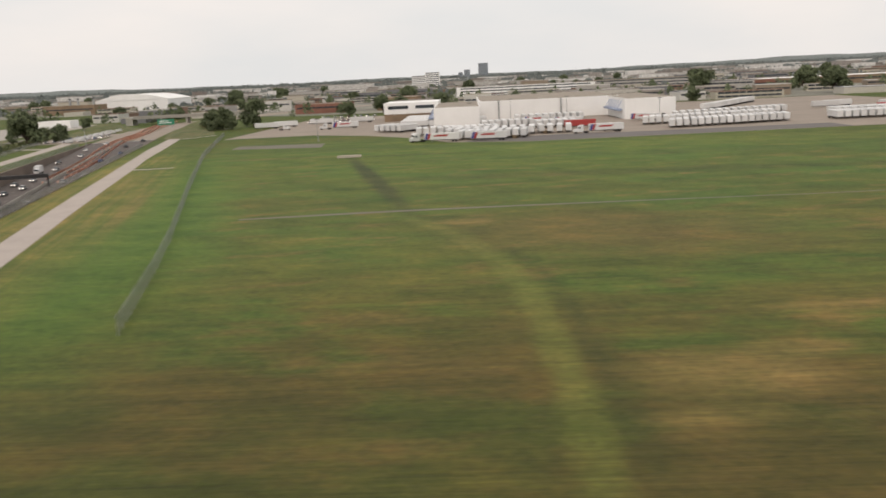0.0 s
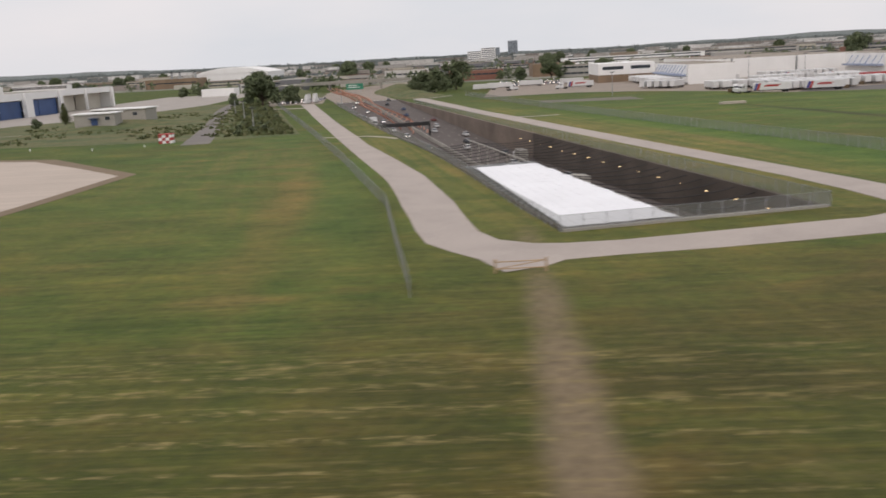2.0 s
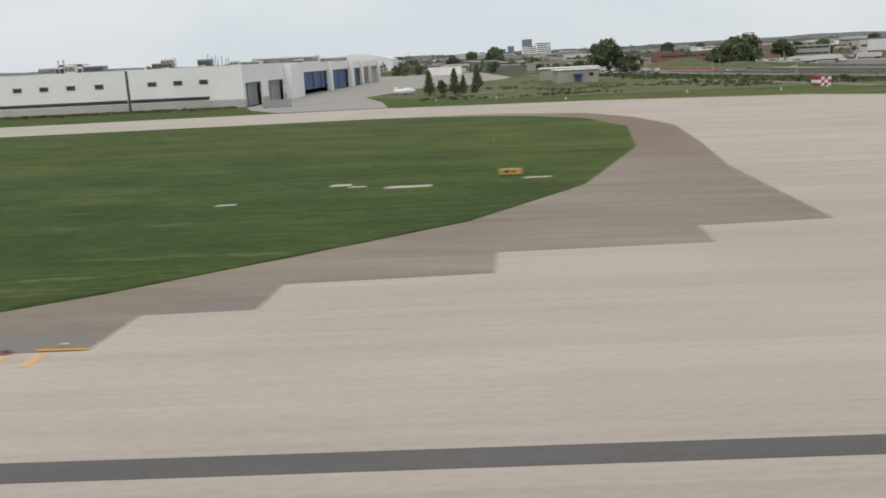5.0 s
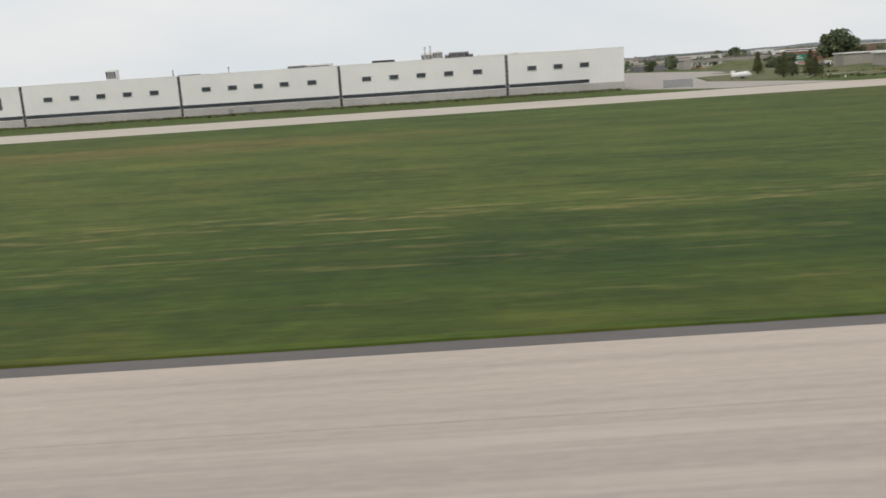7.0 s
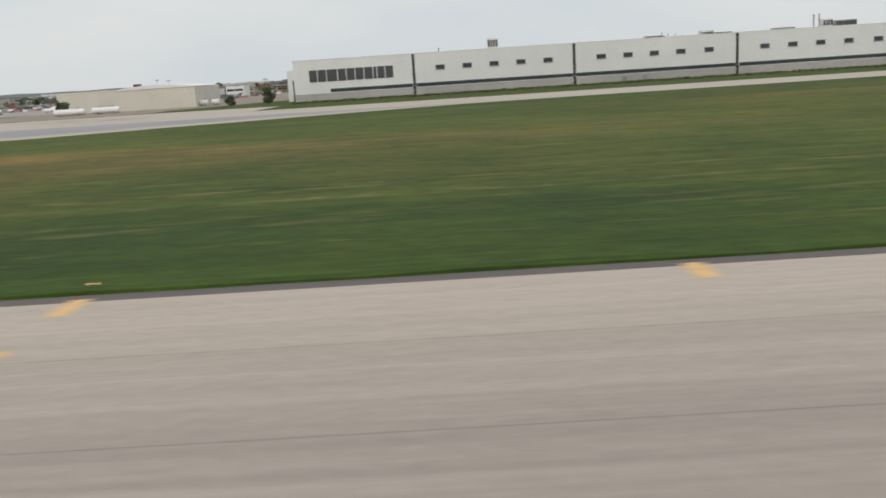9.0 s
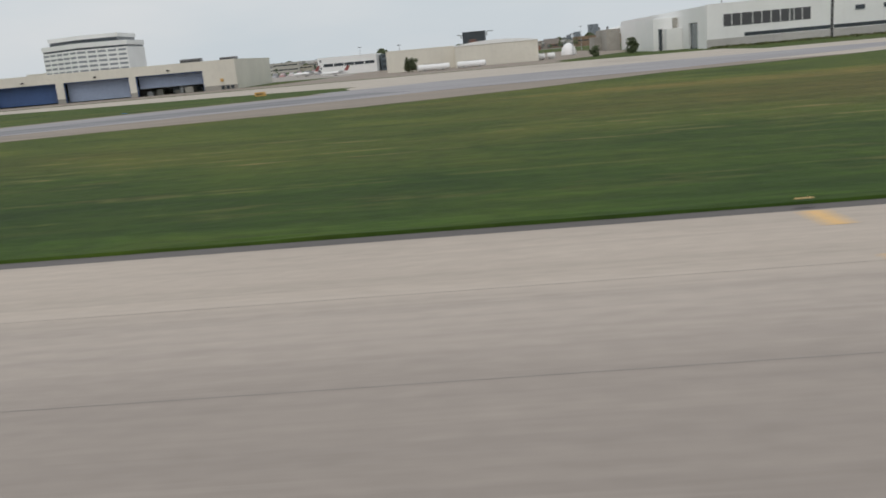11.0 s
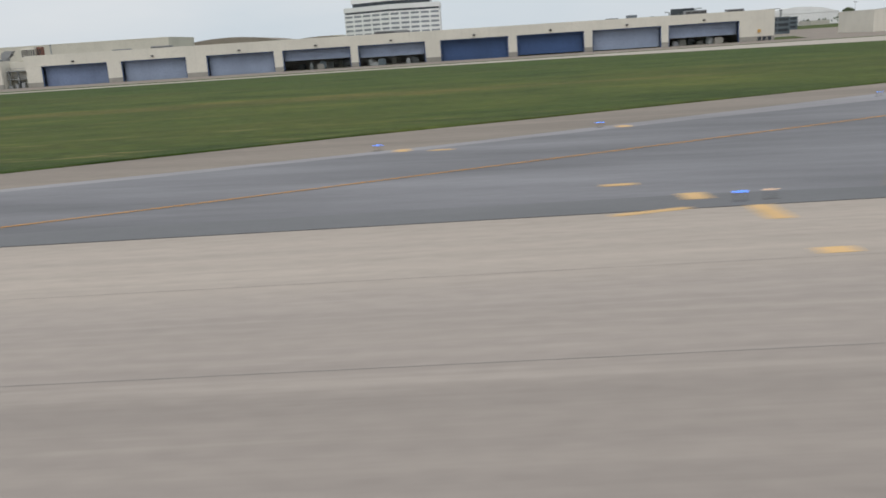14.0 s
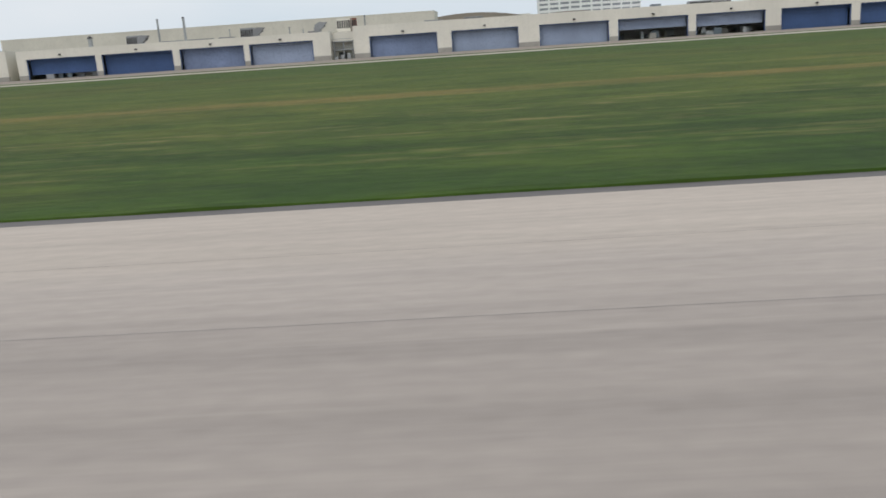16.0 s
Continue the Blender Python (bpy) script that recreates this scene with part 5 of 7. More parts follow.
# ---- the cream hangar row ----
def hangar_row(name, x0, x1, y0, h0, h1, doors, label):
    """doors: x from, x to, kind, how far open from the floor."""
    t = thing(name, label, "hangar")
    floor, top = -1.4, 8.05
    edges = sorted([x0] + [d[0] for d in doors] + [d[1] for d in doors] + [x1])
    for a, b in zip(edges[::2], edges[1::2]):
        part("pier", boxes((a, b, y0, y0 + 0.8, 1.8, top), bevel=0.04), CREAM_WALL, t)
        part("plinth", boxes((a, b, y0 - 0.1, y0 + 0.8, floor, 1.8), bevel=0.04), GREY_CONCRETE, t, "grey concrete plinth")
    bm = bmesh.new()
    v = [bm.verts.new(p) for p in ((x0, y0, top), (x1, y0, top), (x1, y0, h1), (x0, y0, h0), (x0, y0 + 0.8, top), (x1, y0 + 0.8, top), (x1, y0 + 0.8, h1), (x0, y0 + 0.8, h0))]
    for f in ((0, 1, 2, 3), (7, 6, 5, 4), (0, 4, 5, 1), (3, 2, 6, 7), (1, 5, 6, 2), (0, 3, 7, 4)):
        bm.faces.new([v[k] for k in f])
    part("fascia", bm, CREAM_WALL, t)
    part("coping", boxes((x0 - 0.1, x1 + 0.1, y0 - 0.1, y0 + 0.9, h1 - 0.02, h1 + 0.12)) if abs(h0 - h1) < 0.1 else boxes((x1 - 0.4, x1 + 0.1, y0 - 0.1, y0 + 0.9, h1, h1 + 0.12)), STEEL, t)
    part("side_wall", boxes((x1 - 0.6, x1, y0 + 0.8, y0 + 62, floor, h1)), CREAM_WALL, t)
    part("side_wall", boxes((x0, x0 + 0.6, y0 + 0.8, y0 + 62, floor, h0)), CREAM_WALL, t)
    part("back_wall", boxes((x0, x1, y0 + 61, y0 + 62, floor, min(h0, h1))), GREY_CONCRETE, t)
    part("roof", boxes((x0 + 0.6, x1 - 0.6, y0 + 0.8, y0 + 61, min(h0, h1) - 1.2, min(h0, h1) - 0.5)), ROOF_GRAVEL, t)
    # inner wall added and floor kept pale to throw daylight back into open bays
    part("partition", boxes((x0 + 0.6, x1 - 0.6, y0 + 21, y0 + 21.4, floor, min(h0, h1) - 1.3)), PLINTH, t, "added pale wall that bounces light inside the hangar")
    part("hangar_floor", boxes((x0 + 0.6, x1 - 0.6, y0 + 0.8, y0 + 61, floor, -0.02)), PLINTH, t)
    for a, b, m, gap in doors:
        z0 = -0.6 + gap
        rows = 7
        d = part("door", boxes((a + 0.35, b - 0.35, y0 + 2.6, y0 + 2.66, z0, top + 0.2)), m, t, ("half-raised " if gap > 2 else "") + ("deep blue" if m is BLUE_DOOR else "faded pale blue" if m is PALE_DOOR else "weathered mid-blue") + " sectional hangar door")
        for k in range(rows):
            part("door_section", boxes((a + 0.4, b - 0.4, y0 + 2.45, y0 + 2.58, z0 + (top - 0.1 - z0) * k / rows + 0.03, z0 + (top - 0.1 - z0) * (k + 1) / rows - 0.03), bevel=0.03), m, d)
        # dark blue strips put the shade of the recess along the door's edges
        part("door_frame", boxes((a, a + 0.35, y0 + 0.3, y0 + 0.75, -0.6, top), (b - 0.35, b, y0 + 0.3, y0 + 0.75, -0.6, top), (a, b, y0 + 0.3, y0 + 0.75, top - 0.4, top)), BLUE_DOOR, d)
        lamp = part("lamp", boxes(((a + b) / 2 - 0.5, (a + b) / 2 + 0.5, y0 - 0.7, y0 - 0.02, top + 0.9, top + 1.5), bevel=0.1), DARK_STEEL, t, "dark floodlight over the door")
        if gap > 1.5:
            crates = random.Random(int(a))
            for k in range(11):
                cx, cw, chh = crates.uniform(a + 2, b - 4), crates.uniform(1, 3.5), crates.uniform(0.6, 2.6)
                cy = y0 + crates.uniform(2, 18)
                part("stored_gear", boxes((cx, cx + cw, cy, cy + 2, -0.03, chh), (cx + 0.2, cx + cw - 0.2, cy + 0.2, cy + 1.8, chh, chh + 0.5), bevel=0.06), crates.choice((GREY_CONCRETE, DUCT, GLASS_GREY, STEEL, LOADING_GREY)), t)
    return t


hangar_row("hangar_row", -449.8, -154.6, 342.5, 12.4, 11.6, [(-443.5, -416.7, MID_DOOR, 0), (-411, -384.8, PALE_DOOR, 0.2), (-376.5, -349.5, PALE_DOOR, 0), (-346, -319, PALE_DOOR, 4.4), (-316, -289.5, PALE_DOOR, 3.9), (-283.5, -257, BLUE_DOOR, 0), (-253.6, -227.5, BLUE_DOOR, 1.0), (-224.3, -197.8, PALE_DOOR, 0.9), (-195, -168, PALE_DOOR, 3.6)], "cream hangar row with wide blue sectional doors")
hangar_row("hangar_row", -585.5, -458.8, 340.5, 11.5, 11.0, [(-581.7, -553.4, BLUE_DOOR, 2.4), (-550.9, -522, BLUE_DOOR, 0), (-519.2, -493.4, MID_DOOR, 0), (-491.1, -465.7, PALE_DOOR, 0)], "cream second hangar range with blue doors")
hangar_row("hangar_row", -720, -590, 341, 12.0, 12.0, [(-716, -690, BLUE_DOOR, 0), (-684, -657, PALE_DOOR, 0), (-650, -624, BLUE_DOOR, 0)], "cream third hangar range with blue doors")
end = thing("wall_cabinet", "small yellow box and dark vents on the hangar end", "wall fixture", (-160.5, 342.3, 0))
part("yellow_box", boxes((-0.6, 0.6, -0.25, 0.15, 3.2, 4.4), bevel=0.04), YELLOW, end)
for k in range(3):
    part("vent", boxes((-0.5 + 1.9 * k, 0.8 + 1.9 * k, -0.12, 0.15, 0.2, 1.6), bevel=0.03), DARK_GLASS, end)
link = thing("link_building", "low grey recessed link between two hangars", "building")
part("wall", boxes((-458.8, -449.8, 347.5, 372, -1, 10.5), bevel=0.04), CREAM_WALL, link)
part("door", boxes((-456.5, -453.5, 347.3, 347.6, -0.6, 2.6)), DARK_STEEL, link)
for z in (3.4, 6.6):
    part("gallery", boxes((-458.6, -450.0, 344, 347.4, z, z + 0.45), bevel=0.04), LOADING_GREY, link, "grey gallery slab of the recessed link")
for x in (-458.2, -454.4, -450.7):
    part("column", boxes((x, x + 0.45, 344.2, 344.7, -0.6, 6.6)), LOADING_GREY, link)
for z in (4.6, 7.8):
    part("rail", boxes((-458.6, -450.0, 344.1, 344.25, z, z + 0.14)), STEEL, link)
for k in range(3):
    part("gear", boxes((-458 + 2.6 * k, -456.6 + 2.6 * k, 343, 344, -0.5, 1.2 + 0.5 * k), bevel=0.05), STEEL, link)
for x, s in ((-541, 1.0), (-492, 1.0)):
    roof_unit(x - 5.5, 366, 9.8, 5.5, 4, 5.2)
    cowl(x, 360, 9.8, 1.15)
cowl(-466, 360, 9.8, 1.25)
stack(-533.4, 360, 9.8, 0.4, 10.8), stack(-522.4, 360, 9.8, 0.5, 10.8), stack(-446.8, 360, 10.6, 0.3, 5.8), stack(-563, 360, 9.8, 0.9, 5.2), stack(-503, 358, 9.8, 0.2, 5), stack(-478, 358, 9.8, 0.25, 4), stack(-472, 356, 9.8, 0.2, 3)
for x, w_ in ((-528, 8), (-516, 10), (-505, 6), (-468.5, 4)):
    roof_unit(x, 360, 9.8, w_, 4, 2.0, "low grey duct run on the hangar roof")
roof_unit(-455.4, 360, 10.4, 5.6, 5, 5.6, "pale round-cornered rooftop plant box", CREAM_WALL), roof_unit(-451.2, 360, 10.4, 1.8, 3, 5.6, "small brick-red box on the hangar roof", BRICK)
for x in (-419, -411, -402, -300, -213, -179, -163):
    roof_unit(x, 366, 10.6, random.Random(x).uniform(4, 9), 4, random.Random(x).uniform(1.6, 3.0), "low grey roof vent unit on the hangar")
roof_unit(-305, 372, 10.7, 14, 5, 2.8)


def shed(name, x0, x1, y0, y1, h, wall, roof, label, pitch=0.0, bands=0, turn=0.0, glass=None, category="building"):
    """A plain building: walls, roof with parapet or ridge, ribbon windows."""
    cx, cy = (x0 + x1) / 2, (y0 + y1) / 2
    t = thing(name, label, category, (cx, cy, 0), turn)
    w, d = (x1 - x0) / 2, (y1 - y0) / 2
    part("wall", boxes((-w, w, -d, d, -0.5, h), bevel=0.05), wall, t)
    if pitch:
        bm = bmesh.new()
        n = 8
        rows = []
        for k in range(n + 1):
            a = -1 + 2 * k / n
            z = h + pitch * (1 - a * a)
            rows.append((bm.verts.new((a * w * 1.01, -d * 1.01, z)), bm.verts.new((a * w * 1.01, d * 1.01, z)), bm.verts.new((a * w * 1.01, -d * 1.01, h - 0.2)), bm.verts.new((a * w * 1.01, d * 1.01, h - 0.2))))
        for a, b in zip(rows, rows[1:]):
            bm.faces.new((a[0], b[0], b[1], a[1]))
            bm.faces.new((a[2], b[2], b[0], a[0]))
            bm.faces.new((a[1], b[1], b[3], a[3]))
        part("roof", bm, roof, t)
    else:
        part("roof", boxes((-w + 0.4, w - 0.4, -d + 0.4, d - 0.4, h, h + 0.1)), roof, t)
        part("parapet", boxes((-w - 0.06, w + 0.06, -d - 0.06, -d + 0.3, h, h + 0.5), (-w - 0.06, w + 0.06, d - 0.3, d + 0.06, h, h + 0.5), (-w - 0.06, -w + 0.3, -d + 0.3, d - 0.3, h, h + 0.5), (w - 0.3, w + 0.06, -d + 0.3, d - 0.3, h, h + 0.5)), wall, t)
    for k in range(bands):
        z = h * (k + 0.55) / max(bands, 1) - (0.3 if bands > 1 else 0)
        n = max(2, int(w / 3))
        n = min(n, 9)
        if y0 > 1000:
            wide, tall = 0.94 * w / n - 0.25, max(1.6, h / (bands + 1) * 0.5) if h > 30 else min(1.6, h / (bands + 1))
            at = [-w * 0.94 + 1.88 * w * (i + 0.5) / n for i in range(n)]
            row = boxes(*[(x - wide, x + wide, -d - 0.09, -d + 0.05, z, z + tall) for x in at])
            tagged(part("glazing", row, glass or DARK_GLASS, t), kind="stuff")
        else:
            pane = mesh_of("window", boxes((-0.94 * w / n + 0.25, 0.94 * w / n - 0.25, -0.09, 0.05, 0, max(1.6, h / (bands + 1) * 0.5) if h > 30 else min(1.6, h / (bands + 1)))), glass or DARK_GLASS)
            for i in range(n):
                piece("window", pane, t, (-w * 0.94 + 1.88 * w * (i + 0.5) / n, -d, z))
    return t


# behind the hangars
shed("rear_hangar", -640, -421, 430, 470, 18.2, REAR_WALL, ROOF_GRAVEL, "taller cream hangar block behind the row")
shed("rear_hangar", -432, -376, 478, 540, 14.5, CREAM_WALL, ROOF_GRAVEL, "grey-roofed cream hangar behind the row", pitch=3)
shed("rear_hangar", -372, -330, 470, 520, 12.8, CREAM_WALL, ROOF_GRAVEL, "low pitched hangar roof behind the row", pitch=2)


def office_tower():
    t = thing("office_tower", "pale eight-storey office tower with window bands", "office building")
    def storey(z0, z1, grow, m):
        bm = bmesh.new()
        pts = [(-357 - grow, 603), (-324, 582 - grow), (-291 + grow, 587), (-291 + grow, 619), (-357 - grow, 619)]
        f = bm.faces.new([bm.verts.new((*p, z0)) for p in pts])
        r = bmesh.ops.extrude_face_region(bm, geom=[f])
        bmesh.ops.translate(bm, verts=[v for v in r["geom"] if isinstance(v, bmesh.types.BMVert)], vec=(0, 0, z1 - z0))
        bmesh.ops.recalc_face_normals(bm, faces=bm.faces)
        return bm
    part("wall", storey(-1, 29.9, 0, WHITE_WALL), WHITE_WALL, t)
    part("dark_band", storey(29.9, 31.2, -0.6, DARK_GLASS), DARK_GLASS, t, "dark recessed window band")
    part("wall", storey(31.2, 34.3, 0.3, WHITE_WALL), WHITE_WALL, t)
    part("dark_band", storey(34.3, 36.8, -6, DARK_GLASS), DARK_GLASS, t, "dark recessed top-floor glazing")
    part("penthouse", storey(36.8, 39.4, -5, WHITE_WALL), WHITE_WALL, t)
    for k in range(9):
        z = 3.3 + 3.02 * k
        for (ax, ay), (bx, by), n in (((-357, 603), (-324, 582), 5), ((-324, 582), (-291, 587), 5)):
            a, b = Vector((ax, ay, 0)), Vector((bx, by, 0))
            ang = math.degrees(math.atan2(by - ay, bx - ax))
            for i in range(n):
                p = a.lerp(b, (i + 0.5) / n)
                wl_ = (b - a).length / n * 0.4
                key = ("w", n, round(wl_, 2))
                if key not in TOWER_PANES:
                    TOWER_PANES[key] = mesh_of("window", boxes((-wl_, wl_, -0.12, 0.1, 0, 1.3)), PALE_GLASS)
                piece("window", TOWER_PANES[key], t, (p.x, p.y, z), ang)


TOWER_PANES = {}
office_tower()
shed("roof_block", -380, -362, 620, 650, 17, CREAM_WALL, ROOF_GRAVEL, "low cream block beside the office tower", bands=1)

# between hangars and factory
shed("cream_building", -98.4, -68.2, 384, 420, 8.9, CREAM_WALL, ROOF_GRAVEL, "plain cream windowless building with flat roof")
shed("cream_building", -68, -32.6, 372, 412, 9.0, CREAM_WALL, WHITE_WALL, "plain cream windowless building with pale arched roof", pitch=1.4)
roof_unit(-60, 380, 9.8, 3, 2, 1.4, "small red-brown chimney box on the roof", BRICK)


def tank(x, y, l, turn=0):
    t = thing("storage_tank", "white horizontal fuel tank on steel cradles", "storage tank", (x, y, 0), turn, group="fuel tanks")
    bm = tube(bmesh.new(), (-l / 2, 0, 1.5), (l / 2, 0, 1.5), 1.25, 1.25, 18)
    part("shell", bm, WHITE_PAINT, t)
    for k in (-1, 1):
        bm = bmesh.new()
        bmesh.ops.create_uvsphere(bm, u_segments=14, v_segments=8, radius=1.25, matrix=Matrix.Translation((k * l / 2, 0, 1.5)) @ Matrix.Diagonal((0.4, 1, 1, 1)))
        part("end_cap", bm, WHITE_PAINT, t)
        part("cradle", boxes((k * l * 0.3 - 0.2, k * l * 0.3 + 0.2, -1.2, 1.2, 0, 0.9)), STEEL, t)
    part("walkway", boxes((-l * 0.3, l * 0.3, -0.4, 0.4, 2.7, 2.8), (-l * 0.3, -l * 0.3 + 0.1, -0.4, 0.4, 2.8, 3.3), (l * 0.3 - 0.1, l * 0.3, -0.4, 0.4, 2.8, 3.3)), STEEL, t)
    return t


tank(-76.5, 346, 12), tank(-61.5, 346, 10.5), tank(-31.0, 378, 2.6), tank(-26.5, 381, 2.6)
t_screen = thing("billboard", "dark rectangular billboard screen on a steel pylon", "billboard", (-52, 916, 0))
part("screen", boxes((-12, 12, -0.8, 0.8, 11.9, 26.3), bevel=0.1), DARK_GLASS, t_screen)
part("pylon", boxes((-1, 1, -0.6, 0.6, 0, 11.9)), STEEL, t_screen)
part("arm", boxes((-18, -14, -0.4, 0.4, 23, 24), (14, 20, -0.4, 0.4, 25, 26), (-14, -12.6, -0.2, 0.2, 20, 23.5), (12.6, 14, -0.2, 0.2, 21, 25.5)), STEEL, t_screen)
shed("glass_block", -112, -92, 500, 530, 8.8, GLASS_GREY, ROOF_GRAVEL, "grey glazed office block with strip windows", bands=3)
shed("glass_block", -52, -14, 700, 740, 9.5, GLASS_GREY, ROOF_GRAVEL, "long grey glazed hangar office block", bands=3)
shed("white_block", -128, -104, 660, 690, 6.5, WHITE_WALL, WHITE_WALL, "low white service building near the screen", bands=1)
shed("white_block", -100, -86, 680, 700, 8.0, WHITE_WALL, WHITE_WALL, "white service building with a flat roof", bands=1)
shed("terminal_hall", -144, -113, 486, 520, 8.6, WHITE_WALL, WHITE_WALL, "white terminal hall with a dark glazed band", bands=1)
shed("terminal", -172, -128, 640, 680, 10.5, WHITE_WALL, ROOF_GRAVEL, "white terminal building with dark glazed band", bands=2)
t_dome = thing("fabric_dome", "white rounded fabric dome shelter", "shelter", (-6.9, 480, 0))
bmd = bmesh.new()
bmesh.ops.create_uvsphere(bmd, u_segments=20, v_segments=10, radius=4.2, matrix=Matrix.Diagonal((1.0, 1.5, 1.5, 1)))
part("skin", bmd, WHITE_PAINT, t_dome)


def jet(x, y, turn, size=1.0):
    s = 1.0
    t = thing("parked_jet", "small white twin-engined jet parked on the apron", "aircraft", (x, y, 0), turn, group="parked jets")
    t.scale = (size,) * 3
    bm = tube(bmesh.new(), (-9 * s, 0, 2.6), (9 * s, 0, 2.6), 1.3 * s, 1.3 * s, 14)
    tube(bm, (9 * s, 0, 2.6), (12.5 * s, 0, 2.2), 1.3 * s, 0.15, 14)
    tube(bm, (-9 * s, 0, 2.6), (-13.5 * s, 0, 3.3), 1.3 * s, 0.3, 14)
    part("fuselage", bm, WHITE_PAINT, t)
    for k in (-1, 1):
        bm = bmesh.new()
        v = [bm.verts.new(p) for p in ((2 * s, k * 1.0, 1.9), (-2.5 * s, k * 1.0, 1.9), (-5 * s, k * 11 * s, 2.6), (-3.6 * s, k * 11 * s, 2.6))]
        f = bm.faces.new(v)
        r = bmesh.ops.extrude_face_region(bm, geom=[f])
        bmesh.ops.translate(bm, verts=[q for q in r["geom"] if isinstance(q, bmesh.types.BMVert)], vec=(0, 0, 0.3))
        part("wing", bm, WHITE_PAINT, t)
        part("engine", tube(bmesh.new(), (-9.5 * s, k * 2.2, 3.4), (-5.5 * s, k * 2.2, 3.4), 0.7, 0.8, 12), STEEL, t)
        part("wheel", tube(bmesh.new(), (-1.5, k * 1.8 - 0.2, 0.5), (-1.5, k * 1.8 + 0.2, 0.5), 0.5, 0.5, 12), TYRE, t)
        part("strut", boxes((-1.6, -1.4, k * 1.8 - 0.1, k * 1.8 + 0.1, 0.5, 2.2)), STEEL, t)
    part("nose_gear", boxes((7.9, 8.1, -0.1, 0.1, 0.2, 1.8), (7.7, 8.3, -0.15, 0.15, 0, 0.6)), TYRE, t)
    bm = bmesh.new()
    f = bm.faces.new([bm.verts.new(p) for p in ((-9 * s, -0.12, 3.5), (-13 * s, -0.12, 3.6), (-15.5 * s, -0.12, 8.2), (-13 * s, -0.12, 8.2))])
    r = bmesh.ops.extrude_face_region(bm, geom=[f])
    bmesh.ops.translate(bm, verts=[q for q in r["geom"] if isinstance(q, bmesh.types.BMVert)], vec=(0, 0.24, 0))
    part("tail_fin", bm, DULL_RED, t, "dull red tail fin")
    part("tailplane", boxes((-16 * s, -13.6 * s, -4 * s, 4 * s, 8.1, 8.3), bevel=0.05), WHITE_PAINT, t)


jet(-188, 500, 174, 0.8), jet(-133, 455, 170, 0.6), jet(-160, 520, 160, 0.7)

# ---- the far ramp: worn concrete and rows of parked cars, a few dots each ----
slab("far_ramp", [(-290, 430), (-60, 405), (-40, 760), (-330, 760)], 0.012, 0.1, OLD_APRON, "worn pale ramp beyond the hangars", "pavement")
ramp_rg = random.Random(77)
bm = bmesh.new()
for row in range(5):
    for k in range(34):
        if ramp_rg.random() < 0.3:
            continue
        x, y = -268 + 6.2 * k + ramp_rg.uniform(-0.6, 0.6), 585 + 30 * row + 0.1 * k
        for dx, dy, z0, z1 in ((1.7, 4.0, 0.5, 1.5), (1.5, 2.2, 1.5, 2.6)):
            c = [bm.verts.new((x + i * dx * f, y + j * dy * f, z)) for z, f in ((z0 - 0.4, 1.0), (z1, 0.86)) for i, j in ((-1, -1), (1, -1), (1, 1), (-1, 1))]
            for q in ((4, 5, 6, 7), (0, 1, 5, 4), (1, 2, 6, 5), (2, 3, 7, 6), (3, 0, 4, 7)):
                bm.faces.new([c[i] for i in q])
tagged(new("parked_cars", mesh_of("parked_cars", bm, CAR_DOTS)), "rows of dark and pale cars on the far ramp", "cars", kind="stuff")

# ---- scrub plot: brick hut, checkered hut, covered plane ----
t_hut = thing("block_hut", "low grey concrete block hut with flat white roof", "hut", (409, 367.5, 2.0), 6)
part("wall", boxes((-8.6, 8.6, -5, 5, -2.2, 4.6), bevel=0.05), GREY_CONCRETE, t_hut)
part("roof", boxes((-9.3, 9.3, -5.5, 5.5, 4.6, 5.1), bevel=0.06), WHITE_WALL, t_hut, "flat white roof slab")
part("door", boxes((-1.5, 1.2, -5.2, -4.95, 0, 2.6)), BLUE_DOOR, t_hut, "blue steel double door")
part("awning", boxes((-2.4, 2.0, -6.4, -5.0, 2.8, 3.0)), BLUE_DOOR, t_hut)
part("window", boxes((4.5, 6.5, -5.1, -4.98, 2.0, 3.4)), DARK_GLASS, t_hut)
t_hut2 = thing("block_hut", "long low concrete block hut with white roof edge", "hut", (409.5, 395, 2.0), -4)
part("wall", boxes((-13, 13, -6, 6, -2.2, 5.0), bevel=0.05), GREY_CONCRETE, t_hut2)
part("roof", boxes((-13.6, 13.6, -6.6, 6.6, 5.0, 5.5), bevel=0.06), WHITE_WALL, t_hut2, "flat white roof slab")
part("window", boxes((7, 9, -6.1, -5.98, 2.2, 3.6)), DARK_GLASS, t_hut2)
t_chk = thing("checkered_hut", "small red and white checkered airfield hut", "hut", (473, 273.5, 0), 10)
for i in range(4):
    for k in range(3):
        part("check_panel", boxes((-2.2 + 1.1 * i, -1.1 + 1.1 * i, -1.8, 1.8, 0.0 + 0.95 * k, 0.95 + 0.95 * k)), RED if (i + k) % 2 == 0 else WHITE_PAINT, t_chk)
part("roof", boxes((-2.35, 2.35, -1.95, 1.95, 2.85, 3.0)), RED, t_chk)
t_cov = thing("covered_aircraft", "small light aircraft under a white fitted cover", "aircraft", (336.8, 352, 0), 5)
bmc = tube(bmesh.new(), (-3.2, 0, 1.5), (3.0, 0, 1.7), 0.9, 1.35, 12)
tube(bmc, (3.0, 0, 1.7), (5.0, 0, 1.4), 1.35, 0.5, 12)
part("cover", bmc, WHITE_PAINT, t_cov)
part("tail", boxes((-3.6, -1.8, -0.2, 0.2, 1.6, 3.4), bevel=0.1), WHITE_PAINT, t_cov)
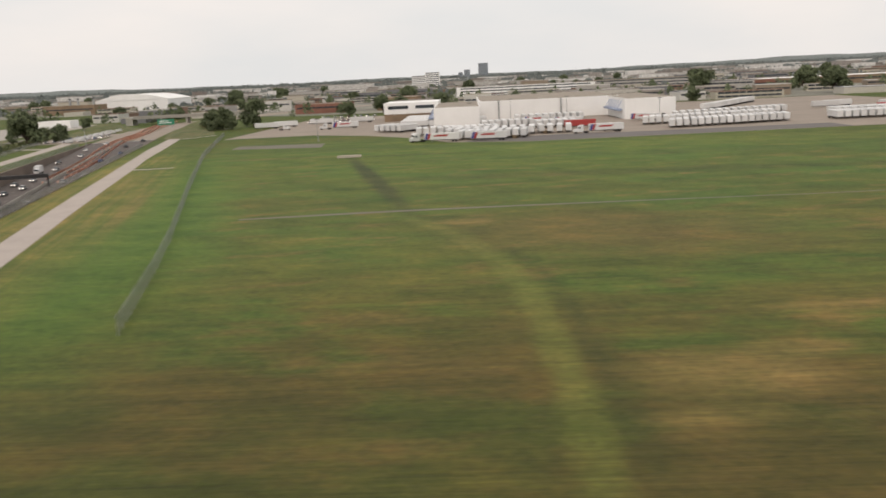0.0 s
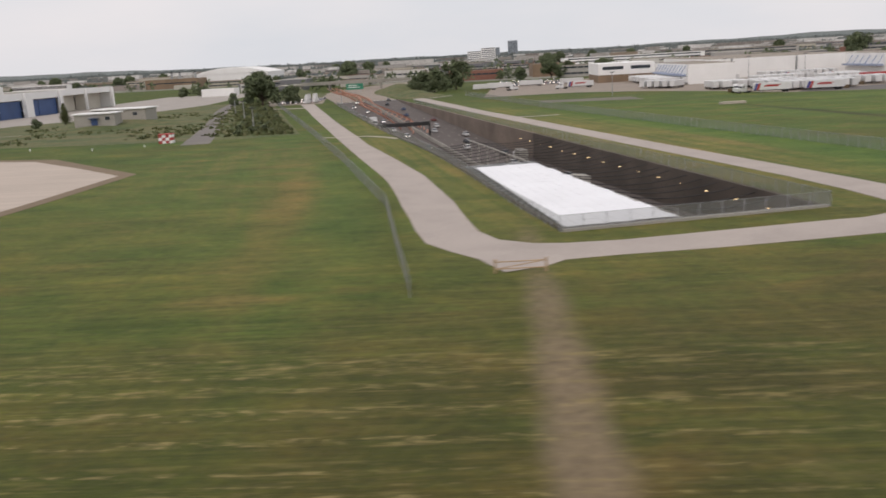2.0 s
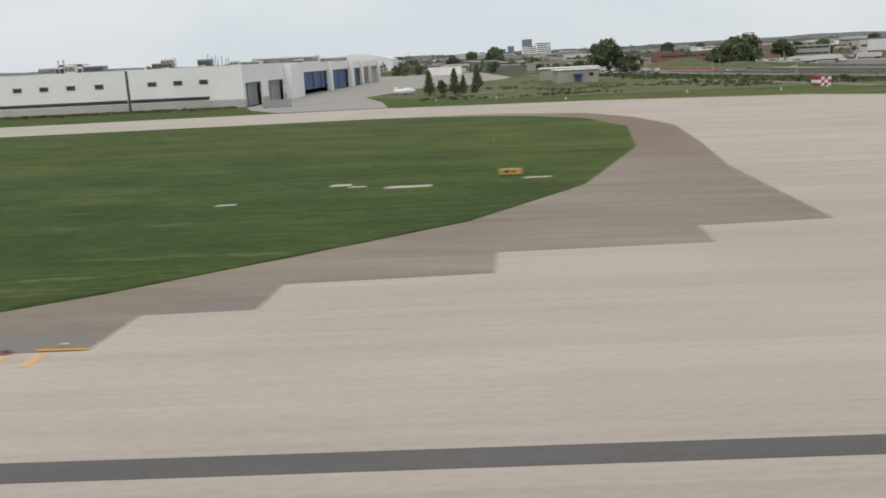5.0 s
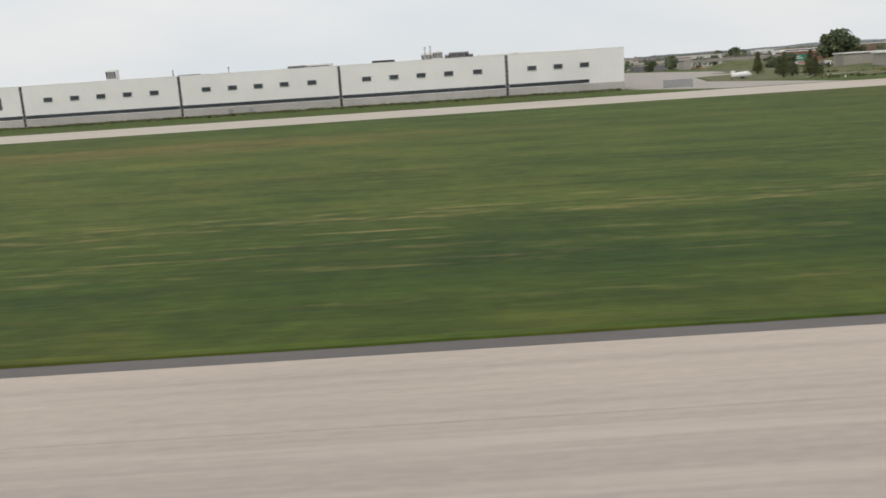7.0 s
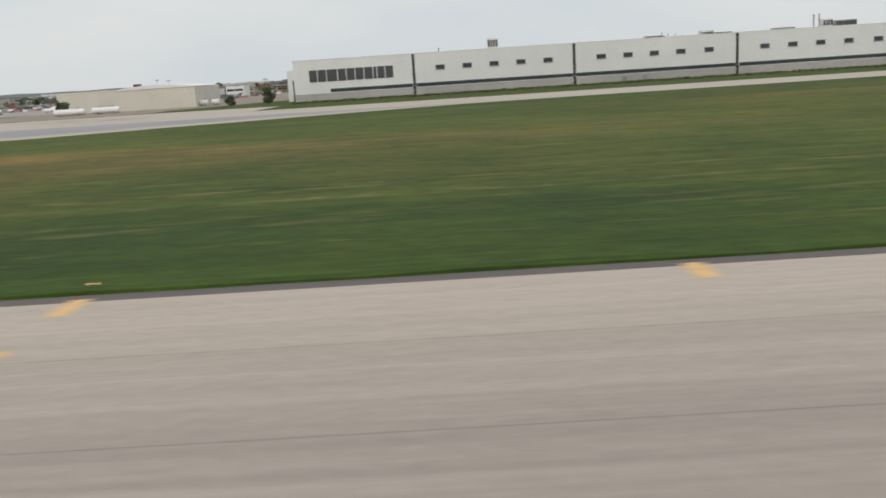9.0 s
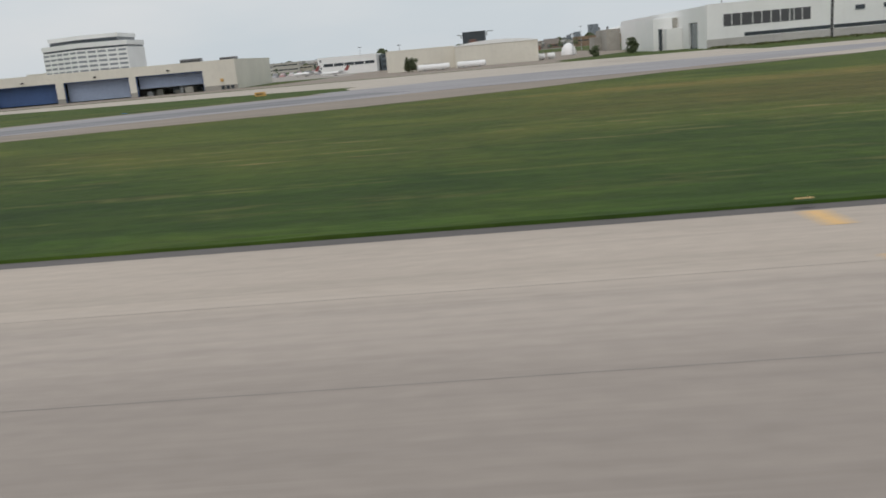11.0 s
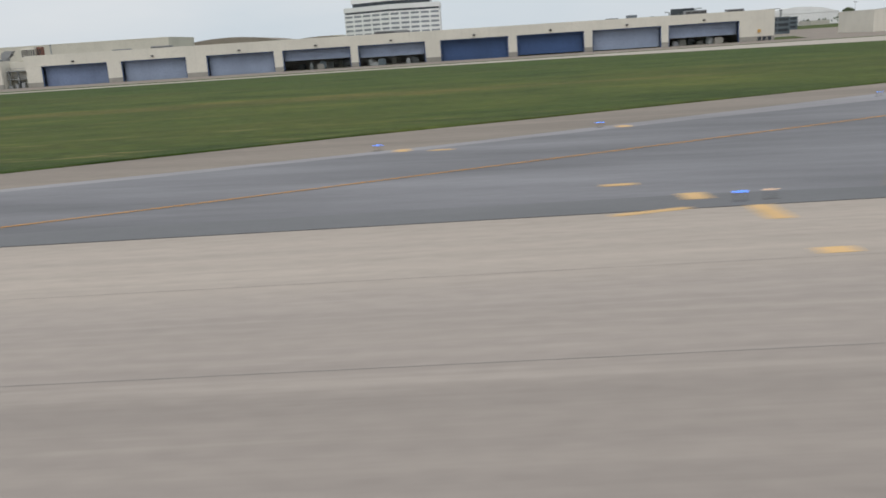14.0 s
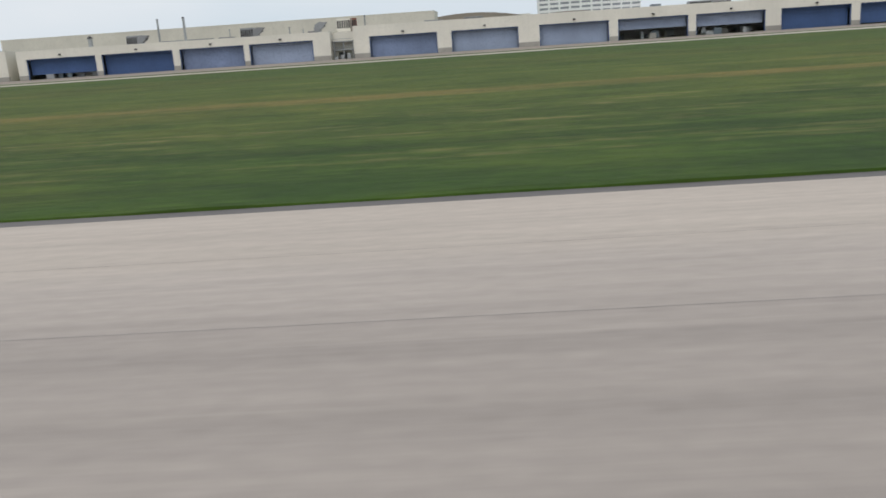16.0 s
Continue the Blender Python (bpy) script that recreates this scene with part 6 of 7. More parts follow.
for q in (-1, 1):
    part("wheel", tube(bmesh.new(), (1, q * 1.2 - 0.15, 0.4), (1, q * 1.2 + 0.15, 0.4), 0.4, 0.4, 10), TYRE, t_cov)
    part("leg", boxes((0.9, 1.1, q * 1.1 - 0.08, q * 1.1 + 0.08, 0.4, 1.2)), STEEL, t_cov)
part("tail_wheel", boxes((-3.3, -3.0, -0.1, 0.1, 0, 1.2)), TYRE, t_cov)
for x, y in ((392, 262), (430, 268), (455, 258), (372, 286), (352, 292), (470, 262)):
    t_mk = thing("marker_post", "small white marker post in the grass", "marker", (x, y, 0), group="marker posts")
    part("post", tube(bmesh.new(), (0, 0, 0), (0, 0, 0.8), 0.16, 0.12, 8), WHITE_PAINT, t_mk)
t_blast = thing("jet_fence", "grey louvred screen panel beside the factory", "screen", (297, 296, 0), 0)
part("panel", boxes((-5, 5, -0.2, 0.2, 0.2, 2.8), bevel=0.04), STEEL, t_blast)
part("leg", boxes((-4.6, -4.4, -0.2, 1.2, 0, 0.4), (4.4, 4.6, -0.2, 1.2, 0, 0.4)), DARK_STEEL, t_blast)

# ---- the parcel yard ----
slab("yard", [(578, 470), (628, 474), (662, 448), (690, 412), (706, 376), (742, 362), (1010, 372), (1010, 700), (590, 700)], 0.04, 0.3, WORN_ASPHALT, "worn grey asphalt yard full of trailers", "yard")
slab("wet_yard", [(712, 374), (742, 363), (880, 368), (880, 392), (800, 390), (760, 396), (720, 388)], 0.05, 0.05, ASPHALT, "dark wet asphalt at the yard edge", "yard")


def warehouse():
    t = thing("sorting_warehouse", "big white parcel warehouse with angular wings", "warehouse")
    part("main_wall", boxes((722.2, 812, 552, 690, -0.5, 12.2), bevel=0.06), WHITE_WALL, t)
    part("roof", boxes((723, 811, 553, 689, 12.2, 12.5)), ROOF_GRAVEL, t, "brown gravelled roof")
    part("wing_wall", boxes((695, 722, 498, 589.8, -0.5, 11.2), bevel=0.06), WHITE_WALL, t)
    part("wing_roof", boxes((695.6, 721.4, 498.6, 589.2, 11.2, 11.4)), ROOF_GRAVEL, t, "brown gravelled roof")
    part("wing_wall", boxes((805, 834, 492, 600, -0.5, 11.8), bevel=0.06), WHITE_WALL, t)
    part("wing_roof", boxes((805.6, 833.4, 492.6, 599, 11.8, 12.0)), ROOF_GRAVEL, t, "brown gravelled roof")
    part("office_wall", boxes((657, 695, 590, 640, 5.0, 12.6), bevel=0.05), WHITE_WALL, t)
    part("office_base", boxes((657.2, 694.8, 590.2, 639.8, -0.5, 5.0)), BROWN_BRICK, t, "brown brick ground floor")
    part("office_window", boxes((660, 674, 589.9, 590.1, 8.4, 10.6), (679, 692, 589.9, 590.1, 8.4, 10.6)), DARK_GLASS, t, "dark ribbon window")
    for x, y, n in ((694.8, 502, 10), (804.8, 500, 6)):
        bm = boxes((x - 3.2, x, y, y + 8 * n, 4.6, 5.6))
        for k in range(n):
            tube(bm, (x - 3.0, y + 8 * k + 1, 5.4), (x, y + 8 * k + 1, 10.4), 0.22, 0.22, 6)
        part("dock_canopy", bm, PALE_DOOR, t, "blue-grey steel dock canopy with struts")
    for x in (735, 775):
        part("buttress", boxes((x - 0.4, x + 0.4, 551, 552.1, -0.5, 12.2)), STEEL, t)
    part("service_door", boxes((826, 828, 491.8, 492.1, 0, 2.6)), DARK_STEEL, t)


warehouse()

TYRE_MESH = mesh_of("wheel", tube(bmesh.new(), (0, -0.3, 0.5), (0, 0.3, 0.5), 0.5, 0.5, 12), TYRE)


def trailer(stripe):
    t = thing("semi_trailer", "white box semi-trailer parked in the yard" if not stripe else "white box semi-trailer with red and blue corner stripes", "trailer", group="parked trailers")
    part("box_body", boxes((-8, 8, -1.3, 1.3, 1.15, 4.1), bevel=0.06), TRAILER, t)
    part("chassis", boxes((-7.6, 7.6, -0.55, 0.55, 0.85, 1.15)), DARK_STEEL, t)
    part("rear_door", boxes((8.0, 8.06, -1.2, 1.2, 1.25, 4.0)), TRAILER, t)
    for y in (-0.8, 0.8):
        part("landing_leg", boxes((-4.6, -4.4, y - 0.1, y + 0.1, 0, 1.0)), STEEL, t)
    for x in (4.9, 6.3):
        for y in (-0.95, 0.95):
            piece("wheel", TYRE_MESH, t, (x, y, 0))
    if stripe:
        for side in (-1.315, 1.315):
            y0, y1 = (side, side + 0.02) if side < 0 else (side - 0.02, side)
            for k, m, lab in ((0, BLUE_PAINT, "blue corner flash"), (1, RED, "red corner flash")):
                bm = bmesh.new()
                a = -7.9 + 1.15 * k
                f = bm.faces.new([bm.verts.new(p) for p in ((a, y0, 1.25), (a + 1.1, y0, 1.25), (a + 2.0, y0, 4.0), (a + 0.9, y0, 4.0))])
                r = bmesh.ops.extrude_face_region(bm, geom=[f])
                bmesh.ops.translate(bm, verts=[q for q in r["geom"] if isinstance(q, bmesh.types.BMVert)], vec=(0, y1 - y0, 0))
                part("flash", bm, m, t, lab)
            part("logo_bar", boxes((-3.5, 2.5, y0, y1, 2.5, 3.1), (-2.5, 3.3, y0, y1, 3.1, 3.35)), RED, t, "red logo bar")
    return t


def tractor():
    t = thing("truck_tractor", "white road tractor unit with tall sleeper cab", "truck", group="road tractors")
    bm = bmesh.new()
    prof = [(-3.4, 0.7), (-3.4, 1.9), (-1.7, 2.1), (-1.3, 3.1), (-0.6, 3.9), (1.2, 3.9), (1.2, 0.7)]
    f = bm.faces.new([bm.verts.new((a, -1.15, b)) for a, b in prof])
    r = bmesh.ops.extrude_face_region(bm, geom=[f])
    bmesh.ops.translate(bm, verts=[q for q in r["geom"] if isinstance(q, bmesh.types.BMVert)], vec=(0, 2.3, 0))
    bmesh.ops.recalc_face_normals(bm, faces=bm.faces)
    part("cab", bm, TRAILER, t)
    part("windscreen", boxes((-1.62, -1.45, -1.0, 1.0, 2.2, 3.0)), DARK_GLASS, t)
    part("side_window", boxes((-1.0, -0.1, -1.17, 1.17, 2.2, 3.0)), DARK_GLASS, t)
    part("frame", boxes((-3.3, 3.6, -0.5, 0.5, 0.55, 0.9)), DARK_STEEL, t)
    for x in (-2.4, 1.9, 3.1):
        for y in (-0.95, 0.95):
            piece("wheel", TYRE_MESH, t, (x, y, 0))
    return t


plain, striped, puller = trailer(False), trailer(True), tractor()
plain.matrix_world = pose(640, 600, 0.05, 0, 0, 0)
striped.matrix_world = pose(703, 381, 0.05, 0, 0, -6)
puller.matrix_world = pose(691.5, 384, 0.05, 0, 0, 20)


def park(kind, x, y, turn):
    return copy_thing(kind, pose(x, y, 0.05, 0, 0, turn))


rnd = random.Random(7)
for x, y, a in ((724, 377, -4), (779, 397, 2), (755, 492, -30), (638, 532, 10), (770, 470, -12), (812, 470, -35)):
    park(striped, x, y, a)
park(puller, 767, 395, 2), park(puller, 766, 477, -12), park(puller, 626, 528, 10), park(puller, 597, 545, 200)
for k in range(9):
    park(plain, 712 + 3.6 * k, 392 + rnd.uniform(-0.6, 0.6), 82)
for k in range(12):
    park(plain, 690 + 3.5 * k, 430 + rnd.uniform(-3, 3), 95 + rnd.uniform(-4, 4))
for k in range(8):
    park(plain, 724 + 3.6 * k, 470 + rnd.uniform(-2, 2), 92)
for k in range(6):
    park(plain, 752 + 3.6 * k, 452 + rnd.uniform(-2, 2), 90)
for k in range(19):
    park(plain, 683 + rnd.uniform(-0.6, 0.6), 503 + 4.1 * k, rnd.uniform(-3, 3))
for k in range(5):
    park(plain, 668 + 3.4 * k, 478 - 3.0 * k, 58)
for k in range(17):
    park(plain, 812 + 3.65 * k, 408 + 0.9 * k + rnd.uniform(-0.4, 0.4), 78)
for k in range(20):
    park(plain, 806 + 3.65 * k, 440 + 0.9 * k + rnd.uniform(-1, 1), 78)
for k in range(16):
    park(plain, 830 + 4.4 * k, 476 + 1.4 * k, 80)
for k in range(13):
    park(plain, 893 + 3.8 * k, 418 + 0.2 * k, 84)
for k in range(9):
    park(plain, 905 + 4.0 * k, 448 + 0.2 * k, 84)
for k in range(14):
    park(plain, 872 + 3.8 * k, 560 + 6 * k, 40)
for x, y, a in ((580, 568, 6), (590, 582, 8), (612, 598, 4), (930, 520, 0), (940, 526, 2), (960, 500, 10)):
    park(plain, x, y, a)
for k in range(14):
    park(plain, 706 + 4.4 * k, 411 + rnd.uniform(-2, 2), 86 + rnd.uniform(-3, 3))
for k in range(9):
    park(plain, 700 + 9 * (k % 3), 500 + 3.4 * k, rnd.uniform(-8, 8))
for k in range(10):
    park(plain, 745 + 4.2 * k, 520 + rnd.uniform(-2, 2), 90)
t_red = copy_thing(plain, pose(772, 436, 0.05, 0, 0, 5))
t_red["label"] = "red shipping box trailer between white ones"
for o in t_red.children:
    if o.name.startswith("box_body"):
        o.data = o.data.copy()
        o.data.materials[0] = RED
for x, y in ((945, 470), (957, 474)):
    q = copy_thing(t_red, pose(x, y, 0.05, 0, 0, 8))
for x, y in ((690, 390), (700, 446), (782, 404), (676, 470)):
    park(puller, x, y, rnd.uniform(0, 360))
for x, y in ((690, 398), (736, 384), (752, 405)):
    t_p = thing("pallet_stack", "stack of brown wooden pallets in the yard", "pallets", (x, y, 0.04), rnd.uniform(0, 90), group="pallet stacks")
    for k in range(6):
        part("pallet", boxes((-2, 2, -1, 1, 0.25 * k, 0.25 * k + 0.18)), SOIL, t_p)


def car():
    t = thing("car", "small passenger car with dark windows", "car", group="cars")
    bm = bmesh.new()
    prof = [(-2.2, 0.3), (-2.25, 0.75), (-1.3, 0.95), (1.5, 0.98), (2.2, 0.85), (2.25, 0.3)]
    f = bm.faces.new([bm.verts.new((a, -0.88, b)) for a, b in prof])
    r = bmesh.ops.extrude_face_region(bm, geom=[f])
    bmesh.ops.translate(bm, verts=[q for q in r["geom"] if isinstance(q, bmesh.types.BMVert)], vec=(0, 1.76, 0))
    roof = [bm.verts.new(p) for p in ((-0.35, -0.65, 1.48), (0.95, -0.65, 1.48), (0.95, 0.65, 1.48), (-0.35, 0.65, 1.48))]
    low = [bm.verts.new(p) for p in ((-0.55, -0.7, 1.4), (1.2, -0.7, 1.4), (1.2, 0.7, 1.4), (-0.55, 0.7, 1.4))]
    bm.faces.new(roof)
    for k in range(4):
        bm.faces.new((low[k], low[(k + 1) % 4], roof[(k + 1) % 4], roof[k]))
    bmesh.ops.recalc_face_normals(bm, faces=bm.faces)
    part("body", bm, CAR_PAINT, t)
    bm = bmesh.new()
    lo = [bm.verts.new(p) for p in ((-1.2, -0.8, 0.95), (1.7, -0.8, 0.97), (1.7, 0.8, 0.97), (-1.2, 0.8, 0.95))]
    hi = [bm.verts.new(p) for p in ((-0.5, -0.68, 1.41), (1.15, -0.68, 1.41), (1.15, 0.68, 1.41), (-0.5, 0.68, 1.41))]
    for k in range(4):
        bm.faces.new((lo[k], lo[(k + 1) % 4], hi[(k + 1) % 4], hi[k]))
    part("window_band", bm, DARK_GLASS, t)
    for x in (-1.4, 1.4):
        for y in (-0.8, 0.8):
            piece("wheel", TYRE_MESH, t, (x, y, 0), 0, (0.64, 0.4, 0.64))
    for y in (-0.62, 0.62):
        part("headlight", boxes((-2.3, -2.2, y - 0.16, y + 0.16, 0.6, 0.78)), HEADLIGHT, t, "lit headlight")
    return t


HEADLIGHT = glowing("headlight_glass", (1.0, 0.95, 0.85), 3.0)
one_car = car()
one_car.matrix_world = pose(*cut(96, 9), -7.0, 0, 0, 90 + CUT_TURN)
# oncoming traffic drives towards the tunnel in the left bay, away in the right one
for s, w in ((112, 4), (138, 10.5), (150, 6.8), (166, 12), (176, 4.6), (189, 8.2), (203, 11), (214, 5.4), (226, 9.2), (240, 6), (262, 10), (290, 5), (318, 9.6), (350, 6), (384, 11), (82, 14)):
    copy_thing(one_car, pose(*cut(s, w), cut_floor(s) + 0.12, 0, 0, 90 + CUT_TURN))
for s, w in ((26, 21), (34, 27), (58, 23), (88, 31), (104, 22), (120, 27), (142, 30.5), (160, 23.4), (176, 27), (196, 31), (214, 23), (232, 27.4), (258, 31), (288, 24), (322, 28), (360, 25), (392, 30)):
    copy_thing(one_car, pose(*cut(s, w), cut_floor(s) + 0.12, 0, 0, 270 + CUT_TURN))
for s, w, a in ((70, 27, 270), (126, 30.5, 270), (252, 5, 90)):
    t_v = thing("box_truck", "small grey box truck on the highway", "truck", (*cut(s, w), cut_floor(s) + 0.05), a + CUT_TURN, group="highway trucks")
    part("box_body", boxes((-1.2, 4.5, -1.2, 1.2, 0.8, 3.6), bevel=0.06), GREY_CONCRETE if w > 20 else TRAILER, t_v)
    part("cab", boxes((-3.2, -1.3, -1.1, 1.1, 0.6, 2.6), bevel=0.25), TRAILER, t_v)
    part("windscreen", boxes((-3.26, -3.15, -0.9, 0.9, 1.6, 2.3)), DARK_GLASS, t_v)
    for x in (-2.4, 3.0):
        for y in (-0.95, 0.95):
            piece("wheel", TYRE_MESH, t_v, (x, y, 0))
# parked cars in the yard and on the lot by the trees
for k in range(30):
    copy_thing(one_car, pose(600 + 3.2 * (k % 15), 618 + 16 * (k // 15) + rnd.uniform(-1, 1), 0.05, 0, 0, 88))
for k in range(18):
    copy_thing(one_car, pose(594 + 5.4 * (k % 9) + rnd.uniform(-0.9, 0.9), 668 + 40 * (k // 9) + rnd.uniform(-2, 2), 0.05, 0, 0, 88 + rnd.uniform(-4, 4)))
for k in range(14):
    copy_thing(one_car, pose(672 + 3.0 * k, 700 + rnd.uniform(-1, 1), 0.05, 0, 0, 88))
for k in range(26):
    copy_thing(one_car, pose(455 + 5.2 * (k % 5) + rnd.uniform(-0.6, 0.6), 514 + 11 * (k // 5), 0.08, 0, 0, 100 + rnd.uniform(-6, 6)))
for k in range(15):
    van = park(plain, 474 - 1.7 * k + 5 * (k % 2), 505 + 9 * k, 70 + 9 * (k % 4))
    van.scale = (0.34, 0.62, 0.55)
slab("car_lot", [(448, 500), (484, 500), (470, 600), (430, 600)], 0.04, 0.1, WORN_ASPHALT, "small asphalt lot with parked cars", "yard")

# the highway beyond the cutting, works fence, gantry, overpass and mounds
far_line = [tuple(cut(CUT_L - 2, 17.8)), tuple(cut(470, 18)), tuple(cut(560, 20)), (478, 760), (520, 900), (640, 1100), (900, 1500), (1000, 1800)]
ribbon("far_highway", far_line, [35, 36, 38, 40, 38, 36, 36, 36], 0.05, WORN_ASPHALT, "grey asphalt highway leading to the town", "road")
for k in range(44):
    s = 215 + 10.5 * k
    for w in (15.2 + 3.0 * math.sin(k * 0.35), 19.6 + 2.0 * math.sin(k * 0.35 + 0.6)):
        p = cut(s, w)
        z = cut_floor(s) if s < CUT_L else 0.05
        if k == 0 and w < 17.5:
            barrel = thing("traffic_barrel", "orange plastic roadworks barrel on the highway", "traffic barrel", (p.x, p.y, z), group="roadworks barrels")
            part("body", tube(tube(bmesh.new(), (0, 0, 0.08), (0, 0, 1.15), 0.36, 0.28, 10), (0, 0, 1.15), (0, 0, 1.25), 0.28, 0.12, 10), ORANGE, barrel)
            part("foot", tube(bmesh.new(), (0, 0, 0), (0, 0, 0.1), 0.5, 0.45, 10), TYRE, barrel)
        else:
            copy_thing(barrel, pose(p.x, p.y, z))
works = thing("works_fence", "orange plastic mesh fence along the roadworks", "fence", group="roadworks fences")
for w0, amp in ((16.4, 2.0), (20.6, 1.6), (13.0, 1.2)):
    bm = bmesh.new()
    line = [(cut(230 + 16 * k, w0 + amp * math.sin(k * 0.5)), cut_floor(230 + 16 * k) if 230 + 16 * k < CUT_L else 0.05) for k in range(30)]
    for (a, za), (b, zb) in zip(line, line[1:]):
        box_h = 0.95
        sheet(bm, (a.x, a.y, za), (b.x, b.y, zb), (b.x, b.y, zb + box_h), (a.x, a.y, za + box_h))
    r = bmesh.ops.solidify(bm, geom=bm.faces[:], thickness=0.06)
    part("mesh_panel", bm, ORANGE, works)
slab("works_lane", [tuple(cut(CUT_L + 5, 13)), tuple(cut(CUT_L + 5, 22)), tuple(cut(640, 24)), tuple(cut(640, 14))], 0.09, 0.05, SOIL, "stripped reddish lane in the roadworks", "road")


def gantry(s, z, label, w0=0.0, w1=20.0):
    t = thing("gantry", label, "gantry", (*cut(s, 0), 0), CUT_TURN)
    part("beam", boxes((w0, w1, -0.5, 0.5, z, z + 1.4), bevel=0.05), DARK_STEEL, t)
    for w in (w0 + 0.3, w1 - 0.3):
        part("post", boxes((w - 0.3, w + 0.3, -0.3, 0.3, cut_floor(s), z)), DARK_STEEL, t)
    return t


gantry(205, -1.2, "dark steel gantry spanning the carriageway")
t_sign = thing("road_sign", "large green highway direction sign on posts", "road sign", (482, 652, 0), 8)
part("panel", boxes((-6.5, 6.5, -0.12, 0.12, 2.6, 7.0), bevel=0.05), GREEN_SIGN, t_sign)
part("text_bar", boxes((-5, 2, -0.16, -0.13, 5.4, 5.9), (-5, 4, -0.16, -0.13, 4.0, 4.5)), WHITE_PAINT, t_sign)
for x in (-4.5, 4.5):
    part("post", boxes((x - 0.2, x + 0.2, -0.1, 0.3, 0, 6.5)), STEEL, t_sign)
t_br = thing("overpass", "grey concrete road overpass across the highway", "bridge", (470, 742, 0), 4)
part("deck", boxes((-46, 46, -6, 6, 5.2, 6.6), bevel=0.08), GREY_CONCRETE, t_br)
for y in (-6, 6):
    part("parapet", boxes((-46, 46, y - 0.2, y + 0.2, 6.6, 7.7)), GREY_CONCRETE, t_br)
for x in (-22, 0, 22):
    part("pier", boxes((x - 0.8, x + 0.8, -5, 5, 0, 5.2), bevel=0.1), GREY_CONCRETE, t_br)
for x in (-49, 49):
    part("abutment", boxes((x - 3, x + 3, -7, 7, 0, 6.6)), GREY_CONCRETE, t_br)


def mound(x, y, rx, ry, h, turn, seed, label):
    bm = bmesh.new()
    n, rings = 36, 9
    r0 = random.Random(seed)
    ph = r0.uniform(0, 9)
    top = bm.verts.new((0, 0, h))
    prev = None
    for j in range(1, rings + 1):
        f = j / rings
        ring = []
        for k in range(n):
            a = 2 * math.pi * k / n
            wob = 1 + 0.12 * math.sin(3 * a + ph) + 0.07 * math.sin(7 * a + 2 * ph)
            ring.append(bm.verts.new((rx * f * wob * math.cos(a), ry * f * wob * math.sin(a), h * (math.cos(math.pi * f) + 1) / 2 - (0.3 if j == rings else 0))))
        for k in range(n):
            if prev is None:
                bm.faces.new((top, ring[k], ring[(k + 1) % n]))
            else:
                bm.faces.new((prev[k], ring[k], ring[(k + 1) % n], prev[(k + 1) % n]))
        prev = ring
    for f in bm.faces:
        f.smooth = True
    ob = tagged(new("mound", mesh_of("mound", bm, SCRUB)), label, "embankment", kind="structure")
    ob.matrix_world = pose(x, y, 0, 0, 0, turn)


mound(437, 640, 24, 70, 6, 8, 1, "grassy embankment beside the highway")
mound(520, 620, 22, 80, 6, 10, 2, "grassy embankment beside the highway ramp")
mound(535, 545, 16, 50, 3.5, 12, 3, "scrubby bank along the highway")
mound(395, 470, 30, 40, 1.6, 20, 4, "low scrubby rise in the waste ground")
mound(410, 382, 38, 44, 2.6, 6, 6, "low scrubby rise under the block huts")

# ---- trees and bushes ----
def leaf_cloud(rg, blobs, n, size):
    """Leaf clusters scattered over several lobes: small bent quads, denser near each lobe's skin."""
    verts, faces = [], []
    for k in range(n):
        bx, by, bz, br = rg.choice(blobs)
        d = Vector((rg.gauss(0, 1), rg.gauss(0, 1), rg.gauss(0, 1))).normalized()
        p = Vector((bx, by, bz)) + d * br * rg.uniform(0.35, 1.12)
        a = Vector((rg.gauss(0, 1), rg.gauss(0, 1), rg.gauss(0, 0.6))).normalized() * size * rg.uniform(0.5, 1.3)
        b = a.cross(d + Vector((0.1, 0.2, 0.3)))
        b = b.normalized() * size * rg.uniform(0.4, 1.0) if b.length > 1e-5 else Vector((0, 0, size))
        i = len(verts)
        mid = d * size * 0.25
        verts += [p - a, p - b + mid, p + a, p + b + mid]
        faces.append((i, i + 1, i + 2, i + 3))
    return verts, faces


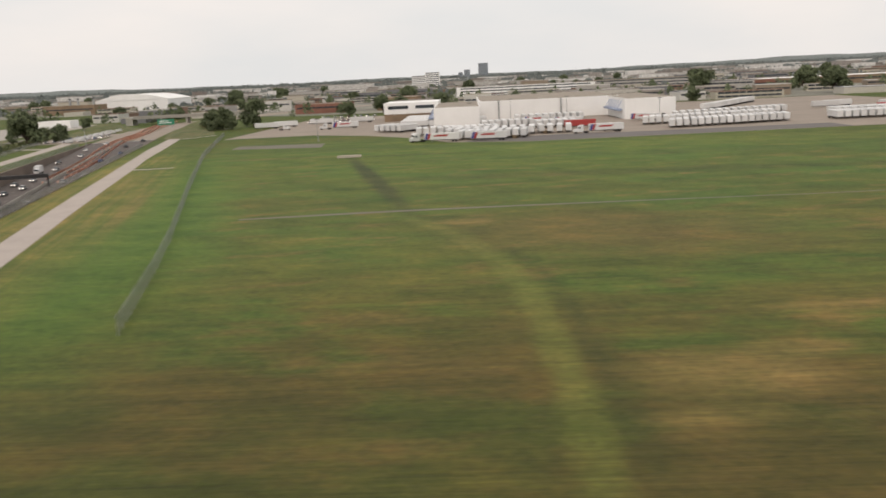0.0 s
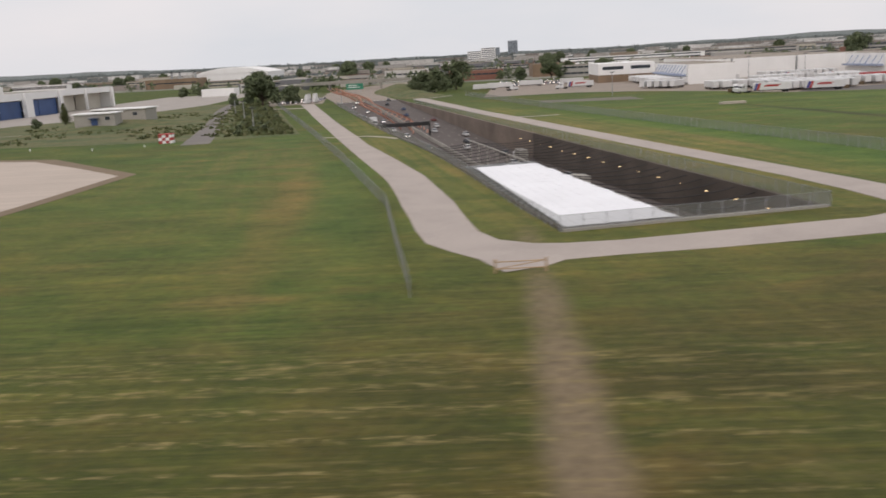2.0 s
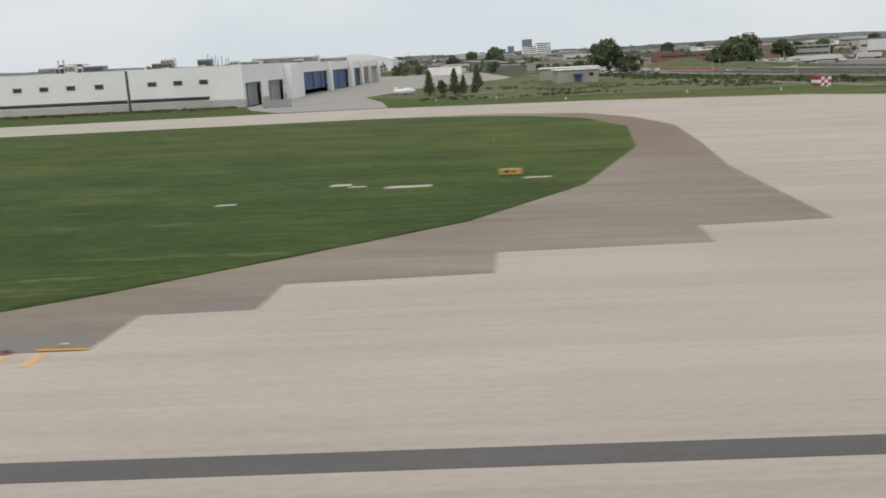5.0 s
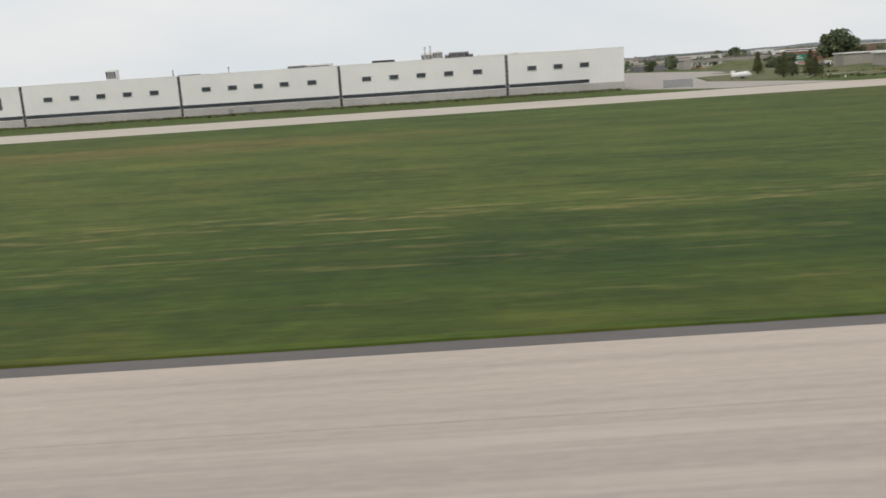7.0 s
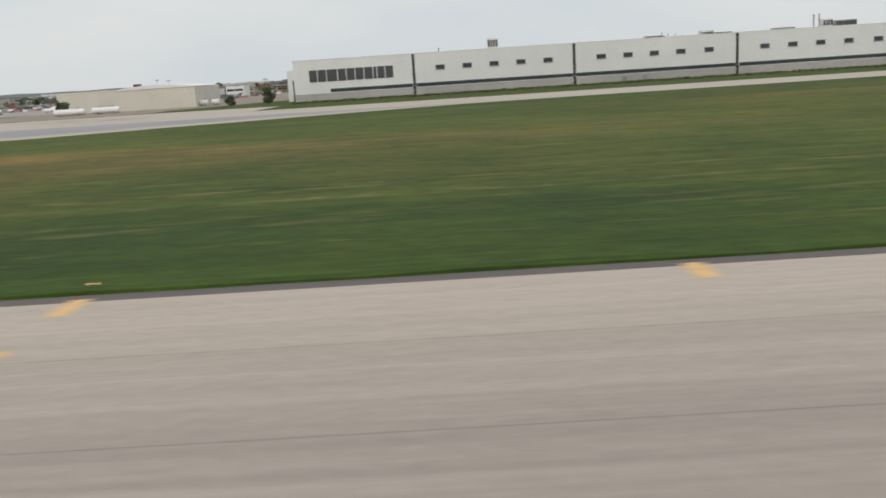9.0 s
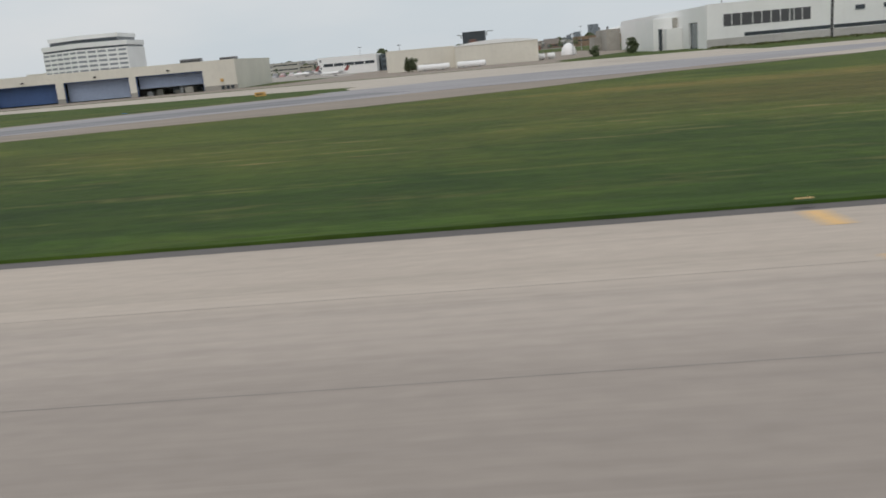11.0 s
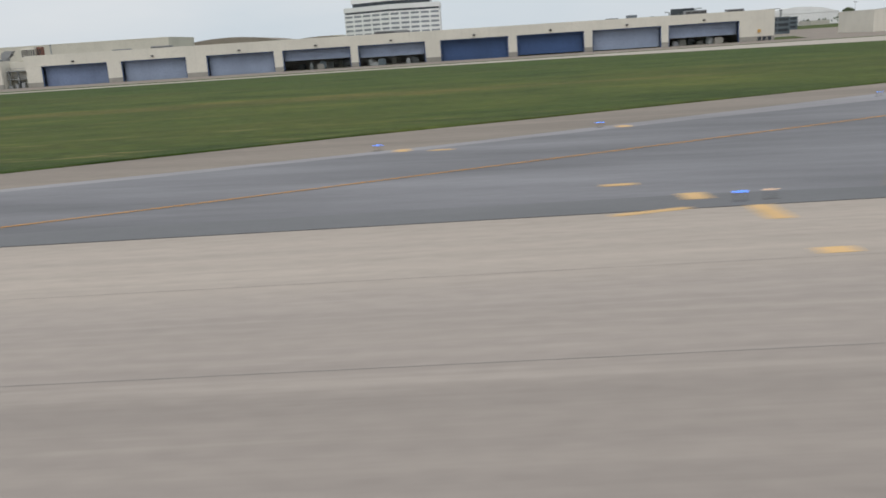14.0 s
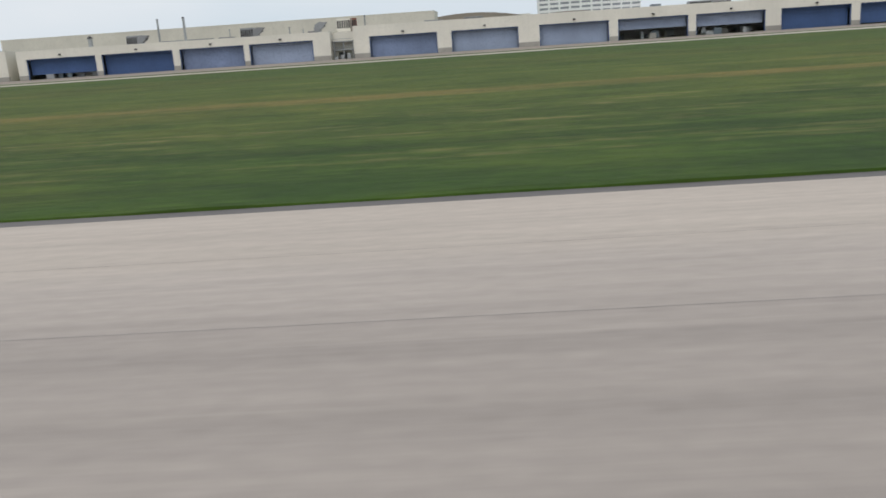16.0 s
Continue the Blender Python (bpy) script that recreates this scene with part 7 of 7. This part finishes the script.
def tree(seed, h, spread, material=None, bush=False, conifer=False, n=900, label=""):
    rg = random.Random(seed)
    t = thing("bush" if bush else "tree", label or ("rounded green bush with uneven outline" if bush else "leafy green deciduous tree with full crown"), "bush" if bush else "tree", group="bushes" if bush else "trees")
    bm = bmesh.new()
    trunk_h = h * (0.08 if bush else 0.14)
    r = h * 0.03
    tube(bm, (0, 0, -0.2), (0, 0, trunk_h), r * 1.3, r * 0.9, 8)
    tube(bm, (0, 0, trunk_h), (rg.uniform(-0.3, 0.3), rg.uniform(-0.3, 0.3), h * 0.8), r * 0.9, r * 0.2, 7)
    blobs = []
    lobes = 6 if bush else 17
    for k in range(lobes):
        a = 2 * math.pi * k / lobes + rg.uniform(-0.4, 0.4)
        if conifer:
            f = k / lobes
            a = 2.4 * k + rg.uniform(-0.3, 0.3)
            rad, z, br = spread * 0.42 * (1 - f), h * (0.14 + 0.78 * f), spread * (0.5 * (1 - f) + 0.12)
        else:
            rad, z, br = spread * rg.uniform(0.1, 0.72), h * rg.uniform(0.2, 0.84), spread * rg.uniform(0.22, 0.42)
        p = (rad * math.cos(a), rad * math.sin(a), z)
        tube(bm, (0, 0, min(trunk_h, z * 0.7)), p, r * 0.45, r * 0.12, 5)
        blobs.append((*p, br))
    blobs.append((0, 0, h * 0.85, spread * (0.3 if not conifer else 0.08)))
    part("trunk", bm, BARK, t)
    v, f = leaf_cloud(rg, blobs, n, spread * (0.075 if not bush else 0.12))
    v = [Vector((p.x, p.y, max(p.z, 0.1))) for p in v]
    me = bpy.data.meshes.new("crown")
    me.from_pydata(v, [], f)
    me.materials.append(material or LEAF)
    new("crown", me).parent = t
    return t


big = tree(3, 20, 11.5, n=7500, label="large round leafy tree beside the highway")
big.matrix_world = pose(447, 507, 0)
mid = tree(5, 12, 6.8, n=4200)
mid.matrix_world = pose(560, 612, 0)
mid.scale = (1.5, 1.5, 1.75)
slim = tree(8, 11.5, 3.4, SCRUB_LEAF, conifer=True, n=3400, label="slim green conifer with a ragged outline")
slim.matrix_world = pose(368.5, 420, 0)
shrub = tree(11, 4.2, 3.6, bush=True, n=900)
shrub.matrix_world = pose(368, 392, 0)
shrub2 = tree(13, 8.0, 4.6, n=2600, label="young dense green tree in the scrub")
shrub2.matrix_world = pose(353, 339, 0)
shrub2.scale = (0.55, 0.55, 0.7)


def plant(kind, x, y, s=1.0, z=0.0, squash=1.0):
    c = copy_thing(kind, pose(x, y, z, 0, 0, (x * 37 + y * 11) % 360))
    c.scale = (s, s, s * squash)
    return c


for kind, x, y, s in ((slim, 348.2, 335.6, 0.92), (slim, 358, 335, 0.95), (slim, 361.5, 338, 0.7), (shrub, 366, 344, 0.8), (shrub2, 531, 592, 1.1), (mid, 537, 590, 1.2), (mid, 546, 582, 1.3), (shrub2, 553, 580, 1.25), (shrub, 540, 574, 1.5), (shrub, 528, 596, 1.3), (mid, 462, 520, 0.95), (mid, 428, 548, 0.6), (shrub, 420, 540, 1.6), (shrub2, 436, 552, 1.1), (big, 640, 760, 0.8), (mid, 655, 770, 1.2), (mid, 612, 745, 1.0), (big, 690, 800, 0.75), (slim, 700, 700, 0.9), (shrub2, -86, 362.5, 0.72), (slim, -88, 362, 0.6), (shrub, -12, 350, 0.9), (shrub, 3, 352, 1.3), (shrub2, 40, 620, 1.2)):
    plant(kind, x, y, s)
bush_rg = random.Random(21)
for k in range(34):
    f = bush_rg.random()
    plant(shrub, 500 - 60 * f + bush_rg.uniform(-8, 8), 280 + 240 * f + bush_rg.uniform(-8, 8), bush_rg.uniform(0.3, 0.7), squash=0.6)
tuft = random.Random(31)
tv, tf, clumps = [], [], []
for k in range(3000):
    f = tuft.random()
    x, y = 508 - 70 * f + tuft.gauss(0, 8), 270 + 290 * f
    if x > 518 - (y - 263.6) * 0.28 or y < 286:
        continue
    clumps.append((x, y, tuft.uniform(0.35, 0.95)))
for k in range(1500):
    f = tuft.random()
    x, y = tuft.uniform(346, 470), 292 + 180 * f
    if y > 300 + (x - 346) * 3.2 or abs(x - 409) < 17 and 358 < y < 403:
        continue
    if math.sin(x * 0.11 + 1.3) + math.sin(y * 0.07 + x * 0.05) < tuft.uniform(-0.6, 1.0):
        continue
    clumps.append((x, y, tuft.uniform(0.3, 0.85)))
for k in range(1300):
    x = tuft.uniform(22, 279)
    clumps.append((x, 311 - tuft.expovariate(0.4), tuft.uniform(0.25, 0.7)))
for x, y, s in clumps:
    for q in range(4):
        cx, cy = x + tuft.gauss(0, s), y + tuft.gauss(0, s)
        i = len(tv)
        a = tuft.uniform(0, 6.3)
        tv += [(cx + s * math.cos(a), cy + s * math.sin(a), 0), (cx - s * math.cos(a), cy - s * math.sin(a), 0), (cx + tuft.gauss(0, 0.3), cy + tuft.gauss(0, 0.3), s * tuft.uniform(0.7, 1.5)), (cx + s * math.sin(a), cy - s * math.cos(a), s * 0.3)]
        tf += [(i, i + 1, i + 2), (i, i + 3, i + 2)]
me_t = bpy.data.meshes.new("scrub")
me_t.from_pydata(tv, [], tf)
me_t.materials.append(SCRUB_LEAF)
tagged(new("scrub", me_t), "low olive and straw-coloured scrub beyond the apron", "scrub", kind="stuff")

# ---- the town beyond ----
town = random.Random(4)
plots = []
taken = []


def free(x, y, r):
    for a, b, q in taken:
        if (x - a) ** 2 + (y - b) ** 2 < (r + q) ** 2:
            return False
    taken.append((x, y, r))
    return True


shed("brick_works", 548, 600, 826, 870, 8.6, BRICK, ROOF_GRAVEL, "long low red brick works building", bands=1)
shed("brown_block", 628, 668, 822, 880, 11.5, BROWN_BRICK, ROOF_GRAVEL, "brown brick warehouse block", bands=0)
shed("white_hangar", 150, 262, 1290, 1400, 17, WHITE_WALL, WHITE_WALL, "large white arched-roof hangar", pitch=9)
shed("brown_plant", 95, 172, 1235, 1280, 13, BROWN_BRICK, ROOF_GRAVEL, "long brown brick plant with chimneys", bands=1)
for x in (130, 142, 165):
    stack(x, 1250, 13, 1.6, 9, "brown brick chimney stub on a roof")
shed("white_box_store", 333, 362, 748, 765, 6, WHITE_WALL, WHITE_WALL, "low white box building by the lane")
shed("brown_sheds", 985, 1045, 930, 1000, 10, BRICK, ROOF_GRAVEL, "long red-brown brick sheds", bands=1)
shed("brown_sheds", 1030, 1330, 1010, 1100, 9, BROWN_BRICK, WHITE_WALL, "long brown shed with white roof", bands=1)
shed("long_depot", 700, 900, 1250, 1290, 12, WHITE_WALL, ROOF_GRAVEL, "long pale office depot with dark window bands", bands=3)
shed("long_depot", 905, 1050, 1300, 1340, 13, TOWN_WALL, ROOF_GRAVEL, "long concrete depot with window bands", bands=3)
shed("banded_office", 551, 592, 2600, 2640, 37, WHITE_WALL, ROOF_GRAVEL, "mid-rise office block with dark window bands", bands=7)
shed("banded_office", 592, 634, 2590, 2640, 45, WHITE_WALL, ROOF_GRAVEL, "taller office block with dark window bands", bands=8)
shed("far_tower", 800, 866, 6000, 6050, 114, HAZY_WALL, ROOF_GRAVEL, "far grey high-rise tower on the horizon", bands=18, glass=GLASS_GREY)
shed("far_tower", 700, 742, 6000, 6050, 74, HAZY_WALL, ROOF_GRAVEL, "far grey mid-rise block on the horizon", bands=12, glass=GLASS_GREY)
shed("far_tower", 660, 690, 6100, 6130, 58, HAZY_WALL, ROOF_GRAVEL, "far grey mid-rise block on the horizon", bands=9, glass=GLASS_GREY)
shed("far_roof", -10, 40, 1180, 1210, 5, BRICK, BRICK, "far low store with a brick-red roof")
for x, y, r in ((200, 1340, 90), (135, 1255, 60), (575, 850, 50), (650, 850, 45), (1015, 960, 60), (1180, 1050, 170), (800, 1270, 120), (980, 1320, 90), (590, 2620, 70), (348, 756, 30), (760, 620, 150), (640, 640, 90), (930, 520, 150), (490, 700, 80), (-325, 640, 70), (-85, 620, 60), (-15, 780, 60), (-225, 640, 60), (20, 1205, 60), (-51, 916, 40), (-500, 450, 130), (620, 700, 60), (150, 470, 200)):
    taken.append((x, y, r))
for k in range(9000):
    if len(taken) > 900:
        break
    y = 720 + 3000 * town.random() ** 1.9
    x = 560 + town.uniform(-1.0, 1.0) * (420 + y * 0.62)
    on_road = abs(x - (480 + max(0, y - 760) * 0.52)) < 60 and y < 1900
    if on_road or (x < 320 and y < 1150) or (x < 420 and y < 760):
        continue
    w, d = town.uniform(16, 70), town.uniform(14, 42)
    if not free(x, y, max(w, d) * 0.55):
        continue
    h = town.choice((5, 6, 7, 8, 9, 10, 12)) * (1.0 if y < 1500 else 1.25)
    plots.append((y, x, w, d, h, town.uniform(-14, 14), town.choice((0, 1, 1, 2)), town.choice(("low flat-roofed commercial building in the town", "plain industrial building with strip windows", "small brick and concrete town building"))))
plots.sort()
for y, x, w, d, h, a, n, lab in plots[:270]:
    shed("town_building", x - w / 2, x + w / 2, y - d / 2, y + d / 2, h, TOWN_WALL, TOWN_ROOF, lab, bands=n, turn=a)
bm_far = bmesh.new()
for y, x, w, d, h, a, n, lab in plots[270:]:
    box(bm_far, x - w / 2, x + w / 2, y - d / 2, y + d / 2, 0, h)
spread = random.Random(12)
for k in range(620):
    y = spread.uniform(2300, 5600)
    x = 560 + spread.uniform(-1.0, 1.0) * (420 + y * 0.66)
    w, d = spread.uniform(25, 130), spread.uniform(20, 60)
    box(bm_far, x - w / 2, x + w / 2, y - d / 2, y + d / 2, 0, spread.choice((6, 8, 10, 12, 16, 22)))
tagged(new("far_roofs", mesh_of("far_roofs", bm_far, FAR_TOWN)), "far flat-roofed buildings crowded towards the horizon", "buildings", kind="stuff")
for k in range(230):
    y = 700 + 1700 * town.random() ** 1.4
    x = 560 + town.uniform(-1.0, 1.0) * (420 + y * 0.6)
    if abs(x - (480 + max(0, y - 760) * 0.52)) < 45 or (x < 300 and y < 1150):
        continue
    if all((x - a) ** 2 + (y - b) ** 2 > (r * 0.9) ** 2 for a, b, r in taken):
        plant(town.choice((mid, mid, big, shrub2)), x, y, town.uniform(0.65, 1.25))


def woods(seed, count, y0, y1, x_of, h0, h1, label):
    """Far tree cover: a great many small crowns, each a few leaning leaf planes."""
    rg = random.Random(seed)
    verts, faces = [], []
    for _ in range(count):
        y = rg.uniform(y0, y1)
        x = x_of(rg, y)
        h, r = rg.uniform(h0, h1), rg.uniform(0.35, 0.7)
        for _k in range(5):
            cx, cy, cz = x + rg.gauss(0, h * 0.35), y + rg.gauss(0, h * 0.3), h * rg.uniform(0.35, 0.85)
            s = h * r * rg.uniform(0.35, 0.7)
            tip = (cx + rg.uniform(-s, s) * 0.4, cy, cz + s * 0.9)
            base = [(cx + s * math.cos(a), cy + s * math.sin(a), cz - s * rg.uniform(0.3, 0.9)) for a in (rg.uniform(0, 1), 2.1 + rg.uniform(-0.4, 0.4), 4.2 + rg.uniform(-0.4, 0.4))]
            i = len(verts)
            verts += [tip, *base]
            faces += [(i, i + 1, i + 2), (i, i + 2, i + 3), (i, i + 3, i + 1)]
    me = bpy.data.meshes.new("woods")
    me.from_pydata(verts, [], faces)
    me.materials.append(HAZED_LEAF)
    tagged(new("woods", me), label, "woodland", kind="stuff")


def town_trees(seed, count):
    rg = random.Random(seed)
    verts, faces = [], []
    while count:
        y = 730 + 1200 * rg.random() ** 1.2
        x = 560 + rg.uniform(-1.0, 1.0) * (420 + y * 0.6)
        if abs(x - (480 + max(0, y - 760) * 0.52)) < 40 or (x < 300 and y < 1150) or any((x - a) ** 2 + (y - b) ** 2 < (r * 0.75) ** 2 for a, b, r in taken):
            continue
        count -= 1
        h = rg.uniform(6, 13)
        for _k in range(26):
            cz = h * rg.uniform(0.2, 0.95)
            wide = h * 0.42 * math.sin(min(3.0, 0.5 + 2.5 * cz / h))
            cx, cy = x + rg.gauss(0, wide * 0.55), y + rg.gauss(0, wide * 0.55)
            s = h * rg.uniform(0.07, 0.16)
            i = len(verts)
            verts += [(cx + rg.uniform(-s, s), cy + rg.uniform(-s, s), cz + s)] + [(cx + s * math.cos(a), cy + s * math.sin(a), cz - s * rg.uniform(0.2, 0.9)) for a in (rg.uniform(0, 1), 2.1 + rg.uniform(-0.4, 0.4), 4.2 + rg.uniform(-0.4, 0.4))]
            faces += [(i, i + 1, i + 2), (i, i + 2, i + 3), (i, i + 3, i + 1)]
    me = bpy.data.meshes.new("town_trees")
    me.from_pydata(verts, [], faces)
    me.materials.append(LEAF)
    tagged(new("town_trees", me), "small green trees scattered between the town buildings", "woodland", kind="stuff")


town_trees(9, 750)
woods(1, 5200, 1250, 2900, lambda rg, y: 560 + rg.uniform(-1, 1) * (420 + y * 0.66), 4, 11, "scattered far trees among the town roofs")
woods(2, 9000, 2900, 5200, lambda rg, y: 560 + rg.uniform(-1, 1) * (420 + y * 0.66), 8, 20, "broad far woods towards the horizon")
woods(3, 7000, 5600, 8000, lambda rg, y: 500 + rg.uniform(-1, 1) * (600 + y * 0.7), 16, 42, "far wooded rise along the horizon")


def horizon_rise():
    """A long low wooded hill that closes the view."""
    bm = bmesh.new()
    n = 120
    rows = []
    for k in range(n + 1):
        x = -7500 + 15000 * k / n
        z = 44 + 24 * min(1, max(0, (x - 1200) / 2600)) + 32 * min(1, max(0, (-1200 - x) / 2800)) + 5 * math.sin(k * 0.21 + 1) + 4 * math.sin(k * 0.57) + 2.5 * math.sin(k * 1.7)
        rows.append((bm.verts.new((x, 7900, 0)), bm.verts.new((x, 8350, max(z, 10)))))
    for a, b in zip(rows, rows[1:]):
        bm.faces.new((a[0], b[0], b[1], a[1]))
    bmesh.ops.recalc_face_normals(bm, faces=bm.faces)
    tagged(new("backdrop", mesh_of("backdrop", bm, HAZED_LEAF)), "far hazy wooded hills on the horizon", "hills", kind="structure")


horizon_rise()
town_ground = [(-5000, 1400), (-60, 1150), (300, 1150), (430, 900), (560, 780), (1010, 705), (1500, 900), (6000, 2200), (7000, 7900), (-7000, 7900)]
slab("town_ground", town_ground, 0.012, 0.05, TOWN_GROUND, "mixed far ground of lots and lawns", "ground")

# ---- utility poles and light masts in the distance ----
def mast(x, y, h, label):
    t = thing("light_mast", label, "mast", (x, y, 0), group="light masts")
    part("pole", tube(bmesh.new(), (0, 0, 0), (0, 0, h), 0.22, 0.12, 7), STEEL, t)
    part("lamp_head", boxes((-1.2, 1.2, -0.3, 0.3, h, h + 0.35), bevel=0.06), DARK_STEEL, t)


for x, y, h in ((640, 420, 11), (716, 500, 13), (742, 540, 13), (778, 545, 13), (820, 470, 12), (500, 470, 9), (452, 430, 8), (470, 380, 8), (487, 330, 7), (-140, 640, 16), (-105, 560, 14), (-12, 420, 10), (30, 700, 18), (560, 900, 14), (610, 1000, 14), (680, 1150, 14)):
    mast(x, y, h, "slim grey steel light mast")

# ---- the runway lies a little higher than the land beyond it ----
def rise(x, y):
    """Height of the ground over the far fields, by place on the site plan."""
    def part_way(v, a, b):
        return min(1.0, max(0.0, (v - a) / (b - a)))
    return (1.66 - 0.77 * part_way(x, -140, -20) - 0.89 * part_way(x, 270, 430)) * (1 - part_way(y, 25, 258))


SHEETS = ("ground", "runway", "runway_shoulder", "taxiway_shoulder", "repair_strip", "apron_border", "holding_base", "grass_fringe", "taxiway", "exit_shoulder", "exit_lane", "taxiway_lane", "exit_patch", "exit_core", "runway_joint", "line_border", "exit_line", "hangar_road", "hangar_apron", "east_apron", "corner_mark")
for ob in list(scene.objects):
    if ob.type == "MESH" and ob.name.split(".")[0] in SHEETS:
        bm = bmesh.new()
        bm.from_mesh(ob.data)
        for axis, stops in ((0, [-140, -110, -80, -50, -20] + list(range(270, 431, 20))), (1, (25, 58, 91, 124, 157, 190, 224, 258))):
            for v in stops:
                at, no = Vector((0, 0, 0)), Vector((0, 0, 0))
                at[axis], no[axis] = v, 1
                bmesh.ops.bisect_plane(bm, geom=bm.verts[:] + bm.edges[:] + bm.faces[:], plane_co=at, plane_no=no)
        bmesh.ops.triangulate(bm, faces=[f for f in bm.faces if len(f.verts) > 4])
        for v in bm.verts:
            v.co.z += rise(v.co.x, v.co.y)
        bm.to_mesh(ob.data)
        bm.free()
    elif ob.name.split(".")[0] in ("runway_light", "taxiway_light", "airfield_sign", "concrete_pad"):
        at = ob.location if ob.type == "EMPTY" else ob.data.vertices[0].co
        ob.location.z += rise(at.x, at.y)
    elif ob.parent in (marks, hold):
        ob.location.z += rise(ob.location.x, ob.location.y)

# ---- the site plan is brought to metres ----
for me in bpy.data.meshes:
    me.transform(Matrix.Scale(UNIT, 4))
for ob in scene.objects:
    if ob.type != "CAMERA":
        ob.location = ob.location * UNIT
